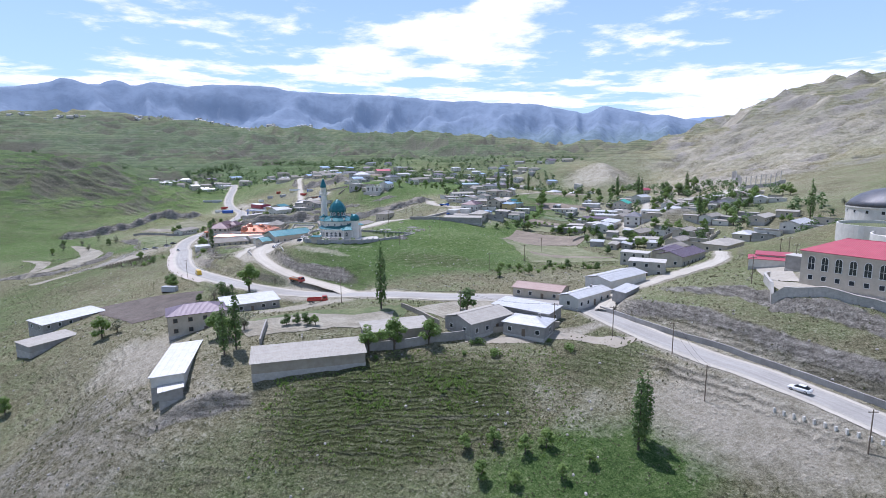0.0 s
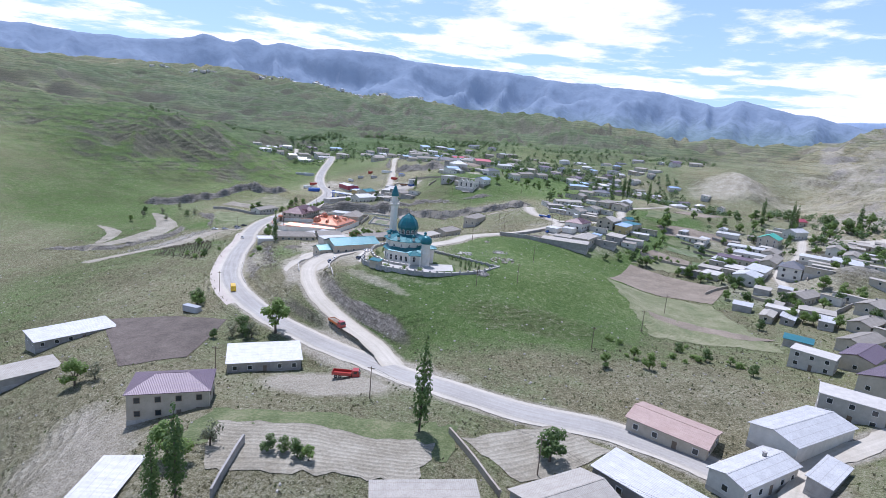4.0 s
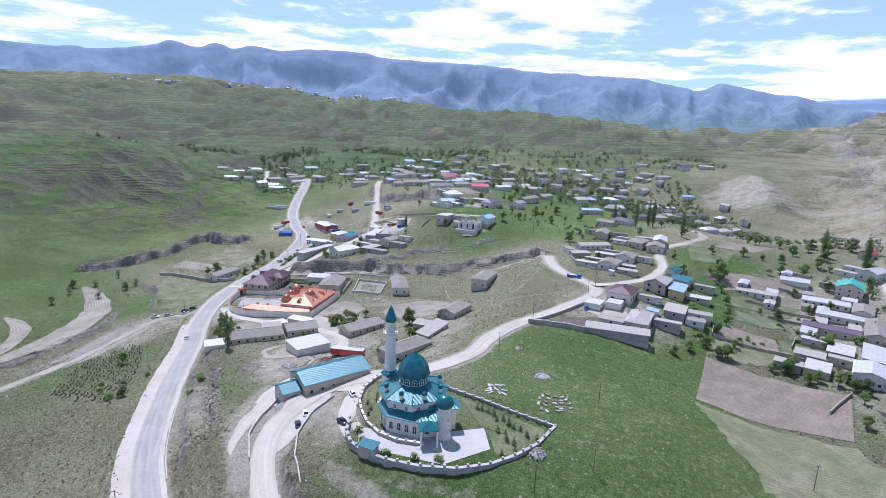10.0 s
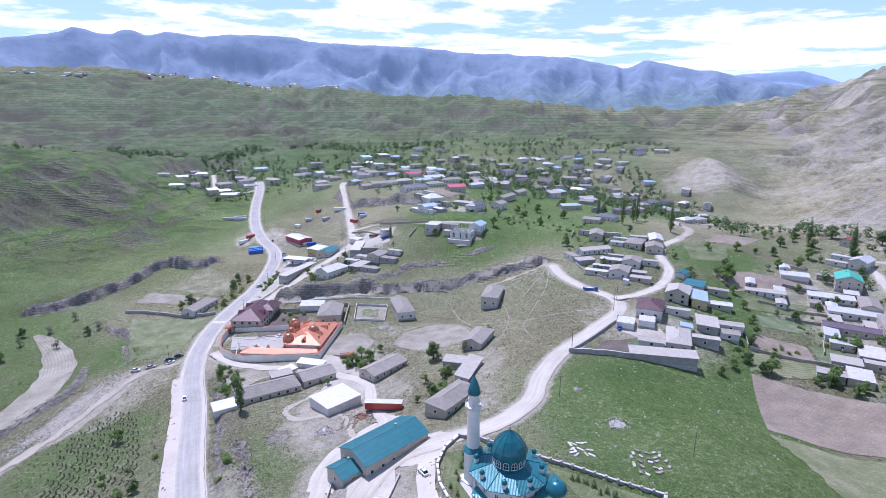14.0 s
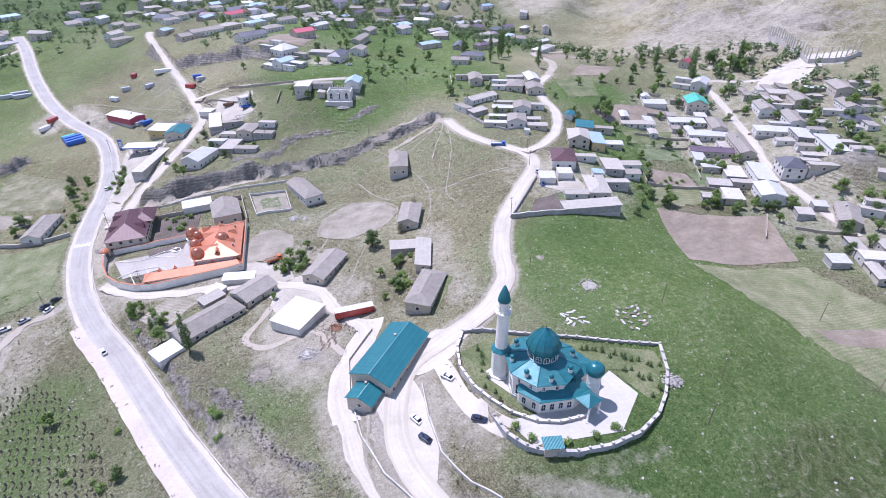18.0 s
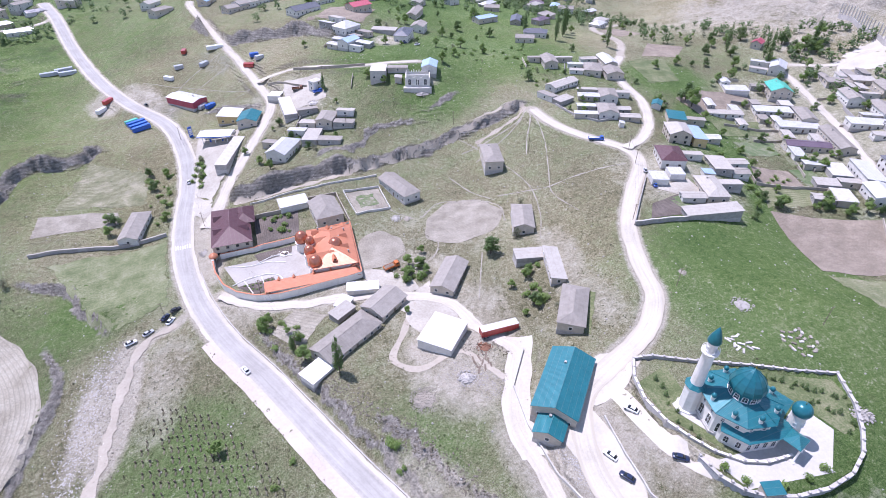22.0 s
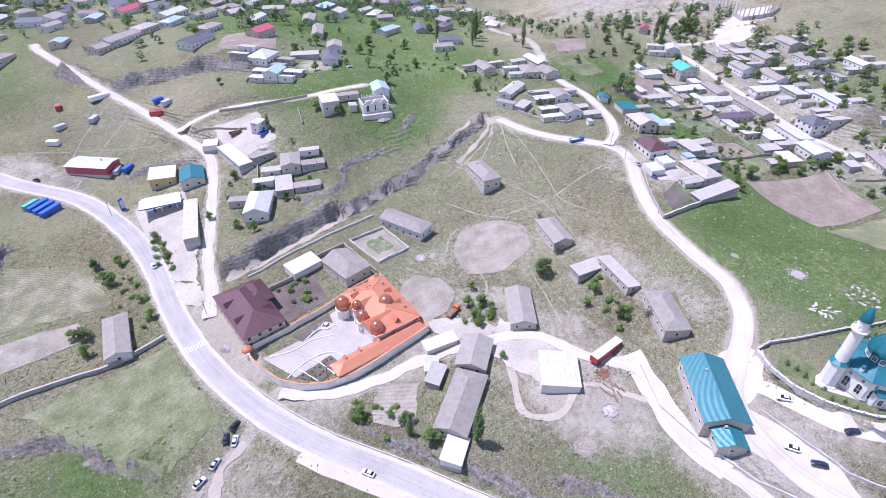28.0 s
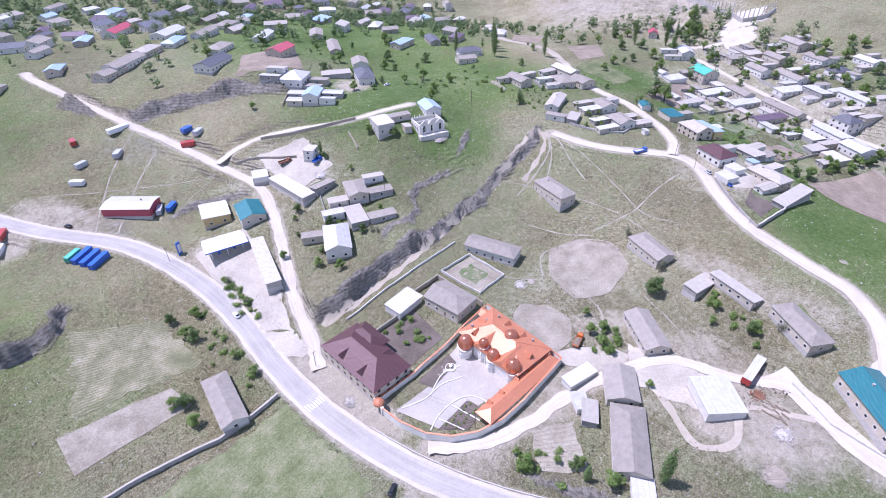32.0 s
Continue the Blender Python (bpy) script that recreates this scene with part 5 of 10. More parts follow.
def wall_run(name, points, h, mat, label, thick=0.35, cap=None, closed=False, lift=0.0, level=None, posts=0.0, post_mat=None, cat="wall", spacing=3.0):
    """A garden or retaining wall along a line; it follows the ground, panel by panel, each panel a part."""
    pts = [np.array(p, float) for p in points] + ([np.array(points[0], float)] if closed else [])
    fine = []
    for a, b in zip(pts, pts[1:]):
        n = max(1, int(round(np.linalg.norm(b - a) / spacing)))
        fine += [a + (b - a) * i / n for i in range(n)]
    fine.append(pts[-1])
    z = heights(fine) + lift
    root = thing(name, fine[0][0], fine[0][1], float(z[0]), 0, label, cat)
    o = np.array([fine[0][0], fine[0][1], z[0]])
    for i, (a, b) in enumerate(zip(fine, fine[1:])):
        d = b - a
        q = np.array([-d[1], d[0]]) / (np.linalg.norm(d) + 1e-6) * thick / 2
        za, zb = z[i], z[i + 1]
        ta, tb = (level, level) if level is not None else (za + h, zb + h)
        lo = [(*(a - q), za - 0.6), (*(b - q), zb - 0.6), (*(b + q), zb - 0.6), (*(a + q), za - 0.6)]
        hi = [(*(a - q), ta), (*(b - q), tb), (*(b + q), tb), (*(a + q), ta)]
        s = Shape().add([tuple(np.array(v) - o) for v in lo + hi], [(3, 2, 1, 0), (4, 5, 6, 7), (0, 1, 5, 4), (1, 2, 6, 5), (2, 3, 7, 6), (3, 0, 4, 7)])
        part("panel", s, mat, root)
        if cap:
            w = 1.5
            lo = [(*(a - q * w), ta), (*(b - q * w), tb), (*(b + q * w), tb), (*(a + q * w), ta)]
            hi = [(x_, y_, z_ + 0.12) for x_, y_, z_ in lo]
            part("coping", Shape().add([tuple(np.array(v) - o) for v in lo + hi], [(3, 2, 1, 0), (4, 5, 6, 7), (0, 1, 5, 4), (1, 2, 6, 5), (2, 3, 7, 6), (3, 0, 4, 7)]), cap, root)
        if posts:
            p = np.array([a[0], a[1], ta]) - o
            part("post", Shape().box(p[0] - 0.32, p[1] - 0.32, p[2] - 0.8, p[0] + 0.32, p[1] + 0.32, p[2] + posts, bevel=0.06), post_mat or mat, root)
    return root


# ---- vehicles ----
def wheel_mesh(r, w):
    s = Shape()
    n = 14
    prof = [(r * 0.55, -w / 2), (r * 0.93, -w / 2), (r, -w / 3), (r, w / 3), (r * 0.93, w / 2), (r * 0.55, w / 2)]
    v = [(q * math.cos(6.2832 * i / n), z, q * math.sin(6.2832 * i / n)) for q, z in prof for i in range(n)]
    f = [(j * n + i, j * n + (i + 1) % n, ((j + 1) % 6) * n + (i + 1) % n, ((j + 1) % 6) * n + i) for j in range(6) for i in range(n)]
    return s.add(v, f).mesh("tyre", TYRE, True), Shape().turned([(r * 0.56, -w * 0.3), (r * 0.5, w * 0.35)], 12).mesh("rim", STEEL)


CAR_TYRE, CAR_RIM = wheel_mesh(0.32, 0.2)
TRUCK_TYRE, TRUCK_RIM = wheel_mesh(0.5, 0.3)


def put_wheel(root, x, y, r, truck=False):
    w = part("wheel", TRUCK_TYRE if truck else CAR_TYRE, None, root, at=(x, y, r))
    rim = part("rim", TRUCK_RIM if truck else CAR_RIM, None, w)
    rim.matrix_basis = pose(0, 0, 0, 90)


def loft(sections, mat=0):
    """A closed skin through cross sections of equal point counts."""
    s = Shape()
    n = len(sections[0])
    f = [(j * n + i, j * n + (i + 1) % n, (j + 1) * n + (i + 1) % n, (j + 1) * n + i) for j in range(len(sections) - 1) for i in range(n)]
    f += [tuple(range(n - 1, -1, -1)), tuple((len(sections) - 1) * n + i for i in range(n))]
    return s.add([p for q in sections for p in q], f, mat)


def car_parts():
    def cut(x, hw, z0, z1, r=0.12):
        return [(x, -hw + r, z0), (x, hw - r, z0), (x, hw, z0 + r), (x, hw, z1 - r), (x, hw - r, z1), (x, -hw + r, z1), (x, -hw, z1 - r), (x, -hw, z0 + r)]
    body = loft([cut(-2.15, 0.70, 0.34, 0.80), cut(-2.0, 0.82, 0.24, 0.92), cut(-1.3, 0.86, 0.2, 0.95), cut(0.2, 0.87, 0.2, 0.93), cut(1.2, 0.86, 0.2, 0.88), cut(1.95, 0.80, 0.24, 0.78), cut(2.15, 0.66, 0.34, 0.66)])
    cab = loft([cut(-1.75, 0.66, 0.86, 0.98, 0.05), cut(-1.15, 0.64, 0.86, 1.40, 0.1), cut(-0.3, 0.64, 0.86, 1.46, 0.1), cut(0.25, 0.62, 0.86, 1.40, 0.1), cut(1.05, 0.68, 0.86, 0.95, 0.04)])
    top = Shape().box(-1.1, -0.56, 1.40, 0.22, 0.56, 1.475, bevel=0.05)
    lamp = Shape().box(-0.03, -0.16, -0.06, 0.03, 0.16, 0.06)
    return body, cab, top, lamp


CAR_MESHES = {}
LAMP_GLASS = glass("lamp_glass", (0.55, 0.55, 0.52), 0.15)
TAIL_GLASS = glass("tail_glass", (0.30, 0.02, 0.02), 0.2)


def car(x, y, turn, mat, colour, z=None, where="parked on the dusty roadside"):
    root = thing("car", x, y, ground(x, y) + 0.12 if z is None else z, turn, f"{colour} saloon car {where}", "car")
    if mat.name not in CAR_MESHES:
        body, cab, top, lamp = car_parts()
        CAR_MESHES[mat.name] = (body.mesh("body", mat, True), cab.mesh("cabin_glass", CAR_GLASS, True), top.mesh("car_roof", mat), lamp.mesh("headlight", LAMP_GLASS), lamp.mesh("tail_light", TAIL_GLASS))
    body, cab, top, head, tail = CAR_MESHES[mat.name]
    part("body", body, None, root)
    part("cabin_glass", cab, None, root, "dark tinted windows")
    part("car_roof", top, None, root)
    for sy in (-0.52, 0.52):
        part("headlight", head, None, root, at=(2.13, sy, 0.6))
        part("tail_light", tail, None, root, at=(-2.13, sy, 0.68))
    for wx in (-1.3, 1.35):
        for wy in (-0.80, 0.80):
            put_wheel(root, wx, wy, 0.32)
    return root


def truck(x, y, turn, cab_mat, bed_mat, label, length=7.0, load=None, z=None, kind="truck"):
    root = thing(kind, x, y, ground(x, y) + 0.12 if z is None else z, turn, label, kind)
    h = length / 2
    part("chassis", Shape().box(-h, -0.5, 0.55, h - 0.3, 0.5, 0.8), BLACK_PAINT, root)
    cab = Shape().box(h - 2.0, -1.15, 0.6, h, 1.15, 1.5, bevel=0.12)
    cab.add([(h - 1.95, -1.1, 1.48), (h - 0.05, -1.1, 1.48), (h - 0.05, 1.1, 1.48), (h - 1.95, 1.1, 1.48), (h - 1.95, -1.0, 2.5), (h - 0.4, -1.0, 2.5), (h - 0.4, 1.0, 2.5), (h - 1.95, 1.0, 2.5)],
            [(4, 5, 6, 7), (0, 1, 5, 4), (1, 2, 6, 5), (2, 3, 7, 6), (3, 0, 4, 7)])
    c = part("cab", cab, cab_mat, root)
    part("windscreen", Shape().add([(h - 0.07, -0.95, 1.6), (h - 0.07, 0.95, 1.6), (h - 0.36, 0.88, 2.4), (h - 0.36, -0.88, 2.4), (h, -0.95, 1.6), (h, 0.95, 1.6), (h - 0.3, 0.88, 2.4), (h - 0.3, -0.88, 2.4)],
                                   [(4, 5, 6, 7), (0, 4, 7, 3), (1, 2, 6, 5), (2, 3, 7, 6), (0, 1, 5, 4)]), CAR_GLASS, c)
    for sy in (-1, 1):
        part("side_window", Shape().box(h - 1.6, sy * 1.08 - 0.03, 1.65, h - 0.7, sy * 1.08 + 0.03, 2.25), CAR_GLASS, c)
    bed = Shape()
    e = h - 2.2
    bed.box(-h, -1.2, 0.95, e, 1.2, 1.1)
    for q in ((-h, -1.2, e, -1.12), (-h, 1.12, e, 1.2)):
        bed.box(q[0], q[1], 1.1, q[2], q[3], 1.75)
    bed.box(-h, -1.12, 1.1, -h + 0.08, 1.12, 1.75).box(e - 0.08, -1.12, 1.1, e, 1.12, 1.75)
    part("cargo_bed", bed, bed_mat, root)
    if load:
        s = Shape()
        g = 6
        rnd = random.Random(5)
        v = [(-h + 0.1 + (e + h - 0.2) * i / g, -1.1 + 2.2 * j / g, 1.5 + (0.45 * math.sin(math.pi * i / g) * math.sin(math.pi * j / g)) + rnd.uniform(0, 0.1)) for i in range(g + 1) for j in range(g + 1)]
        f = [(i * 7 + j, (i + 1) * 7 + j, (i + 1) * 7 + j + 1, i * 7 + j + 1) for i in range(g) for j in range(g)]
        part("load", s.add(v, f).box(-h + 0.1, -1.1, 1.12, e - 0.1, 1.1, 1.45), load, root)
    for wx in (-h + 1.1, -h + 2.2, h - 1.0):
        for sy in (-0.95, 0.95):
            put_wheel(root, wx, sy, 0.5, True)
    return root


def container(x, y, L, W, turn, h, mat, label, name="container", wheels=False):
    z = ground(x, y)
    root = thing(name, x, y, z, turn, label, name)
    up = 0.9 if wheels else 0.15
    n = int(L / 0.5)
    side_a, side_b = [], []
    for i in range(n + 1):
        d = 0.06 * (i % 2)
        u = -L / 2 + L * i / n
        side_a.append((u, -W / 2 + d))
        side_b.append((u, W / 2 - d))
    body = Shape().prism(side_a + side_b[::-1], up, h)
    part("body", body, mat, root)
    part("roof", Shape().box(-L / 2 - 0.05, -W / 2 - 0.05, h, L / 2 + 0.05, W / 2 + 0.05, h + 0.08), TIN if wheels else mat, root)
    part("door", Shape().box(-L / 2 - 0.08, -W / 2 + 0.1, up + 0.1, -L / 2, -0.05, h - 0.1).box(-L / 2 - 0.08, 0.05, up + 0.1, -L / 2, W / 2 - 0.1, h - 0.1), mat, root)
    if wheels:
        for wx in (-L / 2 + 1.2, -L / 2 + 2.4, L / 2 - 1.8):
            for sy in (-W / 2 + 0.25, W / 2 - 0.25):
                put_wheel(root, wx, sy, 0.5, True)
    else:
        for wx in (-L / 2 + 0.3, L / 2 - 0.3):
            part("skid", Shape().box(wx - 0.15, -W / 2, -0.4, wx + 0.15, W / 2, up), TIMBER, root)
    return root


def pole(x, y, h=8.5, arms=1, turn=0.0, lean=0.0):
    z = ground(x, y)
    root = thing("utility_pole", x, y, z - 0.3, turn, "weathered timber utility pole with a cross arm", "pole", "poles along the roads")
    part("post", Shape().bar((0, 0, 0), (lean, 0, h), 0.13, 8, 0.09), TIMBER, root)
    part("cross_arm", Shape().box(lean - 0.9, -0.06, h - 0.55, lean + 0.9, 0.06, h - 0.42), TIMBER, root)
    for u in (-0.75, 0, 0.75):
        part("insulator", Shape().turned([(0.05, h - 0.42), (0.07, h - 0.3), (0.03, h - 0.2)], 8, lean + u), WHITE_TRIM, root)
    return (x, y, z + h - 0.5)


def wire(tops, name="power_line", label="thin sagging power lines between timber poles"):
    root = thing(name, *tops[0], 0, label, "cable")
    for a, b in zip(tops, tops[1:]):
        for off in (-0.7, 0.7):
            v, f = [], []
            for i in range(9):
                t = i / 8
                p = (a[0] + (b[0] - a[0]) * t + off - tops[0][0], a[1] + (b[1] - a[1]) * t - tops[0][1], a[2] + (b[2] - a[2]) * t - 1.2 * 4 * t * (1 - t) - tops[0][2])
                v += [(p[0] - 0.02, p[1], p[2] - 0.01), (p[0] + 0.02, p[1], p[2] - 0.01), (p[0], p[1], p[2] + 0.02)]
                if i:
                    f += [(3 * i - 3 + j, 3 * i - 3 + (j + 1) % 3, 3 * i + (j + 1) % 3, 3 * i + j) for j in range(3)]
            part("wire", Shape().add(v, f), BLACK_PAINT, root)


# ---- plants ----
def leaf_cloud(rnd, blobs, count, size):
    """Leaf clumps scattered through the blobs' outer shells, each a bent pair of triangles."""
    s = Shape()
    v, f = [], []
    weight = [r * r for _, r, _ in blobs]
    for _ in range(count):
        (cx, cy, cz), r, flat = rnd.choices(blobs, weight)[0]
        d = Vector((rnd.gauss(0, 1), rnd.gauss(0, 1), rnd.gauss(0, 1))).normalized()
        q = r * rnd.uniform(0.55, 1.08)
        p = Vector((cx + d.x * q, cy + d.y * q, cz + d.z * q * flat))
        n = (d + Vector((rnd.uniform(-0.7, 0.7), rnd.uniform(-0.7, 0.7), rnd.uniform(0.1, 1.5)))).normalized()
        u = n.orthogonal().normalized()
        u = (Matrix.Rotation(rnd.uniform(0, 6.28), 3, n) @ u)
        w = n.cross(u)
        k = size * rnd.uniform(0.6, 1.3)
        o = len(v)
        v += [p - u * k, p - w * k * 0.7 + n * k * 0.25, p + u * k, p + w * k * 0.7 + n * k * 0.25, p + n * k * 0.35]
        f += [(o, o + 1, o + 4), (o + 1, o + 2, o + 4), (o + 2, o + 3, o + 4), (o + 3, o, o + 4)]
    return s.add(v, f)


def tree_model(kind, seed):
    rnd = random.Random(seed)
    if kind == "poplar":
        h = 12.0
        blobs = [((rnd.uniform(-0.25, 0.25), rnd.uniform(-0.25, 0.25), z), max(0.35, 1.25 * math.sin(math.pi * min(1, (z / h) ** 0.8)) + 0.25), 1.5) for z in np.arange(2.0, h, 0.9)]
        crown = leaf_cloud(rnd, blobs, 620, 0.30)
        limbs = Shape().bar((0, 0, -0.3), (0, 0, 5), 0.22, 7, 0.15).bar((0, 0, 5), (0, 0, h - 0.5), 0.15, 6, 0.03)
        for z in np.arange(2, 10, 1.0):
            a = rnd.uniform(0, 6.28)
            limbs.bar((0, 0, z), (0.7 * math.cos(a), 0.7 * math.sin(a), z + 1.6), 0.05, 5, 0.02)
        return limbs, crown
    if kind == "shrub":
        blobs = [((rnd.uniform(-0.7, 0.7), rnd.uniform(-0.7, 0.7), rnd.uniform(0.4, 1.0)), rnd.uniform(0.45, 0.8), 0.85) for _ in range(6)]
        limbs = Shape()
        for _ in range(4):
            limbs.bar((0, 0, -0.1), (rnd.uniform(-0.6, 0.6), rnd.uniform(-0.6, 0.6), 0.9), 0.05, 5, 0.02)
        return limbs, leaf_cloud(rnd, blobs, 190, 0.2)
    if kind == "conifer":
        blobs = [((0, 0, z), 0.75 * (1 - z / 2.6) + 0.1, 1.0) for z in np.arange(0.3, 2.5, 0.3)]
        return Shape().bar((0, 0, -0.1), (0, 0, 2.2), 0.06, 6, 0.02), leaf_cloud(rnd, blobs, 150, 0.14)
    # broad tree, 6 m high
    limbs = Shape().bar((0, 0, -0.3), (0.1, 0, 1.9), 0.2, 8, 0.15)
    blobs = []
    for i in range(9):
        a, q = 6.2832 * i / 9 + rnd.uniform(-0.4, 0.4), rnd.uniform(0.5, 1.75)
        z = rnd.uniform(1.6, 4.4)
        tip = (q * math.cos(a), q * math.sin(a), z)
        limbs.bar((0.1, 0, rnd.uniform(0.9, 1.6)), tip, 0.09, 5, 0.03)
        blobs.append((tip, rnd.uniform(0.6, 1.15), 0.9))
    blobs.append(((rnd.uniform(-0.4, 0.4), rnd.uniform(-0.4, 0.4), 4.6), 1.0, 0.95))
    return limbs, leaf_cloud(rnd, blobs, 300 if kind == "pale_tree" else 900, 0.25)


TREES = {}
for kind, leaf, n in (("tree", LEAF, 3), ("dark_tree", DARK_LEAF, 2), ("pale_tree", PALE_LEAF, 2), ("poplar", DARK_LEAF, 2), ("shrub", LEAF, 2), ("conifer", DARK_LEAF, 1)):
    for k in range(n):
        limbs, crown = tree_model(kind, 31 * k + len(kind))
        TREES[kind, k] = (limbs.mesh("trunk", BARK), crown.mesh("crown", leaf))
TREE_LABEL = {"tree": "leafy green broadleaf tree with an open crown", "dark_tree": "dense dark green broadleaf tree", "pale_tree": "thin grey-green tree just coming into leaf",
              "poplar": "tall narrow poplar tree", "shrub": "low green shrub on the slope", "conifer": "small trimmed conifer by the wall"}
PLANTED = [0]


def plant(kind, x, y, size=1.0, z=None, tall=1.0):
    PLANTED[0] += 1
    n = PLANTED[0]
    variants = [k for k in TREES if k[0] == kind]
    trunk, crown = TREES[variants[n % len(variants)]]
    name = {"dark_tree": "tree", "pale_tree": "tree"}.get(kind, kind)
    root = thing(name, x, y, ground(x, y) if z is None else z, (n * 77) % 360, TREE_LABEL[kind], "shrub" if kind == "shrub" else "tree", f"{name}s of the valley")
    size *= {"tree": 1.25, "dark_tree": 1.25, "pale_tree": 1.2, "poplar": 1.15, "shrub": 1.3}.get(kind, 1.0)
    root.scale = (size, size, size * tall)
    part("trunk", trunk, None, root)
    part("crown", crown, None, root)
    return root


# ---- distance ----
def mountain_range(name, points, base, colour, seed, rough, depth, label, foot=(0.10, 0.14, 0.11), spur=110.0, haze_glow=(0.068, 0.100, 0.160)):
    """A far range: a tableland with cliffs under its edge, then buttresses and gullies that fall to green foothills.
    Air haze is put in as bluish colour and emission.
    """
    m, tree, shader, pos = material(name + "_hazed_rock")
    mul = lambda p, q: math_node(tree, "MULTIPLY", p, q)
    f = noise_of(tree, pos, 0.012, 8, 0.75)
    geo = tree.nodes.new("ShaderNodeNewGeometry")
    up = tree.nodes.new("ShaderNodeSeparateXYZ")
    link(tree, geo.outputs["Normal"], up.inputs[0])
    split = tree.nodes.new("ShaderNodeSeparateXYZ")
    link(tree, pos, split.inputs[0])
    tall = tree.nodes.new("ShaderNodeCombineXYZ")
    link(tree, split.outputs[0], tall.inputs[0])
    link(tree, mul(split.outputs[1], 0.35), tall.inputs[1])
    link(tree, mul(split.outputs[2], 0.16), tall.inputs[2])
    streak = noise_of(tree, tall.outputs[0], 0.022, 8, 0.78)
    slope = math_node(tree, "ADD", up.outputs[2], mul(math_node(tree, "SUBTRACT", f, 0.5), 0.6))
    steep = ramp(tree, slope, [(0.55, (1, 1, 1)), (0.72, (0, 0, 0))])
    low = ramp(tree, math_node(tree, "ADD", math_node(tree, "DIVIDE", split.outputs[2], 600.0), mul(math_node(tree, "SUBTRACT", f, 0.5), 0.7)), [(0.34, (1, 1, 1)), (0.58, (0, 0, 0))])
    # the rock colour already has the blue of distant haze mixed in
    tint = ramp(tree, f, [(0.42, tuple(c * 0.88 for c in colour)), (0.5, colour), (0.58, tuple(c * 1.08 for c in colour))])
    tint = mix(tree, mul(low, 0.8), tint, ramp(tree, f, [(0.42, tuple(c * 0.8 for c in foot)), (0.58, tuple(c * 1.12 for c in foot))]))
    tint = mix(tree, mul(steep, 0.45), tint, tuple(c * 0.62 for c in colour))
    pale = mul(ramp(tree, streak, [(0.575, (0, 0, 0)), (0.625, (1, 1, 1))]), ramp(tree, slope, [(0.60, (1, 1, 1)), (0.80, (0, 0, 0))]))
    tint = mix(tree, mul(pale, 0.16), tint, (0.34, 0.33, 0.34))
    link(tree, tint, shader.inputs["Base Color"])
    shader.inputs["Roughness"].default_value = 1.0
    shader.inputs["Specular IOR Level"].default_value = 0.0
    # even blue emission imitates haze in the air; the rock itself gives no light
    shader.inputs["Emission Color"].default_value = (*haze_glow, 1)
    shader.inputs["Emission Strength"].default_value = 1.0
    crest = smooth_line(points, 20.0)
    along = np.concatenate([[0], np.cumsum(np.linalg.norm(np.diff(crest[:, :2], axis=0), axis=1))])
    n, rows, verts = len(crest), 44, []
    for i, (x, y, z) in enumerate(crest):
        d = np.array([x, y]) / math.hypot(x, y)
        top = z + rough * noise.fractal(Vector((x * 0.006, y * 0.006, seed)), 0.8, 2.1, 5)
        upper = 0.20 + 0.16 * noise.noise(Vector((along[i] * 0.0016, 3.3, seed)))
        edge = 0.10 + 0.05 * noise.noise(Vector((along[i] * 0.003, 7.7, seed)))
        for j in range(-3, rows):
            s = j / (rows - 1)
            p = np.array([x, y]) - d * depth * s
            q = max(0.0, s)
            # a gentle brow, the upper cliff, a shelf, the lower wall and the long foot
            fall = 0.10 * min(1, q / edge) + upper * np.clip((q - edge) / 0.06, 0, 1) + 0.05 * np.clip((q - edge - 0.06) / 0.1, 0, 1)
            rest = np.clip((q - edge - 0.10) / (0.90 - edge), 0, 1)
            fall = fall + (0.85 - upper) * (0.55 * np.clip(rest / 0.42, 0, 1) + 0.45 * rest)
            hgt = top - (top - base) * min(1.0, fall) if s >= 0 else top + s * 500
            if j > 0:
                u, v = along[i], depth * s
                big = 1.0 - abs(noise.noise(Vector((u * 0.0034 + 0.3 * noise.noise(Vector((v * 0.003, u * 0.001, 1.0))), v * 0.0011, seed * 3.1)))) * 2.6
                small = noise.ridged_multi_fractal(Vector((u * 0.009, v * 0.0032, seed * 1.7)), 0.9, 2.1, 5, 1.0, 2.0) - 1.1
                hgt += spur * (0.95 * (big - 1.0) + 0.30 * (small - 0.4)) * min(1.0, q / 0.16) * (1.0 - 0.85 * q)
            verts.append((p[0], p[1], hgt))
    w = rows + 3
    faces = [(i * w + j, i * w + j + 1, (i + 1) * w + j + 1, (i + 1) * w + j) for i in range(n - 1) for j in range(w - 1)]
    me = mesh_of(name, verts, faces, [m], True)
    if me.polygons[5].normal.z < 0:
        me.flip_normals()
    tagged(new(name, me), label, "mountains", kind="structure")


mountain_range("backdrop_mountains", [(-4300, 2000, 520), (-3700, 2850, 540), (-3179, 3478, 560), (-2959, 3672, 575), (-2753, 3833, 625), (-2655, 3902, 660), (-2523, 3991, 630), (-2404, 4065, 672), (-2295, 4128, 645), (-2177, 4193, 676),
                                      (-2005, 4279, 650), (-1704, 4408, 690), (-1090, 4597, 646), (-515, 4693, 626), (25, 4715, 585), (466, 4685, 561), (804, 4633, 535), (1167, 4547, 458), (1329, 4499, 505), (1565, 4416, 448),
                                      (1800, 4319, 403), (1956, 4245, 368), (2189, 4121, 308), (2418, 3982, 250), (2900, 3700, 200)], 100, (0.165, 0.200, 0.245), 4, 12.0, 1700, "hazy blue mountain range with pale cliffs")
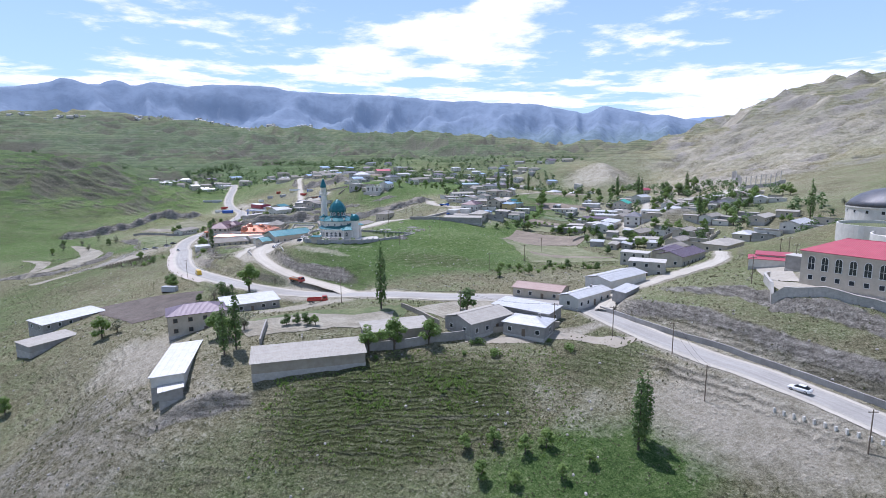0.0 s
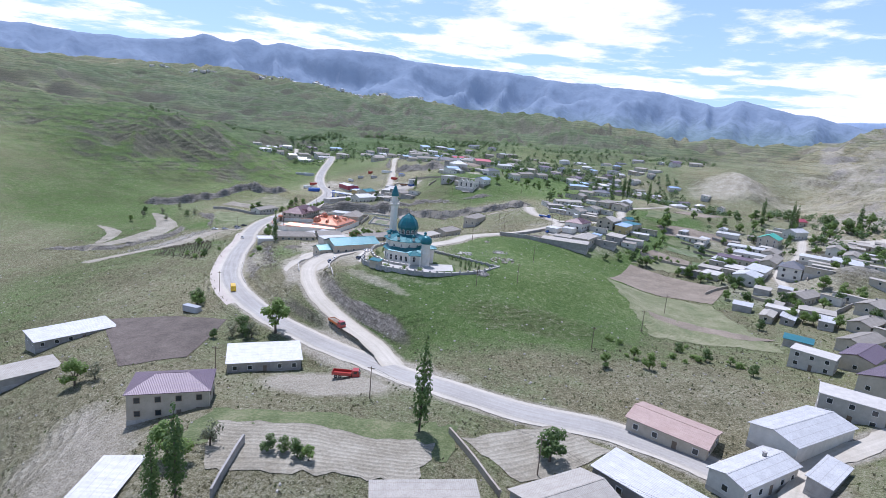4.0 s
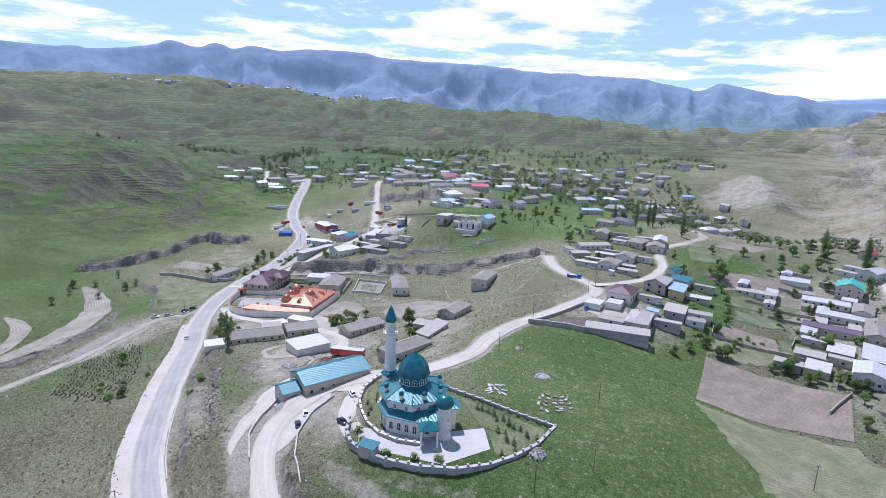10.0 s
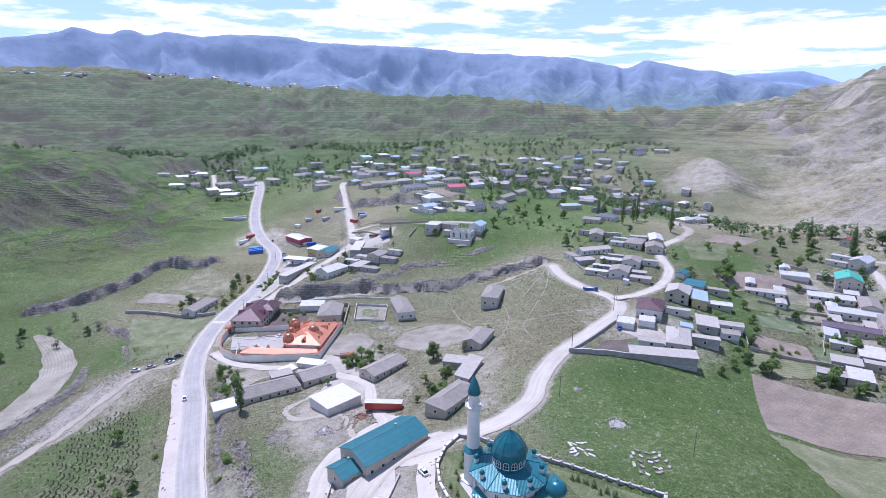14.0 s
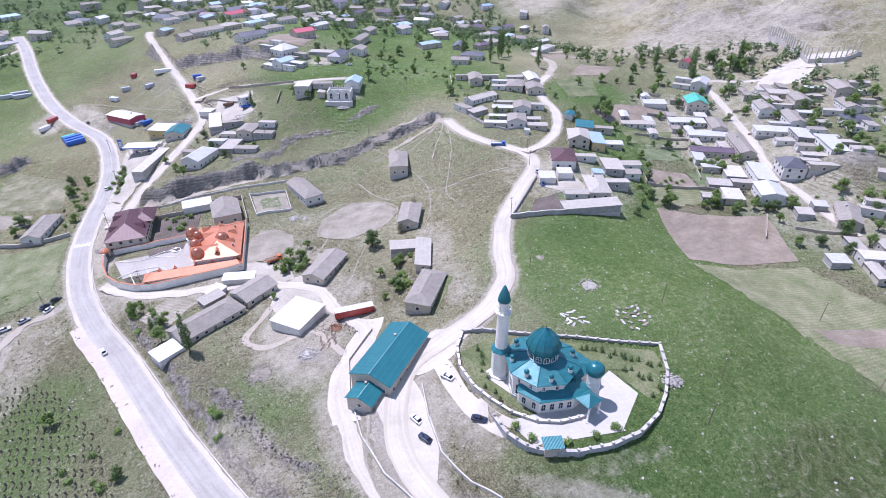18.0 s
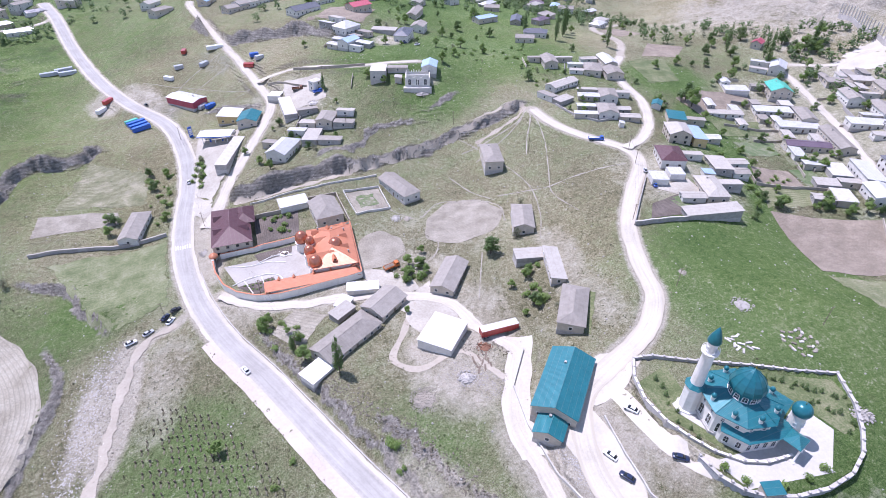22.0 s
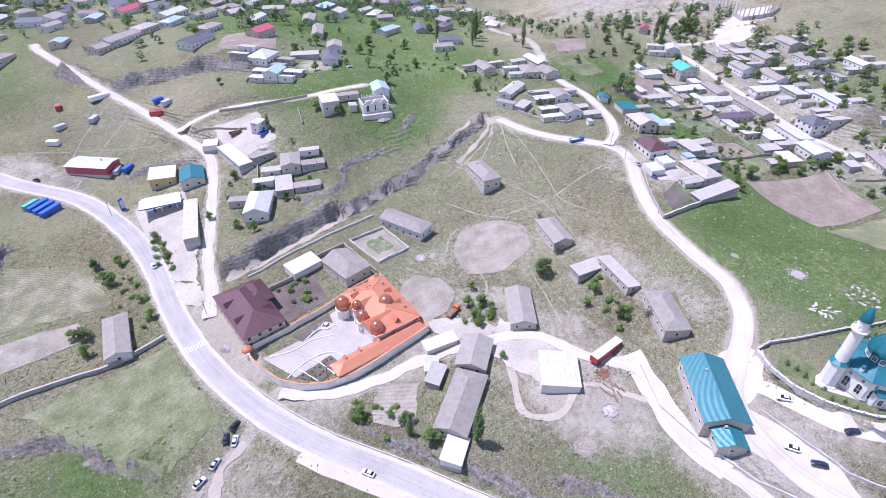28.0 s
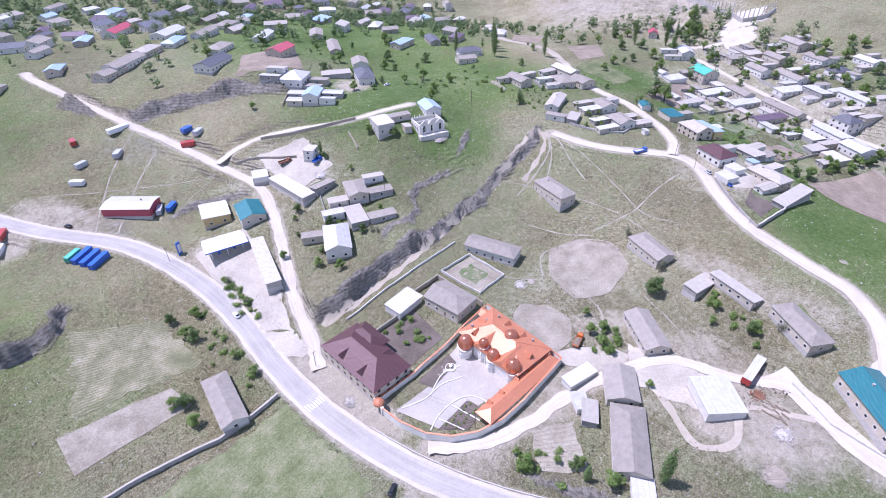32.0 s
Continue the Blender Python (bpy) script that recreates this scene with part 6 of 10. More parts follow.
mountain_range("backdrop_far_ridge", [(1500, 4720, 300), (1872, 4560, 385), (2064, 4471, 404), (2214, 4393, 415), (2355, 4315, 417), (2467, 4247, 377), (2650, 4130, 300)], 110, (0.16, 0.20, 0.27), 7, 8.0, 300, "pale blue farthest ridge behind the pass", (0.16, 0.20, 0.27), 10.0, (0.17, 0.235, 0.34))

# ---- houses of the first slope ----
house(-80, 168, 17, 11, 28, 6.4, "hip", PLUM, BEIGE_WALL, 2.2, "brown")
house(-68.6, 132, 24.5, 7.2, -75, 2.7, "shed", TIN, WHITE_WALL, 0.5, windows=False, name="long_shed", door=False, chimney=False)
shed(-64.4, 119.5, 6, 5, -63, 2.6)
house(-34, 129, 27, 9, 16, 2.8, "shed", PALE_SLATE, MUD_WALL, 1.2, name="barn", windows=False, chimney=False)
house(-75, 201, 20, 12, 30, 3.2, "shed", TIN, GREY_WALL, 0.8, name="workshop")
house(-155, 214, 24, 11, 62, 2.8, "shed", TIN, GREY_WALL, 0.6)
shed(-143, 186, 16, 9, 62, 2.4, PALE_SLATE)
shed(108, 176, 11, 6, -30, 2.8, RED_TIN, WHITE_WALL)
house(61, 186, 22, 10, 39, 4.2, "gable", TIN, WHITE_WALL, 1.2, name="warehouse", windows=False)
house(45.5, 168, 18, 7, 41, 3.6, "gable", TIN, WHITE_WALL, 1.0, name="store")
shed(59, 169.5, 12, 4, 50, 2.6, TIN)
house(34, 183, 17, 10, -30, 3.2, "gable", FADED_RED, BEIGE_WALL, 1.2)
house(-13.5, 143.5, 18, 7.5, 19, 2.8, "shed", PALE_SLATE, MUD_WALL, 0.9, name="barn", windows=False, chimney=False)
house(10, 150, 16, 11, 40, 3.8, "gable", PALE_SLATE, GREY_WALL, 1.6)
house(25, 158, 19, 8, -38, 3.4, "shed", TIN, GREY_WALL, 0.7, name="workshop")
house(24, 146, 12, 9, -30, 3.4, "hip", TIN, GREY_WALL, 1.4)
house(78, 202, 13, 8, -25, 5.6, "flat", CONCRETE, CONCRETE, 0.2)
house(101, 225, 22, 11, 42, 4.4, "gable", PLUM, BEIGE_WALL, 1.8)
house(138, 262, 22, 12, 42, 3.8, "hip", PALE_SLATE, BEIGE_WALL, 1.8)
house(89, 245, 12, 7, -34, 5.6, "flat", CONCRETE, CONCRETE, 0.2)
house(107, 252, 19, 9, 49, 4.4, "gable", PLUM, BEIGE_WALL, 1.5)
house(119, 277, 20, 8.5, 42, 3.6, "gable", SLATE)
shed(96.5, 273, 9, 6, -25, 2.6, TEAL)
# ---- round the mosque ----
house(-93, 318, 24.5, 13, 47, 4.4, "gable", TEAL, BEIGE_WALL, 2.6, name="long_hall")
house(-103.2, 307, 7.5, 8.0, 47, 3.2, "gable", TEAL, BEIGE_WALL, 1.8, name="annex")
house(-118, 357, 15, 12.6, 47, 4.0, "flat", TIN, WHITE_WALL, 0.2, name="hall", windows=False)
house(-150, 370, 25, 10.5, 33, 2.9, "half_hip", SLATE, BEIGE_WALL, 2.2)
house(-133, 383, 14.5, 10.5, 37, 3.1, "gable", SLATE, BEIGE_WALL, 2.0)
shed(-162.5, 358.4, 9.4, 6.5, 34, 2.7, TIN, WHITE_WALL)
shed(-149, 385, 9, 5, 33, 2.4, PALE_SLATE)
shed(-138.5, 396, 12.5, 4.5, -12, 2.5, TIN, WHITE_WALL)
house(-143.5, 455, 17, 12.5, -84, 4.6, "half_hip", SLATE, BEIGE_WALL, 2.6)
shed(-147.5, 389.5, 7, 4.6, 52, 2.4, TIN, WHITE_WALL)
shed(-157.5, 468, 13.5, 8, 6, 3.2, TIN, WHITE_WALL)
house(-104, 466, 24, 9.5, -72, 4.2, "half_hip", SLATE, WHITE_WALL, 2.0)
house(-51, 470, 21, 9.5, 76, 5.2, "hip", SLATE, BEIGE_WALL, 2.2)
house(-61, 411, 19, 9, 68, 4.2, "half_hip", SLATE, BEIGE_WALL, 1.9)
house(-104, 389, 20, 9.5, 52, 3.0, "gable", SLATE, BEIGE_WALL, 1.9)
shed(-70, 384.5, 13.5, 6, -12, 2.7, PALE_SLATE)
house(-66, 373, 20, 5.5, 72, 2.8, "shed", PALE_SLATE, BEIGE_WALL, 0.8)
house(-72.5, 347.5, 20.5, 9, 55, 3.8, "hip", SLATE, BEIGE_WALL, 2.0)
house(-231.5, 480, 24, 8.5, 80, 3.2, "half_hip", SLATE, WHITE_WALL, 1.8)
house(-209.5, 616, 24, 12, -45, 4.4, "gable", TIN, RED_TIN, 1.0, name="hangar", windows=False)
big_house = house(-187, 456.3, 30.5, 16.5, 90, 5.6, "hip", MAROON, BEIGE_WALL, 4.4, "brown", name="house", what="two-storey beige house with a large maroon hipped roof", storeys=2)
for u, v, t in ((-6, 5.2, 180), (5, 5.2, 180), (-6, -5.2, 0), (5, -5.2, 0)):
    part("dormer", Shape().add([(-1.5, -2.2, 0), (1.5, -2.2, 0), (0, -2.2, 1.9), (-1.5, 2.2, 0), (1.5, 2.2, 0), (0, 2.2, 1.9)], [(0, 1, 2), (3, 5, 4), (0, 2, 5, 3), (2, 1, 4, 5), (0, 3, 4, 1)]), MAROON, big_house, at=(u, v, 6.7), turn=t)
part("side_roof", roof_shape(14, 9, "hip", 3.0, 0.4), MAROON, big_house, at=(6, -6.0, 6.6))
# ---- by the filling station and the north track ----
house(-182.5, 580, 14, 12.5, 72, 4.6, "shed", TIN, YELLOW_WALL, 0.7, name="shop")
house(-171.5, 564, 15, 11.5, 74, 3.8, "gable", TEAL, BEIGE_WALL, 2.0)
house(-184.5, 530, 36, 6.2, 72, 3.0, "flat", CONCRETE, GREY_WALL, 0.2, name="long_shed", windows=False)
house(-156, 514, 20, 11.0, 58, 4.8, "half_hip", TIN, WHITE_WALL, 2.6)
house(-128, 536, 15, 9.5, 66, 3.6, "half_hip", SLATE, BEIGE_WALL, 1.6)
shed(-139, 522, 16, 8.5, 68, 2.8, PALE_SLATE, roof="flat")
shed(-153, 585, 9, 8, 65, 3.0, TIN, WHITE_WALL, roof="flat")
shed(-148, 563, 30, 7.5, 92, 2.8, CONCRETE, roof="flat", name="long_shed")
house(-128, 573, 7, 5.5, 31, 5.6, "flat", CONCRETE, WHITE_WALL, 0.2)
house(-90, 559, 13, 9.5, 72, 5.4, "flat", CONCRETE, CONCRETE, 0.2, what="unfinished two-storey concrete block house")
house(-95, 634, 15, 13.5, 35, 4.6, "hip", TIN, WHITE_WALL, 3.4, "blue")
house(-98, 612, 13, 9, 40, 4.6, "gable", BLUE_TIN, WHITE_WALL, 1.8, "blue")
house(-58, 614, 20, 10, 62, 4.8, "hip", DARK_TIN, WHITE_WALL, 2.4)
shed(-68, 630, 18, 7, -30, 2.8, PALE_SLATE)
house(-37, 646, 14, 10, 60, 4.6, "gable", SLATE, WHITE_WALL, 2.0)
house(-27, 690, 28, 8, 60, 3.8, "gable", SLATE, BEIGE_WALL, 1.8)
house(-10, 738, 20, 10, 57, 3.8, "gable", SLATE, BEIGE_WALL, 1.8)
house(-117, 697, 24, 13, 30, 3.8, "gable", DARK_TIN, WHITE_WALL, 2.6)
house(-129, 836, 26, 12, 40, 4.6, "gable", RED_TIN, WHITE_WALL, 2.4)
house(-76, 681, 17, 12, 24, 4.6, "gable", RED_TIN, BEIGE_WALL, 2.2)
house(-57, 738, 22, 9, 40, 3.8, "gable", TIN, WHITE_WALL, 1.8)
house(-98, 725, 18, 11, 32, 3.8, "hip", SLATE, WHITE_WALL, 2.0)
house(-84, 780, 24, 10, 34, 3.8, "gable", SLATE, WHITE_WALL, 2.0)
house(-104, 800, 26, 14, 34, 3.8, "gable", TIN, WHITE_WALL, 2.2)
house(-134, 763, 18, 11, 34, 3.8, "hip", PALE_SLATE, BEIGE_WALL, 2.0)
house(-54, 804, 19, 13, 30, 3.8, "hip", SLATE, WHITE_WALL, 2.2)
house(-155, 749, 30, 12, 34, 3.8, "gable", SLATE, WHITE_WALL, 2.0)
house(-106, 924, 26, 13, 39, 4.0, "hip", BLUE_TIN, WHITE_WALL, 2.2)
house(-168, 739, 20, 11, 30, 3.6, "gable", SLATE, BEIGE_WALL, 1.8)
for q in ((-188, 682, 12, 3.2, 10, WHITE_PAINT, "white"), (-197, 662, 7, 3, 50, SILVER_PAINT, "grey"), (-215, 668, 6, 2.8, 20, SILVER_PAINT, "grey"), (-222, 655, 7, 2.8, -40, WHITE_PAINT, "white"),
          (-211, 690, 6, 2.8, 80, RED_PAINT, "rust-red"), (-161, 650, 6, 3, 15, BLUE_PAINT, "blue"), (-166, 640, 7, 3, -20, RED_PAINT, "rust-red"), (-158, 642, 6, 3, 30, SILVER_PAINT, "grey")):
    container(q[0], q[1], q[2], q[3], q[4], 2.7, q[5], f"{q[6]} steel storage container on the hillside")
# ---- ridge houses along the lane ----
shed(62, 482, 8, 5.5, 46, 2.8, TEAL, WHITE_WALL, roof="gable", rise=1.2)
shed(62, 464, 13, 10, 59, 3.6, TEAL, BEIGE_WALL)
house(44, 441.5, 16, 11, 64, 5.6, "half_hip", PALE_SLATE, BEIGE_WALL, 2.6, "brown")
house(53.5, 438, 17, 7, 68, 5.0, "shed", BLUE_TIN, YELLOW_WALL, 0.8)
house(22.5, 420, 16, 11.5, 66, 4.4, "hip", MAROON, WHITE_WALL, 2.6, "brown")
shed(7.5, 408, 8.5, 7.5, 68, 2.8, TIN, WHITE_WALL, roof="flat")
shed(17, 408, 7.5, 7, 70, 2.8, TIN, WHITE_WALL, roof="flat")
house(26, 393.5, 19, 9.5, 70, 3.8, "hip", PALE_SLATE, BEIGE_WALL, 2.0)
house(14, 378.5, 26, 6.0, -10, 3.8, "shed", PALE_SLATE, GREY_WALL, 0.8, name="lean_to", windows=False)
house(46, 411, 14, 9, 70, 2.8, "shed", PALE_SLATE, GREY_WALL, 0.5)
shed(34, 405, 5, 5, 70, 2.6, BLUE_TIN, WHITE_WALL)
house(68, 547, 20, 8.5, 76, 4.6, "gable", TIN, BEIGE_WALL, 1.6)
house(51, 538, 16, 11, 62, 3.8, "hip", SLATE, BEIGE_WALL, 2.0)
house(37, 498, 15, 10.5, 66, 3.8, "half_hip", SLATE, WHITE_WALL, 2.0)
house(24, 478, 15, 10.5, 66, 3.8, "half_hip", SLATE, WHITE_WALL, 2.0)
house(18, 520, 22, 8, 21, 3.0, "gable", PALE_SLATE, WHITE_WALL, 1.4)
house(29, 558, 17, 9, 74, 3.8, "gable", SLATE, BEIGE_WALL, 1.8)
house(61, 529, 14, 11, 74, 3.8, "gable", SLATE, BEIGE_WALL, 1.8)
shed(8, 500, 12, 6, 20, 2.6, PALE_SLATE)
house(54, 627, 18, 12, -30, 3.8, "hip", DARK_TIN, WHITE_WALL, 2.2)
house(40, 617, 14, 9, -30, 3.4, "gable", SLATE, BEIGE_WALL, 1.6)
house(160, 696, 17, 11, 30, 4.0, "hip", PALE_SLATE, WHITE_WALL, 2.0)
house(137, 665, 15, 10, 32, 3.6, "hip", TIN, WHITE_WALL, 2.0)
shed(22.6, 461, 3.2, 2.6, 63, 2.4, TIN, WHITE_WALL)
# ---- the lower village ----
house(162, 486, 17, 13, 60, 5.8, "gable", GREEN_TIN, BEIGE_WALL, 3.0)
shed(137, 497, 15, 9, -25, 2.8, TIN, WHITE_WALL)
house(105, 470, 20, 5.5, -26, 2.8, "shed", PALE_SLATE, WHITE_WALL, 0.4)
house(141, 468, 22, 8.0, -26, 3.0, "shed", TIN, WHITE_WALL, 0.5)
house(153, 455, 21, 9, 60, 3.8, "half_hip", SLATE, BEIGE_WALL, 1.8)
house(139, 446, 23, 8, -28, 3.4, "shed", TIN, WHITE_WALL, 0.5)
house(123, 425, 23, 8, -29, 3.4, "gable", PLUM, BEIGE_WALL, 1.2)
house(141, 422, 30, 8.5, 62, 3.8, "gable", SLATE, BEIGE_WALL, 1.7)
house(122, 388, 22, 9.5, 60, 4.4, "shed", TIN, WHITE_WALL, 0.8)
house(111, 371.5, 15, 11.5, 60, 4.6, "gable", TIN, WHITE_WALL, 1.6)
house(137, 385, 13, 11, 62, 6.4, "hip", DARK_TIN, WHITE_WALL, 3.2, "brown")
house(170, 428, 21, 8.5, -29, 3.4, "shed", TIN, WHITE_WALL, 0.5)
house(174, 413, 17, 8.5, 60, 3.4, "shed", TIN, GREY_WALL, 0.5)
house(168, 389, 21, 9, 60, 3.8, "shed", TIN, WHITE_WALL, 0.6)
house(191, 435, 22, 9, 60, 3.8, "gable", SLATE, WHITE_WALL, 1.6)
house(192, 458, 18, 9.5, 60, 4.8, "gable", SLATE, WHITE_WALL, 1.8)
house(217, 455, 17, 10, 60, 4.8, "gable", SLATE, BEIGE_WALL, 1.8)
house(220, 474, 14, 9, -29, 3.0, "shed", PALE_SLATE, BEIGE_WALL, 0.5)
house(248, 453, 20, 12, 60, 4.8, "gable", SLATE, BEIGE_WALL, 2.0)
shed(97, 389.5, 11, 7, -29, 2.8, PALE_SLATE)
shed(95, 378, 13, 9, 60, 2.8, CONCRETE, BEIGE_WALL, roof="flat")
shed(113, 397, 15, 10, 60, 2.8, CONCRETE, GREY_WALL, roof="flat")
house(189, 514, 17, 10, 40, 5.0, "gable", TIN, WHITE_WALL, 2.2)
house(206, 552, 10, 7, 30, 3.6, "gable", RED_TIN, BEIGE_WALL, 2.2)
shed(123, 354, 6, 5, -29, 2.8, TIN)
shed(112, 352, 7, 6, -29, 2.8, PALE_SLATE)
house(126, 342, 19, 9, 45, 3.4, "gable", SLATE, BEIGE_WALL, 1.6)
house(121, 316, 13, 7, -25, 3.2, "shed", PALE_SLATE, BEIGE_WALL, 0.5)
house(106, 313, 12, 6.5, -28, 3.8, "flat", CONCRETE, CONCRETE, 0.2)
shed(92, 318, 7.5, 6, -22, 2.8, TIN)
house(135, 305, 18, 8, 45, 3.4, "gable", SLATE, BEIGE_WALL, 1.6)
house(150, 330, 17, 9, 45, 3.4, "gable", SLATE, BEIGE_WALL, 1.6)
house(176, 352, 17, 8, 40, 3.4, "gable", SLATE, WHITE_WALL, 1.6)
house(199, 300, 24, 10, 40, 3.8, "gable", TIN, WHITE_WALL, 1.8)
house(200, 335, 26, 9, 45, 3.0, "gable", PALE_SLATE, BEIGE_WALL, 1.4)
house(170, 300, 14, 9, 45, 3.2, "hip", TIN, BEIGE_WALL, 1.6)
house(155, 472, 9, 7, 60, 3.0, "flat", CONCRETE, GREY_WALL, 0.2)
house(206, 480, 15, 8, -29, 3.0, "shed", SLATE, BEIGE_WALL, 0.5)
house(228, 430, 18, 9, 60, 3.8, "gable", SLATE, WHITE_WALL, 1.6)
house(212, 412, 14, 9, -29, 3.4, "hip", DARK_TIN, WHITE_WALL, 2.0)
house(236, 400, 17, 9, 60, 3.6, "gable", TIN, WHITE_WALL, 1.6)


# ---- side wings, sheds and yard walls that make closed farmyards of the lower village ----
def free_plot(x, y, L, W, turn, gap=0.6):
    c, s = math.cos(radians(turn)), math.sin(radians(turn))
    spots = [(x + u * L / 2 * c - v * W / 2 * s, y + u * L / 2 * s + v * W / 2 * c) for u in (-1, -0.5, 0, 0.5, 1) for v in (-1, 0, 1)]
    for a, b in spots:
        if any(np.hypot(w.line[:, 0] - a, w.line[:, 1] - b).min() < w.half + 0.8 for w in WAYS):
            return False
        for hx, hy, hl, hw, ht in PLACED:
            if abs(hx - a) + abs(hy - b) > 40:
                continue
            p, q = math.cos(radians(ht)), math.sin(radians(ht))
            u, v = (a - hx) * p + (b - hy) * q, -(a - hx) * q + (b - hy) * p
            if abs(u) < hl / 2 + gap and abs(v) < hw / 2 + gap:
                return False
    return True


def farmyards():
    rnd = random.Random(29)
    for hx, hy, L, W, turn in [p for p in PLACED if p[2] > 11 and ((p[0] > 88 and 295 < p[1] < 530) or (5 < p[0] < 75 and 385 < p[1] < 565) or (-165 < p[0] < -85 and 505 < p[1] < 640))]:
        c, s = math.cos(radians(turn)), math.sin(radians(turn))
        for side in (1, -1):
            for end in (-1, 1):
                n, w = rnd.uniform(8, 13), rnd.uniform(4.5, 6)
                u, v = end * (L / 2 - w / 2), side * (W / 2 + n / 2 + 0.7)
                x, y = hx + u * c - v * s, hy + u * s + v * c
                if rnd.random() < 0.75 and free_plot(x, y, n, w, turn + 90):
                    house(x, y, n, w, turn + 90, rnd.uniform(2.5, 3.2), rnd.choice(("shed", "shed", "gable", "flat")), rnd.choice((SLATE, PALE_SLATE, TIN, PALE_SLATE)), rnd.choice((WHITE_WALL, BEIGE_WALL, GREY_WALL)), rnd.uniform(0.4, 0.9),
                          name="side_wing", door=False, gap=6.5, chimney=False)
            v = side * (W / 2 + 12.5)
            a, b = [(hx + u * c - v * s, hy + u * s + v * c) for u in (-L / 2, L / 2)]
            if rnd.random() < 0.6 and free_plot((a[0] + b[0]) / 2, (a[1] + b[1]) / 2, L, 0.6, turn):
                wall_run("yard_wall", [a, b], 1.8, rnd.choice((GREY_WALL, MUD_WALL, BEIGE_WALL)), "plastered wall closing a village farmyard", 0.3, spacing=L)


farmyards()


# ---- the far village beyond the ridge ----
def far_village():
    rnd = random.Random(11)
    covers = [SLATE, SLATE, PALE_SLATE, TIN, TIN, DARK_TIN, BLUE_TIN, PLUM, SLATE]
    walls = [WHITE_WALL, BEIGE_WALL, WHITE_WALL, MUD_WALL]
    zones = [(-40, 830, 120, 90, 22), (60, 900, 130, 80, 24), (-150, 900, 70, 70, 14), (170, 820, 60, 60, 10), (-215, 830, 40, 60, 8), (-360, 830, 55, 40, 8), (-420, 930, 60, 50, 10), (70, 700, 40, 40, 5),
             (-20, 1020, 180, 60, 18), (-250, 960, 60, 60, 8), (140, 1010, 90, 50, 9)]
    done = [(p[0], p[1]) for p in PLACED]
    for cx, cy, rx, ry, n in zones:
        made = tries = 0
        while made < n and tries < 300:
            tries += 1
            x, y = cx + rnd.uniform(-rx, rx), cy + rnd.uniform(-ry, ry)
            if any(math.hypot(x - a, y - b) < 21 for a, b in done) or any(np.hypot(w.line[:, 0] - x, w.line[:, 1] - y).min() < 11 for w in WAYS):
                continue
            done.append((x, y))
            made += 1
            L = rnd.uniform(12, 21)
            house(x, y, L, rnd.uniform(7.5, 11), rnd.choice((32, 58, -30, 40, 20)) + rnd.uniform(-8, 8), rnd.choice((3.2, 3.6, 4.2, 5.8)), rnd.choice(("gable", "gable", "hip", "shed", "half_hip")), rnd.choice(covers), rnd.choice(walls),
                  rnd.uniform(1.3, 2.4), gap=8.0, chimney=False)


far_village()


# ---- a hamlet on the far hill under the mountains ----
far_rnd = random.Random(41)
for i in range(14):
    t = i / 13
    house(-1640 + 190 * t + far_rnd.uniform(-25, 25), 2120 + 120 * t + far_rnd.uniform(-40, 20), far_rnd.uniform(16, 26), far_rnd.uniform(10, 14), far_rnd.uniform(-40, 40), far_rnd.uniform(4, 6), "gable", far_rnd.choice((TIN, SLATE, PALE_SLATE)),
          WHITE_WALL, 2.4, windows=False, door=False, chimney=False)


# ---- the mosque ----
def ring_at(cx, cy, r, n, start):
    return [(cx + r * math.cos(radians(start + 360 * i / n)), cy + r * math.sin(radians(start + 360 * i / n))) for i in range(n)]


def onion(r, h, neck=0.9):
    """Dome profile that swells above its foot and runs out to a tip."""
    out = []
    for i in range(15):
        t = i / 14
        q = neck * r + (r - neck * r) * math.sin(min(1, t / 0.28) * math.pi / 2) if t < 0.28 else r * math.cos((t - 0.28) / 0.72 * math.pi / 2) ** 0.82
        out.append((max(q, 0.05), h * (t if t < 0.28 else 0.28 + 0.72 * math.sin((t - 0.28) / 0.72 * math.pi / 2) ** 1.08)))
    return out


def finial(parent, x, y, z, s=1.0):
    f = Shape().turned([(0.10 * s, 0), (0.05 * s, 0.3 * s), (0.22 * s, 0.55 * s), (0.05 * s, 0.8 * s), (0.14 * s, 1.0 * s), (0.03 * s, 1.25 * s), (0.02, 1.7 * s)], 10)
    part("finial", f, GOLD, parent, at=(x, y, z), smooth=True)


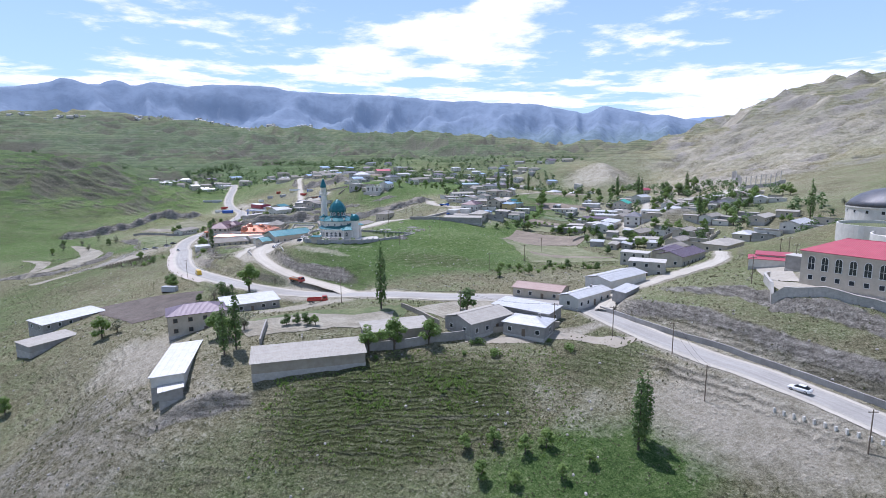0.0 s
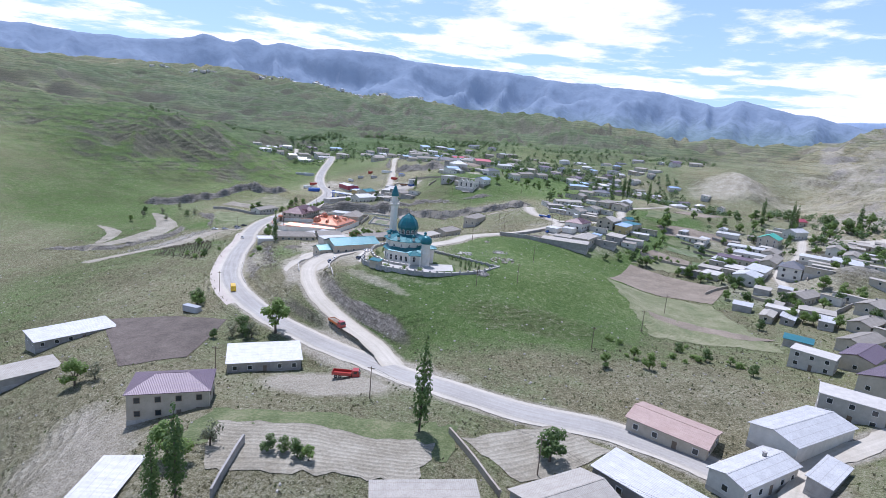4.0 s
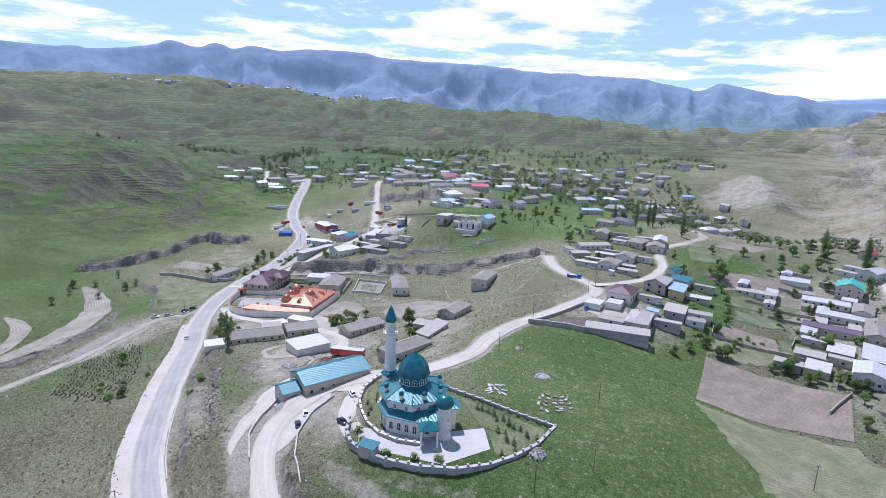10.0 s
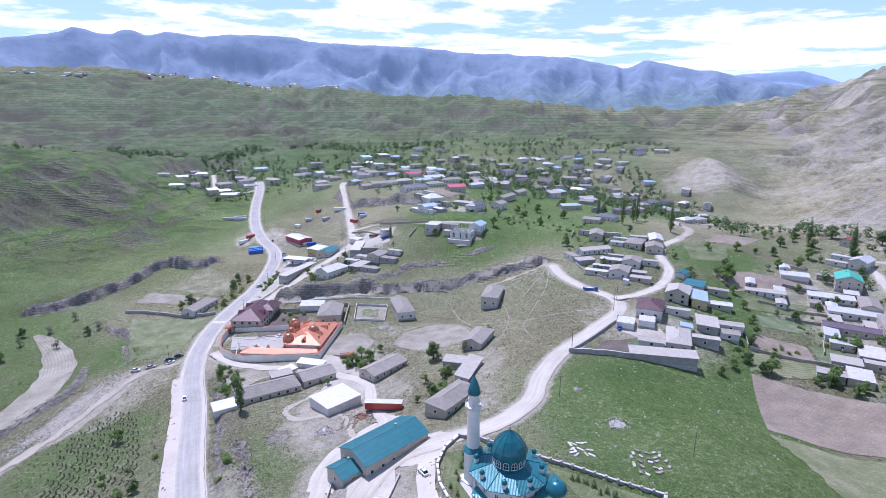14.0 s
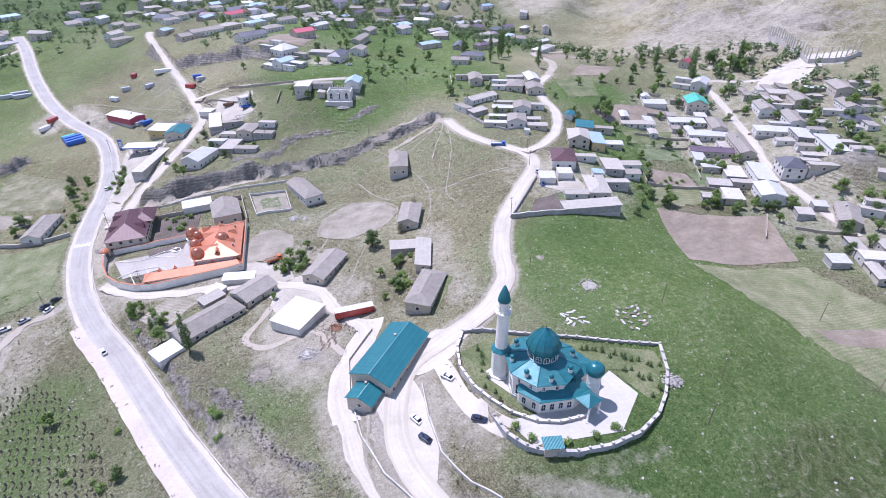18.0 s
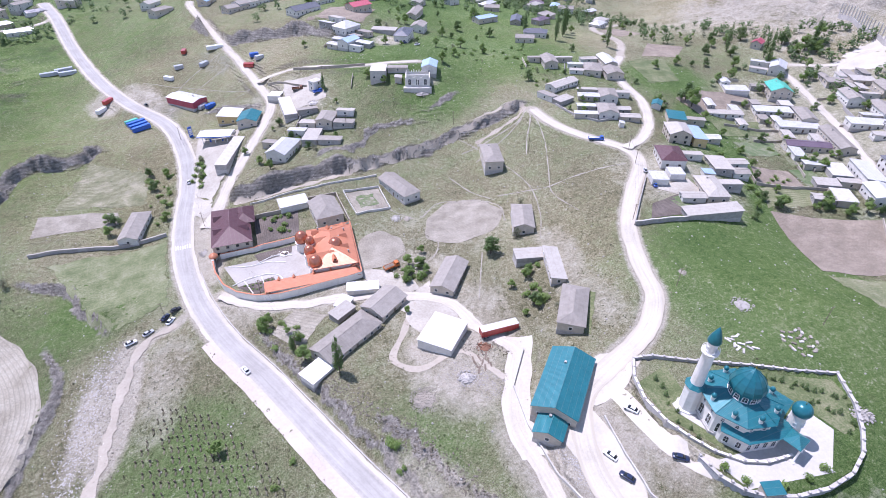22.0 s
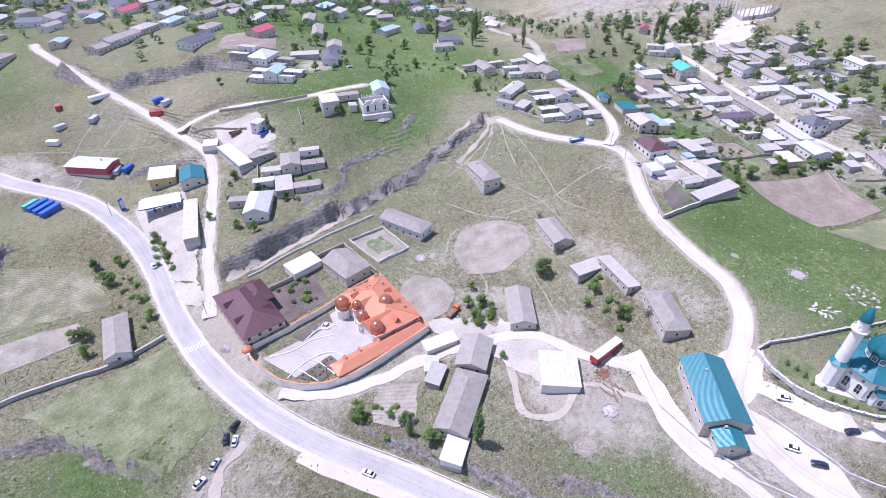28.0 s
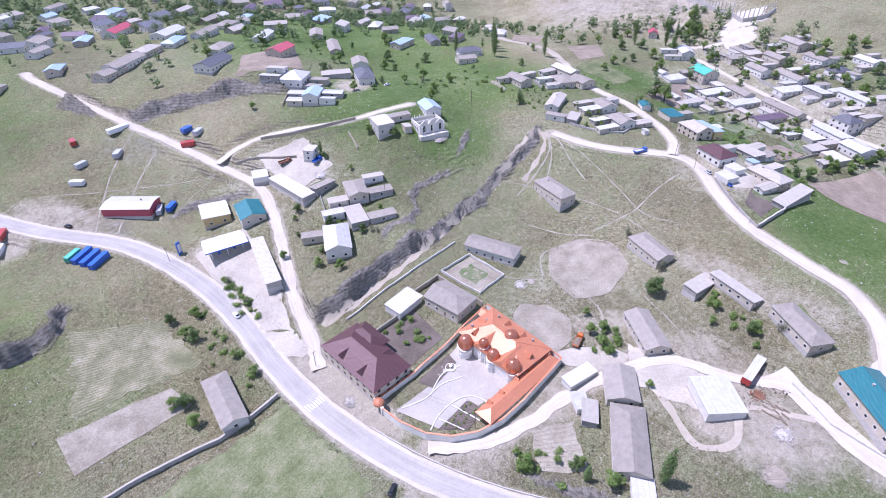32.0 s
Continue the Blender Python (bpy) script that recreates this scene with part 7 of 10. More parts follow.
def arched_window(w, h, frame_mat, depth=0.12):
    """A round-headed window: raised surround, pane and glazing bars."""
    n = 8
    outer = [(-w / 2 - 0.14, 0)] + [(-(w / 2 + 0.14) * math.cos(math.pi * i / n), h - w / 2 + (w / 2 + 0.14) * math.sin(math.pi * i / n)) for i in range(n + 1)] + [(w / 2 + 0.14, 0)]
    inner = [(-w / 2, 0.0)] + [(-w / 2 * math.cos(math.pi * i / n), h - w / 2 + w / 2 * math.sin(math.pi * i / n)) for i in range(n + 1)] + [(w / 2, 0.0)]
    s = Shape()
    k = len(outer)
    v = [(x, -depth, z) for x, z in outer] + [(x, -depth, z) for x, z in inner] + [(x, 0.02, z) for x, z in outer] + [(x, 0.02, z) for x, z in inner]
    f = []
    for i in range(k - 1):
        f += [(i, i + 1, k + i + 1, k + i), (2 * k + i, 2 * k + i + 1, i + 1, i), (k + i, k + i + 1, 3 * k + i + 1, 3 * k + i)]
    s.add(v, f)
    s.box(-w / 2 - 0.2, -depth - 0.08, -0.12, w / 2 + 0.2, 0.02, 0)
    s.box(-0.04, -0.08, 0, 0.04, 0.0, h - 0.1).box(-w / 2, -0.08, h * 0.45, w / 2, 0.0, h * 0.45 + 0.07)
    pane = Shape().add([(x, -0.03, z) for x, z in inner] + [(x, 0.01, z) for x, z in inner], [tuple(range(k))] + [(i, i + k, i + 1 + k, i + 1) for i in range(k - 1)])
    me = pane.mesh("pane", PANE)
    return s.mesh("window", frame_mat), me


ARCH_DRUM = arched_window(1.25, 1.75, WHITE_TRIM)
ARCH_BIG, ARCH_SMALL, ARCH_TALL = arched_window(1.1, 2.2, WHITE_TRIM), arched_window(0.75, 1.2, WHITE_TRIM), arched_window(1.5, 3.6, WHITE_TRIM)


def arch_on(parent, pair, x, y, z, turn):
    w = part("window", pair[0], None, parent, at=(x, y, z), turn=turn)
    part("pane", pair[1], None, w)


def windows_on_wall(parent, pair, a, b, z, n):
    """n windows evenly along the wall from a to b; the outside lies to the right of the way."""
    d = Vector((b[0] - a[0], b[1] - a[1]))
    turn = math.degrees(math.atan2(d.y, d.x))
    for i in range(n):
        t = (i + 0.5) / n
        p = Vector(a) + d * t
        o = Vector((d.y, -d.x)).normalized() * 0.02
        arch_on(parent, pair, p.x + o.x, p.y + o.y, z, turn)


def build_mosque():
    cx, cy, g = -57.2, 290.2, TERRACE_Z
    root = thing("mosque", cx, cy, g, 0, "cream stone mosque with teal metal roofs, domes and a minaret", "mosque")
    start = 78 - 22.5
    hall = ring_at(0, 0, 9.3, 8, start)
    part("hall_wall", Shape().prism(hall, -0.5, 9.0), MARBLE, root)
    part("cornice", Shape().prism(ring_at(0, 0, 9.6, 8, start), 8.55, 9.0), WHITE_TRIM, root)
    part("base_course", Shape().prism(ring_at(0, 0, 9.55, 8, start), -0.5, 0.9), STONE_WALL, root)
    for i in range(8):
        a, b = hall[i], hall[(i + 1) % 8]
        windows_on_wall(root, ARCH_SMALL, a, b, 6.4, 2)
        if i in (1, 2, 3, 7):
            windows_on_wall(root, ARCH_TALL, a, b, 1.8, 2)
    # main roof: low eight-sided pyramid, cut off by the drum
    e, d = ring_at(0, 0, 10.4, 8, start), ring_at(0, 0, 3.9, 8, start)
    v = [(x, y, 9.02) for x, y in e] + [(x, y, 11.2) for x, y in d] + [(x, y, 8.85) for x, y in e]
    f = [(i, (i + 1) % 8, 8 + (i + 1) % 8, 8 + i) for i in range(8)] + [(16 + i, 16 + (i + 1) % 8, (i + 1) % 8, i) for i in range(8)] + [tuple(range(23, 15, -1))]
    part("main_roof", Shape().add(v, f), TEAL, root)
    for i in range(8):
        x, y = ring_at(0, 0, 10.3, 8, start)[i]
        u, w = ring_at(0, 0, 3.9, 8, start)[i]
        part("hip_rib", Shape().bar((x, y, 9.1), (u, w, 11.25), 0.10, 6), DOME_TEAL, root)
    drum = part("drum", Shape().turned([(4.35, 10.4), (4.35, 11.2), (4.05, 11.3), (4.05, 13.3)], 12), DOME_TEAL, root, "teal drum ringed by white arched windows")
    for i in range(12):
        a = 30 * i + 15
        arch_on(drum, ARCH_DRUM, 3.95 * math.cos(radians(a)), 3.95 * math.sin(radians(a)), 11.4, a + 90)
    profile = [(4.05, 13.2), (4.5, 13.5), (4.6, 14.2), (4.4, 15.2), (3.75, 16.6), (2.6, 18.1), (1.2, 19.3), (0.08, 20.1)]
    dome = part("dome", Shape().turned(profile, 12), DOME_TEAL, root)
    for i in range(12):
        pts = [((r + 0.02) * math.cos(6.2832 * i / 12), (r + 0.02) * math.sin(6.2832 * i / 12), z) for r, z in profile]
        s = Shape()
        for p, q in zip(pts, pts[1:]):
            s.bar(p, q, 0.08, 4)
        part("dome_rib", s, DOME_TEAL, dome)
    finial(dome, 0, 0, 20.0, 1.0)
    # corner turrets
    turret = Shape().turned([(0.55, 0), (0.55, 1.0), (0.7, 1.05), (0.7, 1.25), (0.5, 1.3)], 10).mesh("turret", MARBLE)
    cap = Shape().turned([(r, z) for r, z in onion(0.72, 1.15)], 12).mesh("turret_cap", DOME_TEAL, True)
    for i in range(8):
        a = radians(78 + 45 * i)
        t = part("turret", turret, None, root, at=(8.3 * math.cos(a), 8.3 * math.sin(a), 9.4))
        c = part("turret_cap", cap, None, t, at=(0, 0, 1.25))
    # lower tier on the court side
    low = [(-8.6, -4.6), (-5.2, -9.6), (4.0, -11.2), (8.4, -9.4), (6.8, -4.0), (-2.8, -1.0), (-8.0, -2.0)]
    part("lower_wall", Shape().prism(low, -0.5, 5.0), MARBLE, root)
    for a, b, n in ((low[0], low[1], 2), (low[1], low[2], 4), (low[2], low[3], 1)):
        windows_on_wall(root, ARCH_BIG, a, b, 1.1, n)
    eave = [(-9.5, -4.8), (-5.6, -10.5), (4.2, -12.1), (9.4, -10.0)]
    top = [(-8.0, -3.0), (-3.8, -7.4), (3.4, -8.6), (7.4, -6.6)]
    v = [(x, y, 5.02) for x, y in eave] + [(x, y, 6.7) for x, y in top] + [(x, y, 4.86) for x, y in eave] + [(x, y, 4.86) for x, y in top]
    part("lower_roof", Shape().add(v, [(i, i + 1, 5 + i, 4 + i) for i in range(3)] + [(8 + i, 9 + i, i + 1, i) for i in range(3)] + [(12 + i, 13 + i, 9 + i, 8 + i) for i in range(3)] + [(0, 4, 12, 8), (3, 11, 15, 7)]), TEAL, root)
    # porch with two columns
    part("porch_roof", Shape().add([(5.2, -16.2, 5.0), (10.2, -14.6, 5.0), (8.8, -10.2, 5.0), (3.8, -11.8, 5.0), (7.0, -13.2, 6.9), (5.2, -16.2, 4.8), (10.2, -14.6, 4.8), (8.8, -10.2, 4.8), (3.8, -11.8, 4.8)],
                                   [(0, 1, 4), (1, 2, 4), (2, 3, 4), (3, 0, 4), (5, 6, 1, 0), (6, 7, 2, 1), (7, 8, 3, 2), (8, 5, 0, 3), (8, 7, 6, 5)]), TEAL, root)
    for x, y in ((5.6, -15.8), (9.7, -14.4)):
        part("column", Shape().turned([(0.42, -0.3), (0.42, 0.2), (0.28, 0.3), (0.26, 4.4), (0.42, 4.6), (0.42, 4.85)], 12, x, y), MARBLE, root, smooth=True)
    part("step", Shape().box(4.6, -16.6, -0.3, 10.6, -11.8, 0.18, bevel=0.04), CONCRETE, root)
    # stair tower with its own dome
    tx, ty = 10.6, -9.2
    tower = part("stair_tower", Shape().turned([(2.1, -0.5), (2.1, 0.6), (1.85, 0.7), (1.85, 8.9), (2.05, 9.0), (2.05, 9.4), (1.8, 9.45)], 20, tx, ty), MARBLE, root)
    for a in (-150, -90, -40, 20):
        for z in (2.2, 5.6):
            w = part("window", ARCH_SMALL[0], None, tower, at=(tx + 1.86 * math.cos(radians(a)), ty + 1.86 * math.sin(radians(a)), z), turn=a + 90)
    td = part("tower_dome", Shape().turned([(r, 9.4 + z) for r, z in onion(2.45, 3.3)], 24, tx, ty), DOME_TEAL, root, smooth=True)
    finial(td, tx, ty, 12.6, 0.7)
    # link between tower and hall, with a teal roof
    part("link_wall", Shape().prism([(6.4, -7.4), (13.2, -4.4), (11.4, 0.6), (6.0, -0.4)], -0.5, 6.6), MARBLE, root)
    part("link_roof", Shape().add([(5.8, -8.4, 6.62), (14.6, -4.6, 6.62), (12.4, 1.6, 6.62), (5.4, 0.4, 6.62), (8.2, -3.2, 8.3), (5.8, -8.4, 6.45), (14.6, -4.6, 6.45), (12.4, 1.6, 6.45), (5.4, 0.4, 6.45)],
                                  [(0, 1, 4), (1, 2, 4), (2, 3, 4), (3, 0, 4), (5, 6, 1, 0), (6, 7, 2, 1), (7, 8, 3, 2), (8, 5, 0, 3), (8, 7, 6, 5)]), TEAL, root)
    # minaret
    mx, my = -8.9, 7.2
    mb = part("minaret_base", Shape().turned([(3.1, -0.5), (3.1, 0.5), (2.5, 0.7), (2.5, 9.0), (2.75, 9.1), (2.75, 9.5), (1.9, 9.9)], 8, mx, my, start=0.3), MARBLE, root)
    part("base_roof", Shape().turned([(2.95, 9.45), (1.75, 10.6)], 8, mx, my, start=0.3), TEAL, mb)
    shaft = part("minaret_shaft", Shape().turned([(1.75, 9.8), (1.55, 21.4), (1.6, 21.5), (2.25, 22.3), (2.3, 22.6)], 16, mx, my), MARBLE, root)
    rail = Shape()
    for i in range(16):
        a, b = 6.2832 * i / 16, 6.2832 * (i + 1) / 16
        rail.bar((mx + 2.2 * math.cos(a), my + 2.2 * math.sin(a), 22.6), (mx + 2.2 * math.cos(a), my + 2.2 * math.sin(a), 23.5), 0.05, 5)
        rail.bar((mx + 2.2 * math.cos(a), my + 2.2 * math.sin(a), 23.5), (mx + 2.2 * math.cos(b), my + 2.2 * math.sin(b), 23.5), 0.06, 5)
    part("balcony_rail", rail, WHITE_TRIM, shaft)
    lan = part("lantern", Shape().turned([(1.35, 22.6), (1.35, 25.6), (1.6, 25.8), (1.6, 26.0)], 16, mx, my), MARBLE, root)
    for a in range(0, 360, 90):
        part("window", ARCH_SMALL[0], None, lan, at=(mx + 1.36 * math.cos(radians(a)), my + 1.36 * math.sin(radians(a)), 23.4), turn=a + 90)
    part("spire", Shape().turned([(1.7, 26.0), (1.75, 26.4), (1.35, 28.0), (0.6, 30.0), (0.06, 31.0)], 16, mx, my), DOME_TEAL, root, smooth=True)
    # white surround at the foot
    part("apron", Shape().prism([(-12.2, 9.2), (-12.6, 6.0), (-6.2, -7.0), (-3.0, -8.4), (-2.0, -6.0), (-8.0, 6.0), (-8.4, 10.4)], 0.02, 0.12), PAVING, root)


build_mosque()
WALL_BLUE = plain("rough_stone_wall", (0.27, 0.27, 0.275), (0.42, 0.42, 0.42), 0.9, 1.5, 4.0)
wall_run("terrace_wall", TERRACE[:11], 1.2, WALL_BLUE, "tall curved stone retaining wall with battlement posts", 0.6, STONE_WALL, level=TERRACE_Z + 1.1, posts=0.75, post_mat=STONE_WALL, cat="wall", spacing=3.2)
wall_run("garden_wall", TERRACE[10:16], 1.5, WALL_BLUE, "stone garden wall with pale coping and posts", 0.45, STONE_WALL, level=TERRACE_Z + 1.1, posts=0.5, post_mat=STONE_WALL, spacing=3.2)
wall_run("road_wall", [(-70, 317), (-74, 311), (-76, 303), (-75, 295), (-72.5, 289), (-69, 283), (-64, 278.3), (-58.5, 276), (-51, 275.6)], 1.5, STONE_WALL, "curved stone wall along the road with square posts", 0.45, MARBLE, level=TERRACE_Z + 0.9, posts=0.5, post_mat=STONE_WALL, spacing=3.0)
patch("court_paving", [(-71, 281), (-68, 272), (-44, 268.5), (-46, 280)], PAVING, "pale paved mosque forecourt", "paving", 0.06)
patch("court_paving", [(-50, 282), (-45, 268.5), (-33.5, 278), (-36, 288)], PAVING, "pale paved mosque forecourt", "paving", 0.09)
patch("lawn", [(-74, 309), (-74, 296), (-66, 283), (-62, 312)], GRASS_PLOT, "green lawn with young trees beside the mosque", "lawn", 0.07)
patch("lawn", [(-45, 304), (-37, 289), (-20, 282), (-19, 291)], GRASS_PLOT, "green lawn with young trees beside the mosque", "lawn", 0.07)
patch("lawn", [(-35, 287), (-32, 276), (-28, 276), (-22, 284)], GRASS_PLOT, "green lawn with young trees beside the mosque", "lawn", 0.08)
gate = thing("gatehouse", -64.4, 269.5, TERRACE_Z, -14, "small gatehouse with a teal metal roof", "gatehouse")
part("wall", Shape().box(-2.2, -1.4, -2.5, 2.2, 1.4, 2.4), BEIGE_WALL, gate)
part("roof", roof_shape(4.4, 2.8, "shed", 0.4, 0.35), TEAL, gate, at=(0, 0, 2.55))
for i in range(30):
    t = i / 30
    if i < 14:
        p = (-22 - 20 * t * 2 + random.uniform(-1, 1), 285 + 17 * t * 2 + random.uniform(-1.5, 0.5))
    elif i < 22:
        p = (-30 + random.uniform(-4, 4), 281 + random.uniform(-6, 6))
    else:
        p = (-71 + random.uniform(-2, 3), 288 + (i - 22) * 2.9)
    plant("conifer", p[0], p[1], random.uniform(0.7, 1.15), TERRACE_Z)
for x, y in ((-68, 274), (-60, 270), (-52, 269), (-46, 270), (-70, 279)):
    plant("shrub", x, y, 0.9, TERRACE_Z)


# ---- the copper-roofed residence ----
def build_residence():
    cx, cy, g = -147.0, 424.0, -1.7
    root = thing("residence", cx, cy, g, 0, "ornate cream residence with orange copper roofs and onion domes", "house")
    part("main_wall", Shape().prism([(-8, -13), (9, -14), (11, 14), (-7, 15)], -0.8, 5.6), MARBLE, root)
    v = [(-9, -14, 5.6), (9.8, -15, 5.6), (11.8, 15, 5.6), (-8, 16, 5.6), (0.6, -5, 9.0), (1.6, 7, 9.0)]
    part("main_roof", Shape().add(v + [(x, y, 5.42) for x, y, _ in v[:4]], [(0, 1, 4), (1, 2, 5, 4), (2, 3, 5), (3, 0, 4, 5), (6, 7, 1, 0), (7, 8, 2, 1), (8, 9, 3, 2), (9, 6, 0, 3), (9, 8, 7, 6)]), COPPER, root)
    # cross gables
    for y, w, x1 in ((-7, 4.0, -10.5), (4, 3.4, -9.5)):
        part("cross_wall", Shape().box(x1 + 0.6, y - w + 0.4, -0.8, -4, y + w - 0.4, 5.8), MARBLE, root)
        part("cross_roof", Shape().add([(x1, y - w, 5.7), (x1, y + w, 5.7), (x1, y, 8.6), (1, y - w, 5.7), (1, y + w, 5.7), (1, y, 8.6)], [(0, 1, 2), (0, 2, 5, 3), (2, 1, 4, 5), (3, 5, 4), (0, 3, 4, 1)]), COPPER, root)
    dome_spots = ((-10.6, 9.5, 2.9, 8.0), (-7.6, 3.2, 1.9, 9.4), (-8.6, -2.2, 2.4, 8.2), (-7.4, -10.4, 2.8, 8.2), (2.5, -1.5, 3.2, 8.6))
    for x, y, r, top in dome_spots:
        low = top - r * 1.15
        t = part("tower", Shape().turned([(r * 0.95, -0.8), (r * 0.95, low - 0.5), (r * 1.08, low - 0.4), (r * 1.08, low - 0.1), (r * 0.85, low)], 16, x, y), MARBLE, root)
        part("dome", Shape().turned([(q, low + z) for q, z in onion(r, r * 1.75)], 20, x, y), DOME_COPPER, t, "polished copper onion dome", smooth=True)
        finial(t, x, y, low + r * 1.7, 0.5)
        for a in (180, 225, 270):
            for z in (1.0, 3.8):
                if low > z + 1.5:
                    part("window", ARCH_SMALL[0], None, t, at=(x + r * 0.95 * math.cos(radians(a)), y + r * 0.95 * math.sin(radians(a)), z), turn=a + 90)
    for y in (-4.5, 1.0, 6.0, 12.0):
        arch_on(root, ARCH_BIG, -8.02 + (y + 13) / 28, y, 1.0, -90)
    for y in (-10, -5, 0, 5, 10):
        arch_on(root, ARCH_BIG, 9.1 + (y + 14) / 14, y, 1.0, 90)
    for a, b in ((0, 4), (1, 4), (2, 5), (3, 5), (4, 5)):
        part("ridge_cap", Shape().bar(v[a], v[b], 0.13, 6), COPPER, root)
    for x, y, t in ((6.0, -4, 90), (6.8, 4, 90), (0.5, -11, 0), (1.5, 12, 180), (-4.5, 10, -90)):
        gd = part("dormer", Shape().add([(-1.1, -1.6, 0), (1.1, -1.6, 0), (0, -1.6, 1.7), (-1.1, 1.6, 0), (1.1, 1.6, 0), (0, 1.6, 1.7)], [(0, 1, 2), (3, 5, 4), (0, 2, 5, 3), (2, 1, 4, 5), (0, 3, 4, 1)]), COPPER, root, at=(x, y, 6.7), turn=t)
        part("pane", Shape().box(-0.4, -1.66, 0.25, 0.4, -1.6, 1.0), PANE, gd)
    for x, y in ((5, 4), (7, -8), (3, 11), (-3, 13), (8, 9), (-6, -12)):
        part("chimney", CHIMNEY_MESH, None, root, at=(x, y, 6.6))
    # low wing along the road wall
    wing = thing("residence_wing", -158, 408.2, -1.9, -1, "low orange-roofed wing along the boundary wall", "outbuilding")
    part("wall", Shape().box(-16, -2.8, -0.8, 20, 2.8, 2.9), MARBLE, wing)
    v = [(-18, -3.4, 2.9), (20.6, -3.4, 2.9), (20.6, 3.6, 2.9), (-18, 3.6, 2.9), (-14, 0, 4.6), (19, 0, 4.6)]
    part("roof", Shape().add(v + [(x, y, 2.74) for x, y, _ in v[:4]], [(0, 1, 5, 4), (1, 2, 5), (2, 3, 4, 5), (3, 0, 4), (6, 7, 1, 0), (7, 8, 2, 1), (8, 9, 3, 2), (9, 6, 0, 3), (9, 8, 7, 6)]), COPPER, wing)
    for x in (-12, -6, 2, 9):
        part("dormer", Shape().add([(x - 0.8, 1.2, 3.6), (x + 0.8, 1.2, 3.6), (x, 1.2, 4.9), (x - 0.8, 3.2, 3.2), (x + 0.8, 3.2, 3.2), (x, 3.2, 4.9)], [(0, 2, 1), (3, 4, 5), (0, 3, 5, 2), (1, 2, 5, 4), (0, 1, 4, 3)]), COPPER, wing)
    for x in range(-14, 19, 4):
        arch_on(wing, ARCH_SMALL, x, 2.82, 0.9, 180)
    side = thing("residence_wing", -138.6, 424, -1.6, 89, "low orange-roofed wing along the boundary wall", "outbuilding")
    part("wall", Shape().box(-15, -2.0, -0.8, 18, 2.0, 3.2), MARBLE, side)
    part("roof", roof_shape(33, 4, "gable", 1.6, 0.4), COPPER, side, at=(1.5, 0, 3.3))
    wall_run("boundary_wall", [(-137, 404.8), (-160, 403.6), (-171, 404.2), (-180, 407), (-187, 412), (-192, 419), (-195, 428), (-196, 437)], 3.4, MARBLE, "cream boundary wall with orange metal coping", 0.4, COPPER, spacing=3.5)
    wall_run("boundary_wall", [(-137, 404.8), (-134.5, 443)], 3.4, MARBLE, "cream boundary wall with orange metal coping", 0.4, COPPER, spacing=3.5)
    wall_run("boundary_wall", [(-193, 440.5), (-178, 439.6), (-160, 440.5), (-135, 443.5)], 2.6, MARBLE, "cream boundary wall with orange metal coping", 0.4, COPPER, spacing=3.5)
    gt = thing("gate", -195.5, 438.6, ground(-195.5, 438.6), 80, "orange domed gateway in the boundary wall", "gate")
    for u in (-2.2, 2.2):
        part("gate_post", Shape().box(u - 0.5, -0.5, -0.5, u + 0.5, 0.5, 3.4), MARBLE, gt)
    part("arch_roof", Shape().turned([(2.0, 0), (1.9, 0.6), (1.3, 1.3), (0.3, 1.7), (0.05, 1.9)], 16, 0, 0), COPPER, gt, at=(0, 0, 3.4), smooth=True)
    part("gate_leaf", Shape().box(-1.7, -0.06, 0.1, -0.03, 0.06, 3.0).box(0.03, -0.06, 0.1, 1.7, 0.06, 3.0), TIMBER, gt)
    patch("court_paving", [(-168, 410), (-154, 411), (-157, 438), (-172, 436)], COURT, "pale patterned paving of the residence court", "paving", 0.16)
    patch("court_paving", [(-192, 434), (-186, 417), (-168, 414), (-170, 432)], COURT, "pale gravel drive of the residence court", "paving", 0.12)
    patch("flower_bed", [(-187, 418.5), (-180, 411), (-171, 412.5), (-172, 419)], DARK_SOIL, "dark planted flower bed with pale kerbs", "flower bed", 0.2)
    patch("flower_bed", [(-179, 437), (-177, 431), (-163, 433), (-162, 438)], DARK_SOIL, "dark planted flower bed with pale kerbs", "flower bed", 0.2)
    for i in range(16):
        plant("shrub", -184 + (i % 8) * 1.6, 414 + (i // 8) * 3.0 + 0.4 * (i % 3), 0.35)
    kerb_c = thing("garden_kerb", -177, 420, ground(-177, 420), 0, "white curved kerbs round the flower beds", "kerb")
    for k, ring in enumerate(([(-189, 420), (-183, 422), (-176, 422), (-170, 419), (-168, 413)], [(-190, 433), (-182, 430), (-174, 430), (-166, 427)], [(-178, 430.5), (-170, 433), (-163, 431)], [(-184, 421), (-181, 412)], [(-177, 421), (-175, 410.5)])):
        pts = smooth_line(ring, 1.2)
        s = Shape()
        zz = heights(pts)
        for p, q, za, zb in zip(pts, pts[1:], zz, zz[1:]):
            s.bar((p[0] + 177, p[1] - 420, za + 0.2 - ground(-177, 420)), (q[0] + 177, q[1] - 420, zb + 0.2 - ground(-177, 420)), 0.28, 5)
        part("kerb", s, WHITE_WALL, kerb_c)
    ft = thing("fountain", -166, 433, ground(-166, 433), 0, "round pale stone fountain in the court", "fountain")
    part("basin", Shape().turned([(2.0, -0.2), (2.0, 0.5), (1.8, 0.5), (1.75, 0.2), (0.3, 0.2)], 24), MARBLE, ft)
    part("column", Shape().turned([(0.25, 0.2), (0.2, 1.2), (0.7, 1.4), (0.1, 1.5)], 16), MARBLE, ft)


build_residence()


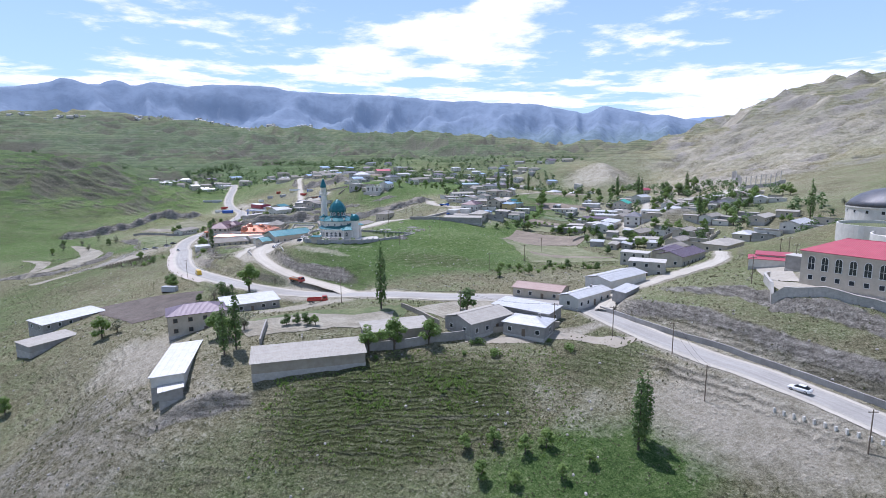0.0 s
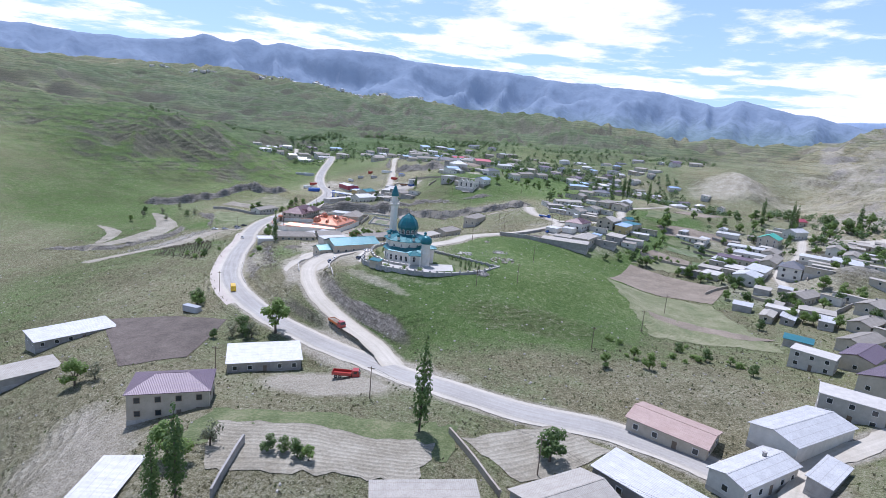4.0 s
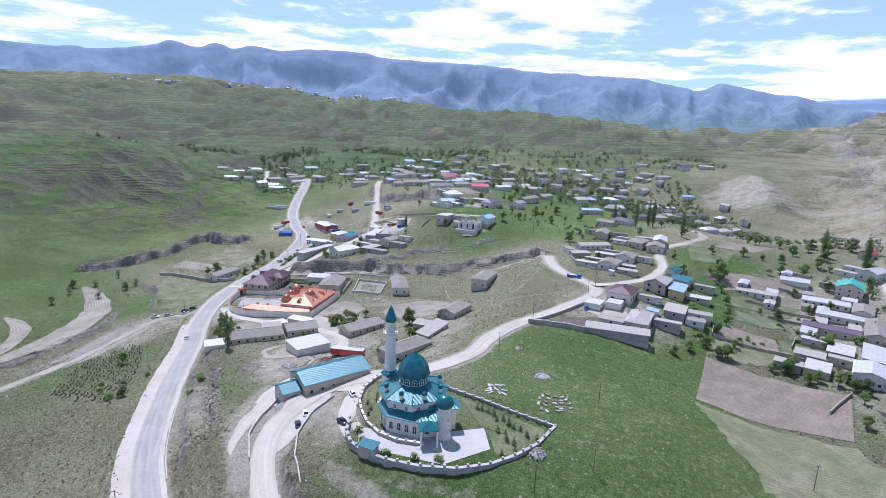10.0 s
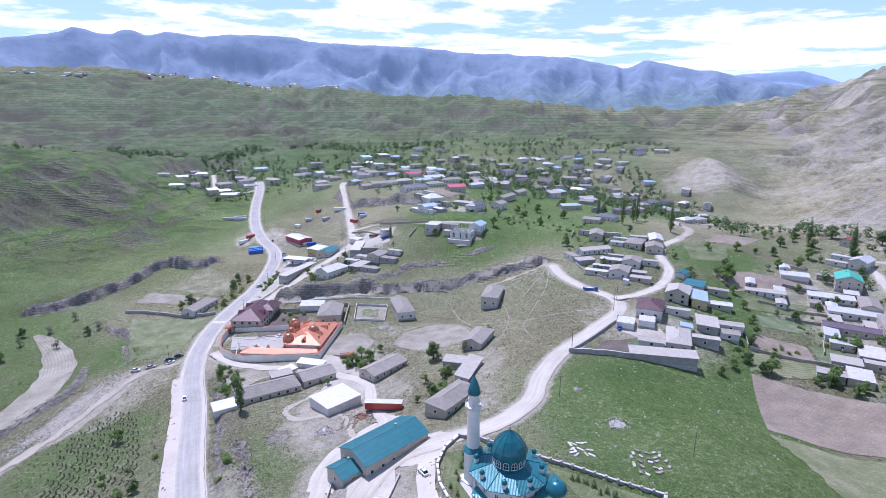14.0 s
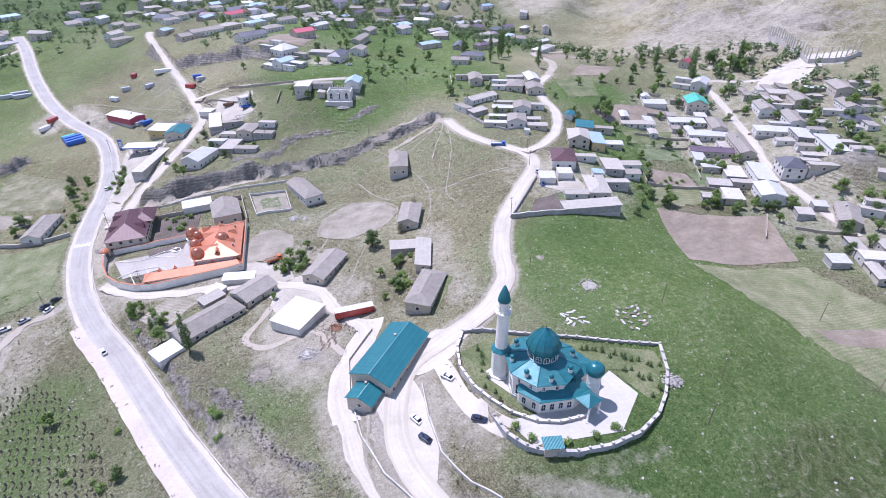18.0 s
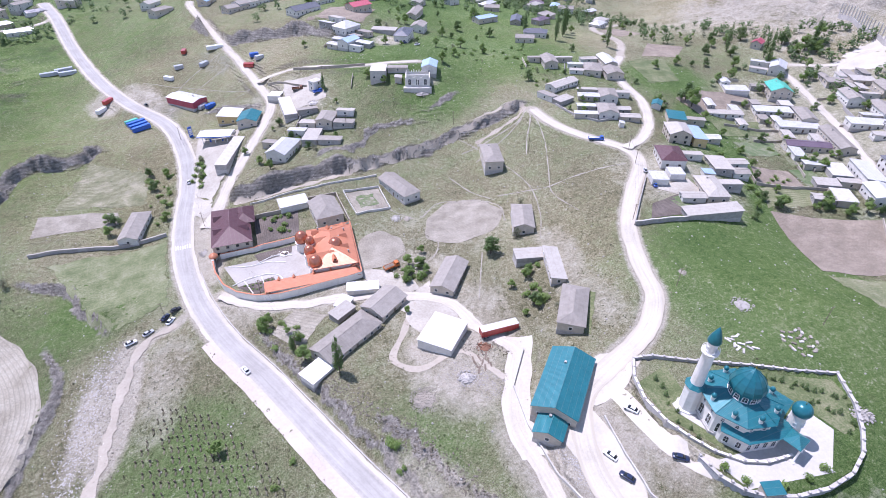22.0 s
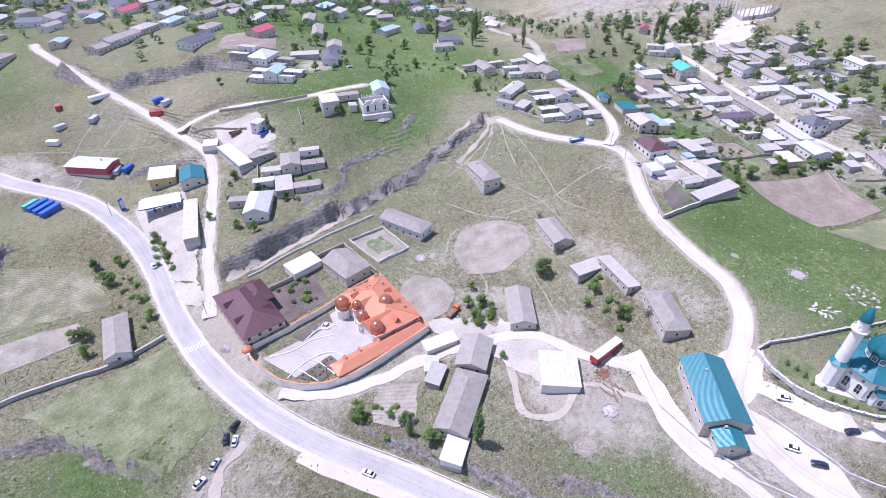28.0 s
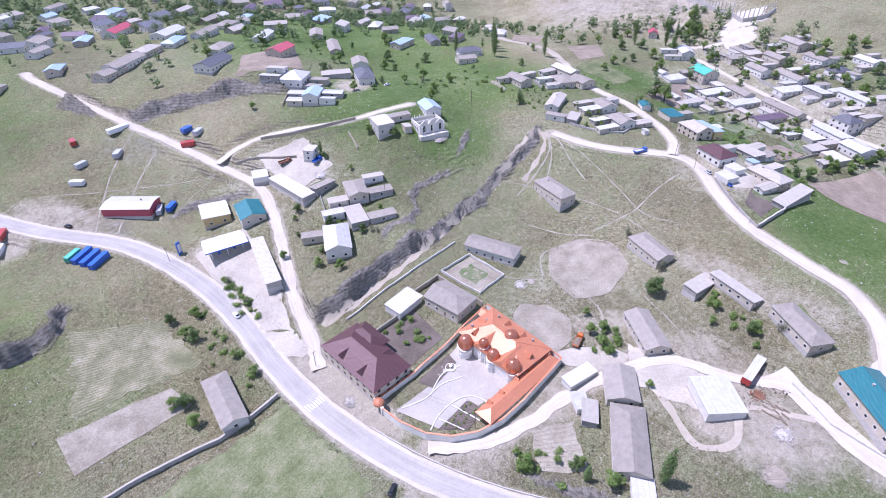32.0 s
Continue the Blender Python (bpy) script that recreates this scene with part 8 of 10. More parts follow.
# ---- the white house under construction ----
def build_white_house():
    x, y = -69, 545
    g = ground(x, y) - 0.3
    root = thing("unfinished_house", x, y, g, -18, "white unfinished house with arched gables and open roof", "house")
    body = Shape()
    W, D, h, t = 15.0, 11.0, 5.2, 0.5
    body.box(-W / 2, -D / 2, -3, W / 2, -D / 2 + t, h).box(-W / 2, D / 2 - t, -3, W / 2, D / 2, h)
    body.box(-W / 2, -D / 2 + t, -3, -W / 2 + t, D / 2 - t, h).box(W / 2 - t, -D / 2 + t, -3, W / 2, D / 2 - t, h).box(-W / 2 + t, -0.2, 0, W / 2 - t, 0.2, h).box(-0.2, -D / 2 + t, 0, 0.2, -0.2, h)
    part("wall", body, WHITE_WALL, root)
    part("floor_slab", Shape().box(-W / 2 + t, -D / 2 + t, 0.0, W / 2 - t, D / 2 - t, 0.15), CONCRETE, root)
    for u in (-4.8, 0, 4.8):
        part("gable", Shape().add([(u - 2.2, -D / 2 - 0.1, h), (u + 2.2, -D / 2 - 0.1, h), (u, -D / 2 - 0.1, h + 2.0), (u - 2.2, -D / 2 + 0.5, h), (u + 2.2, -D / 2 + 0.5, h), (u, -D / 2 + 0.5, h + 2.0)], [(0, 1, 2), (3, 5, 4), (0, 2, 5, 3), (2, 1, 4, 5), (0, 3, 4, 1)]), WHITE_WALL, root)
        arch_on(root, ARCH_TALL, u, -D / 2 - 0.02, 0.8, 0)
    for v_ in (-3, 0, 3):
        arch_on(root, ARCH_BIG, W / 2 + 0.02, v_, 1.2, 90)
        arch_on(root, ARCH_BIG, -W / 2 - 0.02, v_, 1.2, -90)
    for i in range(10):
        u = -W / 2 + 0.5 + i * (W - 1) / 9
        part("pinnacle", Shape().box(u - 0.25, D / 2 - 0.6, h, u + 0.25, D / 2 - 0.1, h + 0.9 + 0.5 * (i % 2)), WHITE_WALL, root)
    for u in (-6.6, 6.6, 0):
        part("column", Shape().turned([(0.4, -2), (0.3, 0.3), (0.28, 4.2), (0.45, 4.6)], 12, u, -D / 2 - 1.4), WHITE_WALL, root)
    part("terrace", Shape().box(-W / 2 - 1, -D / 2 - 3.4, -3.5, W / 2 + 1, -D / 2, -0.1), CONCRETE, root)


build_white_house()
house(-58, 555, 13, 9, 68, 4.2, "gable", BLUE_TIN, WHITE_WALL, 2.0)
shed(-80, 550, 5, 4, 70, 2.6, PALE_SLATE, BEIGE_WALL)


# ---- the large red-roofed hall and the white round building on the east slope ----
def build_hall():
    L, W, h = 40.0, 15.0, 10.8
    x, y = 97.3 + 0.52 * L / 2 + 0.855 * W / 2, 143.7 - 0.855 * L / 2 + 0.52 * W / 2
    root = thing("village_hall", x, y, 20.2, -58.7, "large beige hall with arched windows and a red roof", "hall")
    part("wall", Shape().box(-L / 2, -W / 2, -6, L / 2, W / 2, h), BEIGE_WALL, root)
    part("plinth", Shape().box(-L / 2 - 0.15, -W / 2 - 0.15, -6, L / 2 + 0.15, W / 2 + 0.15, 1.6), STONE_WALL, root)
    part("cornice", Shape().box(-L / 2 - 0.25, -W / 2 - 0.25, h - 0.5, L / 2 + 0.25, W / 2 + 0.25, h), BEIGE_WALL, root)
    part("roof", roof_shape(L, W, "hip", 3.4, 0.5), RED_TIN, root, at=(0, 0, h + 0.15))
    for i in range(12):
        u = -L / 2 + 2.6 + i * 3.2
        arch_on(root, ARCH_TALL, u, -W / 2 - 0.02, 6.0, 0)
        put_window(root, "white", u, -W / 2 - 0.02, 3.2, 0)
    for v_ in (-5, 0, 5):
        arch_on(root, ARCH_TALL, -L / 2 - 0.02, v_, 6.0, -90)
        put_window(root, "white", -L / 2 - 0.02, v_, 3.2, -90)
    # two round walled terraces and a domed building on the slope behind
    for qx, qy, r, z in ((153, 186, 13.0, 27.5), (151, 166, 14.0, 26.0)):
        tk = thing("round_terrace", qx, qy, z, 0, "white round terrace wall with grass inside", "terrace wall")
        part("wall", Shape().turned([(r, -9), (r, 5.6), (r - 0.5, 5.6), (r - 0.5, 4.2)], 48), WHITE_WALL, tk)
        part("lawn", Shape().turned([(r - 0.6, 4.6), (r * 0.5, 4.8), (0.3, 4.9)], 40), GRASS_PLOT if qx > 152 else GRAVEL, tk)
    for i in range(5):
        px, py = 147 + 2.4 * i, 176 - 1.6 * i
        g = thing("garden_column", px, py, 31.0, 0, "pale yellow garden column on the round terrace", "column", "columns on the round terrace")
        part("shaft", Shape().bar((0, 0, -0.6), (0, 0, 4.2), 0.4, 10), MARBLE, g)
    qx, qy, r, z = 177, 211, 15.0, 32.0
    tk = thing("round_building", qx, qy, z, 0, "white round building with a shallow dark metal dome", "building")
    part("wall", Shape().turned([(r, -8), (r, 4.6), (r + 0.35, 4.7), (r + 0.35, 5.2)], 44), WHITE_WALL, tk)
    part("dome", Shape().turned([(r + 0.3, 5.2), (r * 0.92, 7.4), (r * 0.72, 9.8), (r * 0.42, 11.6), (r * 0.15, 12.4), (0.2, 12.6)], 44), DARK_TIN, tk, smooth=True)
    for i in range(18):
        a = 20 * i
        put_window(tk, "white", r * math.cos(radians(a)), r * math.sin(radians(a)), 2.6, a + 90)
    house(111.5, 178, 10.5, 5, -32, 3.4, "shed", RED_TIN, WHITE_WALL, 0.5, name="garage")
    house(110.5, 163, 7, 5, -58, 4.4, "flat", CONCRETE, GREY_WALL, 0.2, windows=False, name="store_block")
    for px, py in ((117, 184), (119, 182.5)):
        pole(px, py)
    wall_run("retaining_wall", [(96, 155), (92.5, 151.5), (85.5, 136), (91, 130.5), (103.6, 120.6), (120, 106)], 2.4, STONE_WALL, "grey stone retaining wall on the slope", 0.5, CONCRETE)
    patch("hall_yard", [(93, 151), (88, 137), (112, 114), (116, 122)], YARD_EARTH, "pale gravel yard round the red-roofed hall", "yard", 0.25)
    patch("hall_yard", [(94, 152), (101, 148), (112, 172), (104, 176)], YARD_EARTH, "pale gravel yard behind the retaining wall", "yard", 0.2)


build_hall()


# ---- filling station ----
def build_station():
    x, y = -192, 551
    g = ground(x, y)
    root = thing("filling_station", x, y, g, -14, "filling station canopy with a blue and white edge", "canopy")
    part("canopy", Shape().box(-9.5, -4.6, 4.4, 9.5, 4.6, 5.1, bevel=0.08), WHITE_PAINT, root)
    part("fascia", Shape().box(-9.6, -4.7, 4.5, 9.6, -4.6, 4.95).box(-9.6, 4.6, 4.5, 9.6, 4.7, 4.95), BLUE_PAINT, root)
    for u in (-7, 0, 7):
        for v_ in (-2.5, 2.5):
            part("column", Shape().bar((u, v_, -0.5), (u, v_, 4.4), 0.2, 10), WHITE_PAINT, root)
    for u in (-3.5, 3.5):
        p = part("pump", Shape().box(u - 0.5, -0.35, 0, u + 0.5, 0.35, 1.7, bevel=0.06), BLUE_PAINT, root)
        part("display", Shape().box(u - 0.3, -0.38, 1.1, u + 0.3, -0.35, 1.45), PANE, p)
    part("kiosk", Shape().box(-9, 5.5, -0.5, 9, 9.5, 3.4), WHITE_WALL, root)
    for u in (-6, -2, 2, 6):
        put_window(root, "blue", u, 5.48, 1.0, 0)
    sx, sy = -207, 568
    sg = thing("price_sign", sx, sy, ground(sx, sy), 30, "tall blue and white roadside price sign", "sign")
    part("board", Shape().box(-1.2, -0.25, -0.3, 1.2, 0.25, 6.5, bevel=0.05), BLUE_PAINT, sg)
    for k in range(4):
        part("panel", Shape().box(-0.9, -0.3, 1.2 + k * 1.1, 0.9, -0.25, 2.0 + k * 1.1), WHITE_PAINT, sg)
    patch("station_yard", [(-203, 562), (-206, 520), (-188, 516), (-178, 560)], YARD_EARTH, "pale dusty filling station yard", "yard", 0.12)


build_station()


# ---- fields and plots ----
patch("ploughed_field", [(52, 380), (98, 359), (82, 326), (36, 338)], SOIL, "brown ploughed field below the green slope", "field", 0.16)
patch("ploughed_plot", [(70, 413), (90, 406), (86, 392), (60, 397)], SOIL, "small brown ploughed garden plot", "field", 0.17)
patch("grass_plot", [(60, 396), (86, 391), (83, 378), (53, 382)], STUBBLE, "dry grass plot with scattered bushes", "field", 0.16, edge=1.2)
patch("vegetable_plot", [(92, 408), (104, 404), (98, 390), (88, 392)], CROP, "narrow green vegetable plot", "field", 0.18)
patch("stubble_field", [(34, 335), (80, 322), (88, 262), (44, 258)], STUBBLE, "pale stubble field with faint furrows", "field", 0.14, edge=1.2)
patch("brown_strip", [(46, 290), (48, 281), (76, 271), (92, 278)], SOIL, "narrow brown ploughed strip across the stubble", "field", 0.2, edge=0.5)
patch("upper_field", [(-260, 551), (-231, 535), (-229, 504), (-271, 511)], ROW_CROP, "pale crop field beside the main road", "field", 0.14, edge=1.2)
patch("ploughed_plot", [(-278, 506), (-242, 501), (-240, 488), (-278, 488)], GREY_PLOT, "grey-brown bare plot beside the farmhouse", "field", 0.15)
patch("meadow_plot", [(-266, 464), (-217, 464), (-215, 420), (-238, 412)], MEADOW, "mown green meadow beside the main road", "field", 0.12, edge=1.2)
disc("worked_plot", -83, 429, 20, 17, 30, GREY_PLOT, "rounded grey bare plot between houses", "field")
disc("worked_plot", -126, 421, 14, 11, 60, GREY_PLOT, "rounded grey bare plot between houses", "field")
patch("vegetable_court", [(-131, 471), (-114, 471), (-113, 453), (-129, 452)], GREY_PLOT, "walled bare garden court with green rows", "field", 0.16)
patch("vegetable_rows", [(-127, 467), (-118, 467), (-117, 457), (-126, 456)], CROP, "patch of young vegetables in the court", "garden", 0.22, edge=0.7)
patch("worked_plot", [(-166, 396), (-154, 388), (-166, 374), (-176, 385)], LOOSE_SOIL, "grey worked garden plot beside the road", "field", 0.15, edge=0.8)
patch("grass_strip", [(-64, 354), (-61, 351), (-73, 335), (-76, 339)], GRASS_PLOT, "green grass strip behind the hipped house", "garden", 0.14, edge=0.4)
patch("orchard_plot", [(-177, 464), (-177, 444), (-158, 445), (-156, 464)], DARK_SOIL, "dark garden with young fruit trees", "garden", 0.16)
patch("dark_field", [(-158, 230), (-104, 227), (-98, 197), (-114, 189)], DARK_SOIL, "dark ploughed field below the road", "field", 0.16)
patch("kitchen_garden", [(-6, 393), (10, 396), (12, 381), (-14, 383)], DARK_SOIL, "walled kitchen garden with green rows", "garden", 0.16)
patch("crop_rows", [(3, 394), (12, 395), (13, 384), (5, 385)], CROP, "rows of green vegetables in the walled garden", "garden", 0.2)
patch("yard", [(2, 404), (22, 404), (24, 388), (10, 396)], YARD_EARTH, "pale concrete yard between the ridge houses", "yard", 0.15)
patch("green_plot", [(-145, 540), (-138, 540), (-133, 556), (-141, 558)], CROP, "small green garden plot among sheds", "garden", 0.16)
patch("yard", [(-150, 560), (-124, 560), (-122, 588), (-146, 600)], YARD_EARTH, "pale building yard on the hill", "yard", 0.13, edge=0.8)
patch("yard", [(-128, 383), (-112, 392), (-108, 362), (-124, 350)], YARD_EARTH, "white dusty yard round the flat-roofed hall", "yard", 0.13, edge=0.8)
patch("grass_strip", [(-68, 166), (-12, 170), (-12, 158), (-66, 150)], GRASS_PLOT, "green grass margin round the hilltop plot", "garden", 0.10, edge=1.0)
patch("dry_plot", [(-63, 160), (-15, 162), (-17, 150), (-55, 143)], LOOSE_SOIL, "pale tan harvested plot on the hilltop", "field", 0.18, edge=0.8)
patch("dry_plot", [(-11, 166), (8, 180), (21, 172), (2, 156)], LOOSE_SOIL, "pale tan harvested plot behind the farmhouse", "field", 0.16, edge=0.8)
patch("orchard_plot", [(6, 500), (34, 507), (30, 478), (10, 480)], STUBBLE, "dry walled orchard on the ridge", "garden", 0.14)
patch("brown_plot", [(88, 470), (120, 480), (112, 500), (84, 492)], SOIL, "brown bare plot behind the village", "field", 0.15)
patch("brown_plot", [(128, 615), (172, 640), (160, 665), (118, 636)], SOIL, "brown bare plot behind the village", "field", 0.15)
patch("brown_plot", [(-120, 660), (-80, 648), (-60, 690), (-95, 700)], SOIL, "brown bare plot behind the village", "field", 0.15)
ARC = Way("terrace_field", [(-316, 452), (-304, 445), (-291, 434), (-279, 420), (-269, 404), (-263, 388), (-262, 372), (-266, 352), (-272, 338)], 8.0, 4)


def soft_field(name, line, half, mat, label, rows=9):
    """A curved field that lies on the ground, furrows along it."""
    line = smooth_line([tuple(p) for p in line], 2.0)
    t = np.gradient(line, axis=0)
    t /= np.linalg.norm(t, axis=1)[:, None]
    nrm = np.stack([-t[:, 1], t[:, 0]], 1)
    cross = np.linspace(-1, 1, rows)
    taper = np.sqrt(np.clip(np.sin(np.linspace(0.05, 3.09, len(line))), 0.02, 1))
    pts, uv = [], []
    for i, (p, q) in enumerate(zip(line, nrm)):
        for c in cross:
            o = c * half * taper[i] * (1 + 0.06 * math.sin(i * 0.7 + 3 * c))
            pts.append((p[0] + q[0] * o, p[1] + q[1] * o))
            uv.append((2.0 * i, o))
    z = heights(pts) + 0.17
    faces = [(i * rows + j, i * rows + j + 1, (i + 1) * rows + j + 1, (i + 1) * rows + j) for i in range(len(line) - 1) for j in range(rows - 1)]
    me = mesh_of(name, [(p[0], p[1], h) for p, h in zip(pts, z)], faces, [mat], True, uv)
    if me.polygons[0].normal.z < 0:
        me.flip_normals()
    return tagged(new(name, me), label, "field", kind="structure")


soft_field("terrace_field", [(-316, 452), (-304, 445), (-291, 434), (-279, 420), (-269, 404), (-263, 388), (-262, 372), (-266, 352), (-272, 338)], 8.0, LOOSE_SOIL, "curved pale ploughed terrace above the creek")

for pts in ([(-60, 500), (-48, 470), (-44, 440), (-50, 415), (-60, 395)], [(-14, 500), (-20, 470), (-30, 445), (-38, 425), (-36, 405)], [(-85, 400), (-92, 385), (-98, 372)], [(-190, 600), (-178, 604), (-168, 606)],
            [(-240, 660), (-215, 640), (-190, 622), (-168, 606)]):
    trail(pts, 0.22)
for pts in ([(-14, 504), (-22, 494), (-36, 484), (-58, 474)], [(-14, 504), (-26, 492), (-44, 487), (-62, 485)], [(-13, 503), (-19, 489), (-27, 476), (-34, 462)], [(-100, 440), (-88, 449), (-72, 444), (-63, 432), (-66, 418)],
            [(-104, 440), (-112, 450), (-118, 462)], [(-60, 440), (-40, 432), (-18, 430), (2, 426)], [(-75, 470), (-70, 452), (-64, 440)], [(-230, 612), (-212, 642), (-196, 662), (-182, 676)], [(-222, 604), (-202, 630), (-180, 650)],
            [(-118, 400), (-104, 408), (-98, 420)]):
    trail(pts, 0.3, label="narrow pale track worn into the slope")
patch("apron", [(-206, 503), (-199.5, 519), (-187.5, 516), (-196.5, 491)], YARD_EARTH, "dusty concrete apron of the filling station", "yard", 0.15, edge=0.6)
patch("apron", [(-206, 501), (-196.5, 491), (-195.5, 473), (-206, 484)], YARD_EARTH, "pale trodden earth at the road fork", "yard", 0.14, edge=0.8)
disc("yard", -127, 398, 14, 5.5, -50, YARD_EARTH, "pale dusty yard between the residence and the farm", "yard", 0.13)
trail([(-121, 381), (-126, 373), (-130, 366), (-137, 355), (-133, 348), (-127, 346), (-118, 349), (-112, 346), (-106, 331)], 1.2, PATH_DIRT, "worn dirt track round the white hall", "track", 0.15)
trail([(-93, 347), (-97.5, 338), (-103, 328), (-109, 316), (-110, 302)], 4.2, GRAVEL, "broad pale bank of trodden spoil beside the lane", "bank", 0.06)
trail([(5.7, 142), (20, 141), (34, 142.4), (43, 137), (47, 134), (54, 135)], 1.7, PATH_DIRT, "pale dirt lane in front of the hilltop houses", "lane", 0.12)
trail([(-14, 505), (-24, 497), (-38, 492), (-52, 489)], 1.1, PATH_DIRT, "pale washed-out gully below the ridge road", "gully", 0.5)
soft_field("terrace_field", [(-318, 398), (-303, 391), (-287, 378), (-277, 362), (-273, 348)], 4.5, LOOSE_SOIL, "narrow pale ploughed terrace above the creek")
trail([(-186, 485), (-160, 485), (-135, 487), (-104, 493), (-64, 499), (-30, 505), (-14, 507)], 1.5, PATH_DIRT, "pale dry stream bed along the gully", "stream_bed")

patch("garden_strip", [(90, 466), (126, 463), (114, 446), (84, 447)], GRASS_PLOT, "green garden strip behind the village houses", "garden", 0.16, edge=0.6)
patch("garden_strip", [(84, 440), (113, 438), (101, 422), (79, 423)], CROP, "green vegetable garden below the hedge", "garden", 0.17, edge=0.6)
patch("green_plot", [(89, 552), (119, 549), (103, 513), (80, 512)], GRASS_PLOT, "green meadow plot behind the ridge houses", "field", 0.15, edge=0.8)
patch("brown_plot", [(136, 592), (156, 574), (134, 554), (108, 561)], SOIL, "brown bare plot beside the track", "field", 0.16)
patch("brown_plot", [(111, 499), (146, 495), (136, 481), (98, 482)], SOIL, "brown bare plot among the village houses", "field", 0.16)
patch("river_gravel", [(222, 494), (254, 483), (278, 494), (252, 514)], GRAVEL, "pale gravel of the dry river bed", "river bed", 0.15, edge=2.0)
patch("river_gravel", [(252, 514), (278, 496), (320, 500), (300, 520)], GRAVEL, "pale gravel of the dry river bed", "river bed", 0.15, edge=2.0)
wall_run("river_wall", [(304, 569), (296, 547), (288, 530), (279, 506), (291, 495), (311, 491)], 3.5, STONE_WALL, "tan stone retaining wall with buttresses by the river", 0.6, spacing=4, posts=8.0, post_mat=STONE_WALL)

disc("forecourt", -94.5, 298, 6.5, 22, 3, GRAVEL, "wide pale gravel forecourt between the hall and the mosque", "yard", 0.12)
disc("forecourt", -79, 317, 12, 7, 20, GRAVEL, "wide pale gravel forecourt between the hall and the mosque", "yard", 0.12)

trail([(-81, 318), (-79.5, 309), (-79, 299), (-77.5, 291), (-74.5, 283.5), (-70.5, 278)], 2.6, GRAVEL, "pale gravel driveway along the mosque wall", "driveway", 0.05)
# the bare verge on the western side of the main road
verge_t = np.gradient(HIGHWAY.line, axis=0)
verge_t /= np.linalg.norm(verge_t, axis=1)[:, None]
VERGE_DIRT = strip_material("pinkish_verge", (0.40, 0.345, 0.29), (0.54, 0.48, 0.415))
verge_rows = [k for k in range(0, len(HIGHWAY.line), 5) if 238 < HIGHWAY.line[k][1] < 402 and HIGHWAY.line[k][0] < -95]
trail([(HIGHWAY.line[k][0] - verge_t[k][1] * 6.4, HIGHWAY.line[k][1] + verge_t[k][0] * 6.4) for k in verge_rows], 1.7, VERGE_DIRT, "bare pinkish verge along the main road", "verge", 0.06)
kerb_rows = [k for k in range(0, len(HIGHWAY.line), 4) if 262 < HIGHWAY.line[k][1] < 436 and HIGHWAY.line[k][0] < -95]

# ---- walls ----
wall_run("road_kerb", [(HIGHWAY.line[k][0] + verge_t[k][1] * 5.3, HIGHWAY.line[k][1] - verge_t[k][0] * 5.3) for k in kerb_rows], 0.4, CONCRETE, "low grey concrete kerb along the main road", 0.3, spacing=9)
zebra_v, zebra_f = [], []
zebra_k = int(np.hypot(HIGHWAY.line[:, 0] + 207, HIGHWAY.line[:, 1] - 457).argmin())
for i in range(7):
    c, t_ = HIGHWAY.line[zebra_k], verge_t[zebra_k]
    for u, v in ((-1.7, -0.25), (1.7, -0.25), (1.7, 0.25), (-1.7, 0.25)):
        o = -3.0 + i + v
        zebra_v.append((c[0] + t_[0] * u - t_[1] * o, c[1] + t_[1] * u + t_[0] * o, HIGHWAY.z[zebra_k] + 0.175))
    zebra_f.append(tuple(range(4 * i, 4 * i + 4)))
tagged(new("road_marking", mesh_of("road_marking", zebra_v, zebra_f, [WHITE_TRIM])), "worn white zebra crossing on the main road", "road marking", kind="structure")
wall_run("stream_wall", [(-178, 480), (-156, 480.5), (-134, 481), (-112, 482.5)], 1.0, WHITE_WALL, "low white wall along the dry stream bed", 0.3, spacing=4)
wall_run("yard_wall", [(-24, 381), (-2, 377.3), (28, 381.5)], 2.2, GREY_WALL, "tall grey concrete retaining wall above the meadow", 0.45, CONCRETE, spacing=4)
wall_run("yard_wall", [(-24, 381), (-8, 399), (4, 412)], 1.4, GREY_WALL, "grey block yard wall along the lane", 0.35, spacing=4)
wall_run("field_wall", [(-276, 474), (-255, 471), (-240, 468), (-217, 469)], 1.8, GREY_WALL, "long grey wall at the meadow edge", 0.5, PALE_SLATE, spacing=4)
wall_run("track_wall", [(-95, 576), (-114, 587), (-125, 595), (-138, 607)], 1.6, MUD_WALL, "weathered mud wall along the branch track", 0.5, spacing=4)
wall_run("track_wall", [(-156, 606), (-144, 594), (-133, 580)], 1.4, MUD_WALL, "weathered mud wall round the building yard", 0.5, spacing=4)
wall_run("lane_wall", [(-94.5, 341), (-105, 327), (-107.3, 312), (-107, 295), (-104, 281), (-98, 270)], 1.0, CONCRETE, "pale concrete retaining wall beside the gravel lane", 0.35, spacing=3)
wall_run("road_kerb_wall", [(-87, 305), (-89, 292), (-89, 281), (-85, 270), (-78, 258)], 0.9, CONCRETE, "pale concrete panel wall below the mosque", 0.35, spacing=3)
wall_run("road_wall", [(48, 160), (54.5, 147), (61, 137), (70, 124.5), (79, 111), (90, 93), (95, 82)], 1.5, GREY_WALL, "grey stone wall along the upper side of the road", 0.4, spacing=3.5)
wall_run("yard_wall", [(-22, 134), (5, 142), (12, 146)], 2.4, GREY_WALL, "grey yard wall on the hilltop edge", 0.4, spacing=4)
wall_run("yard_wall", [(12, 146), (26, 147.5), (33, 148.5)], 1.6, MUD_WALL, "weathered mud wall along the dirt lane", 0.4, spacing=5)
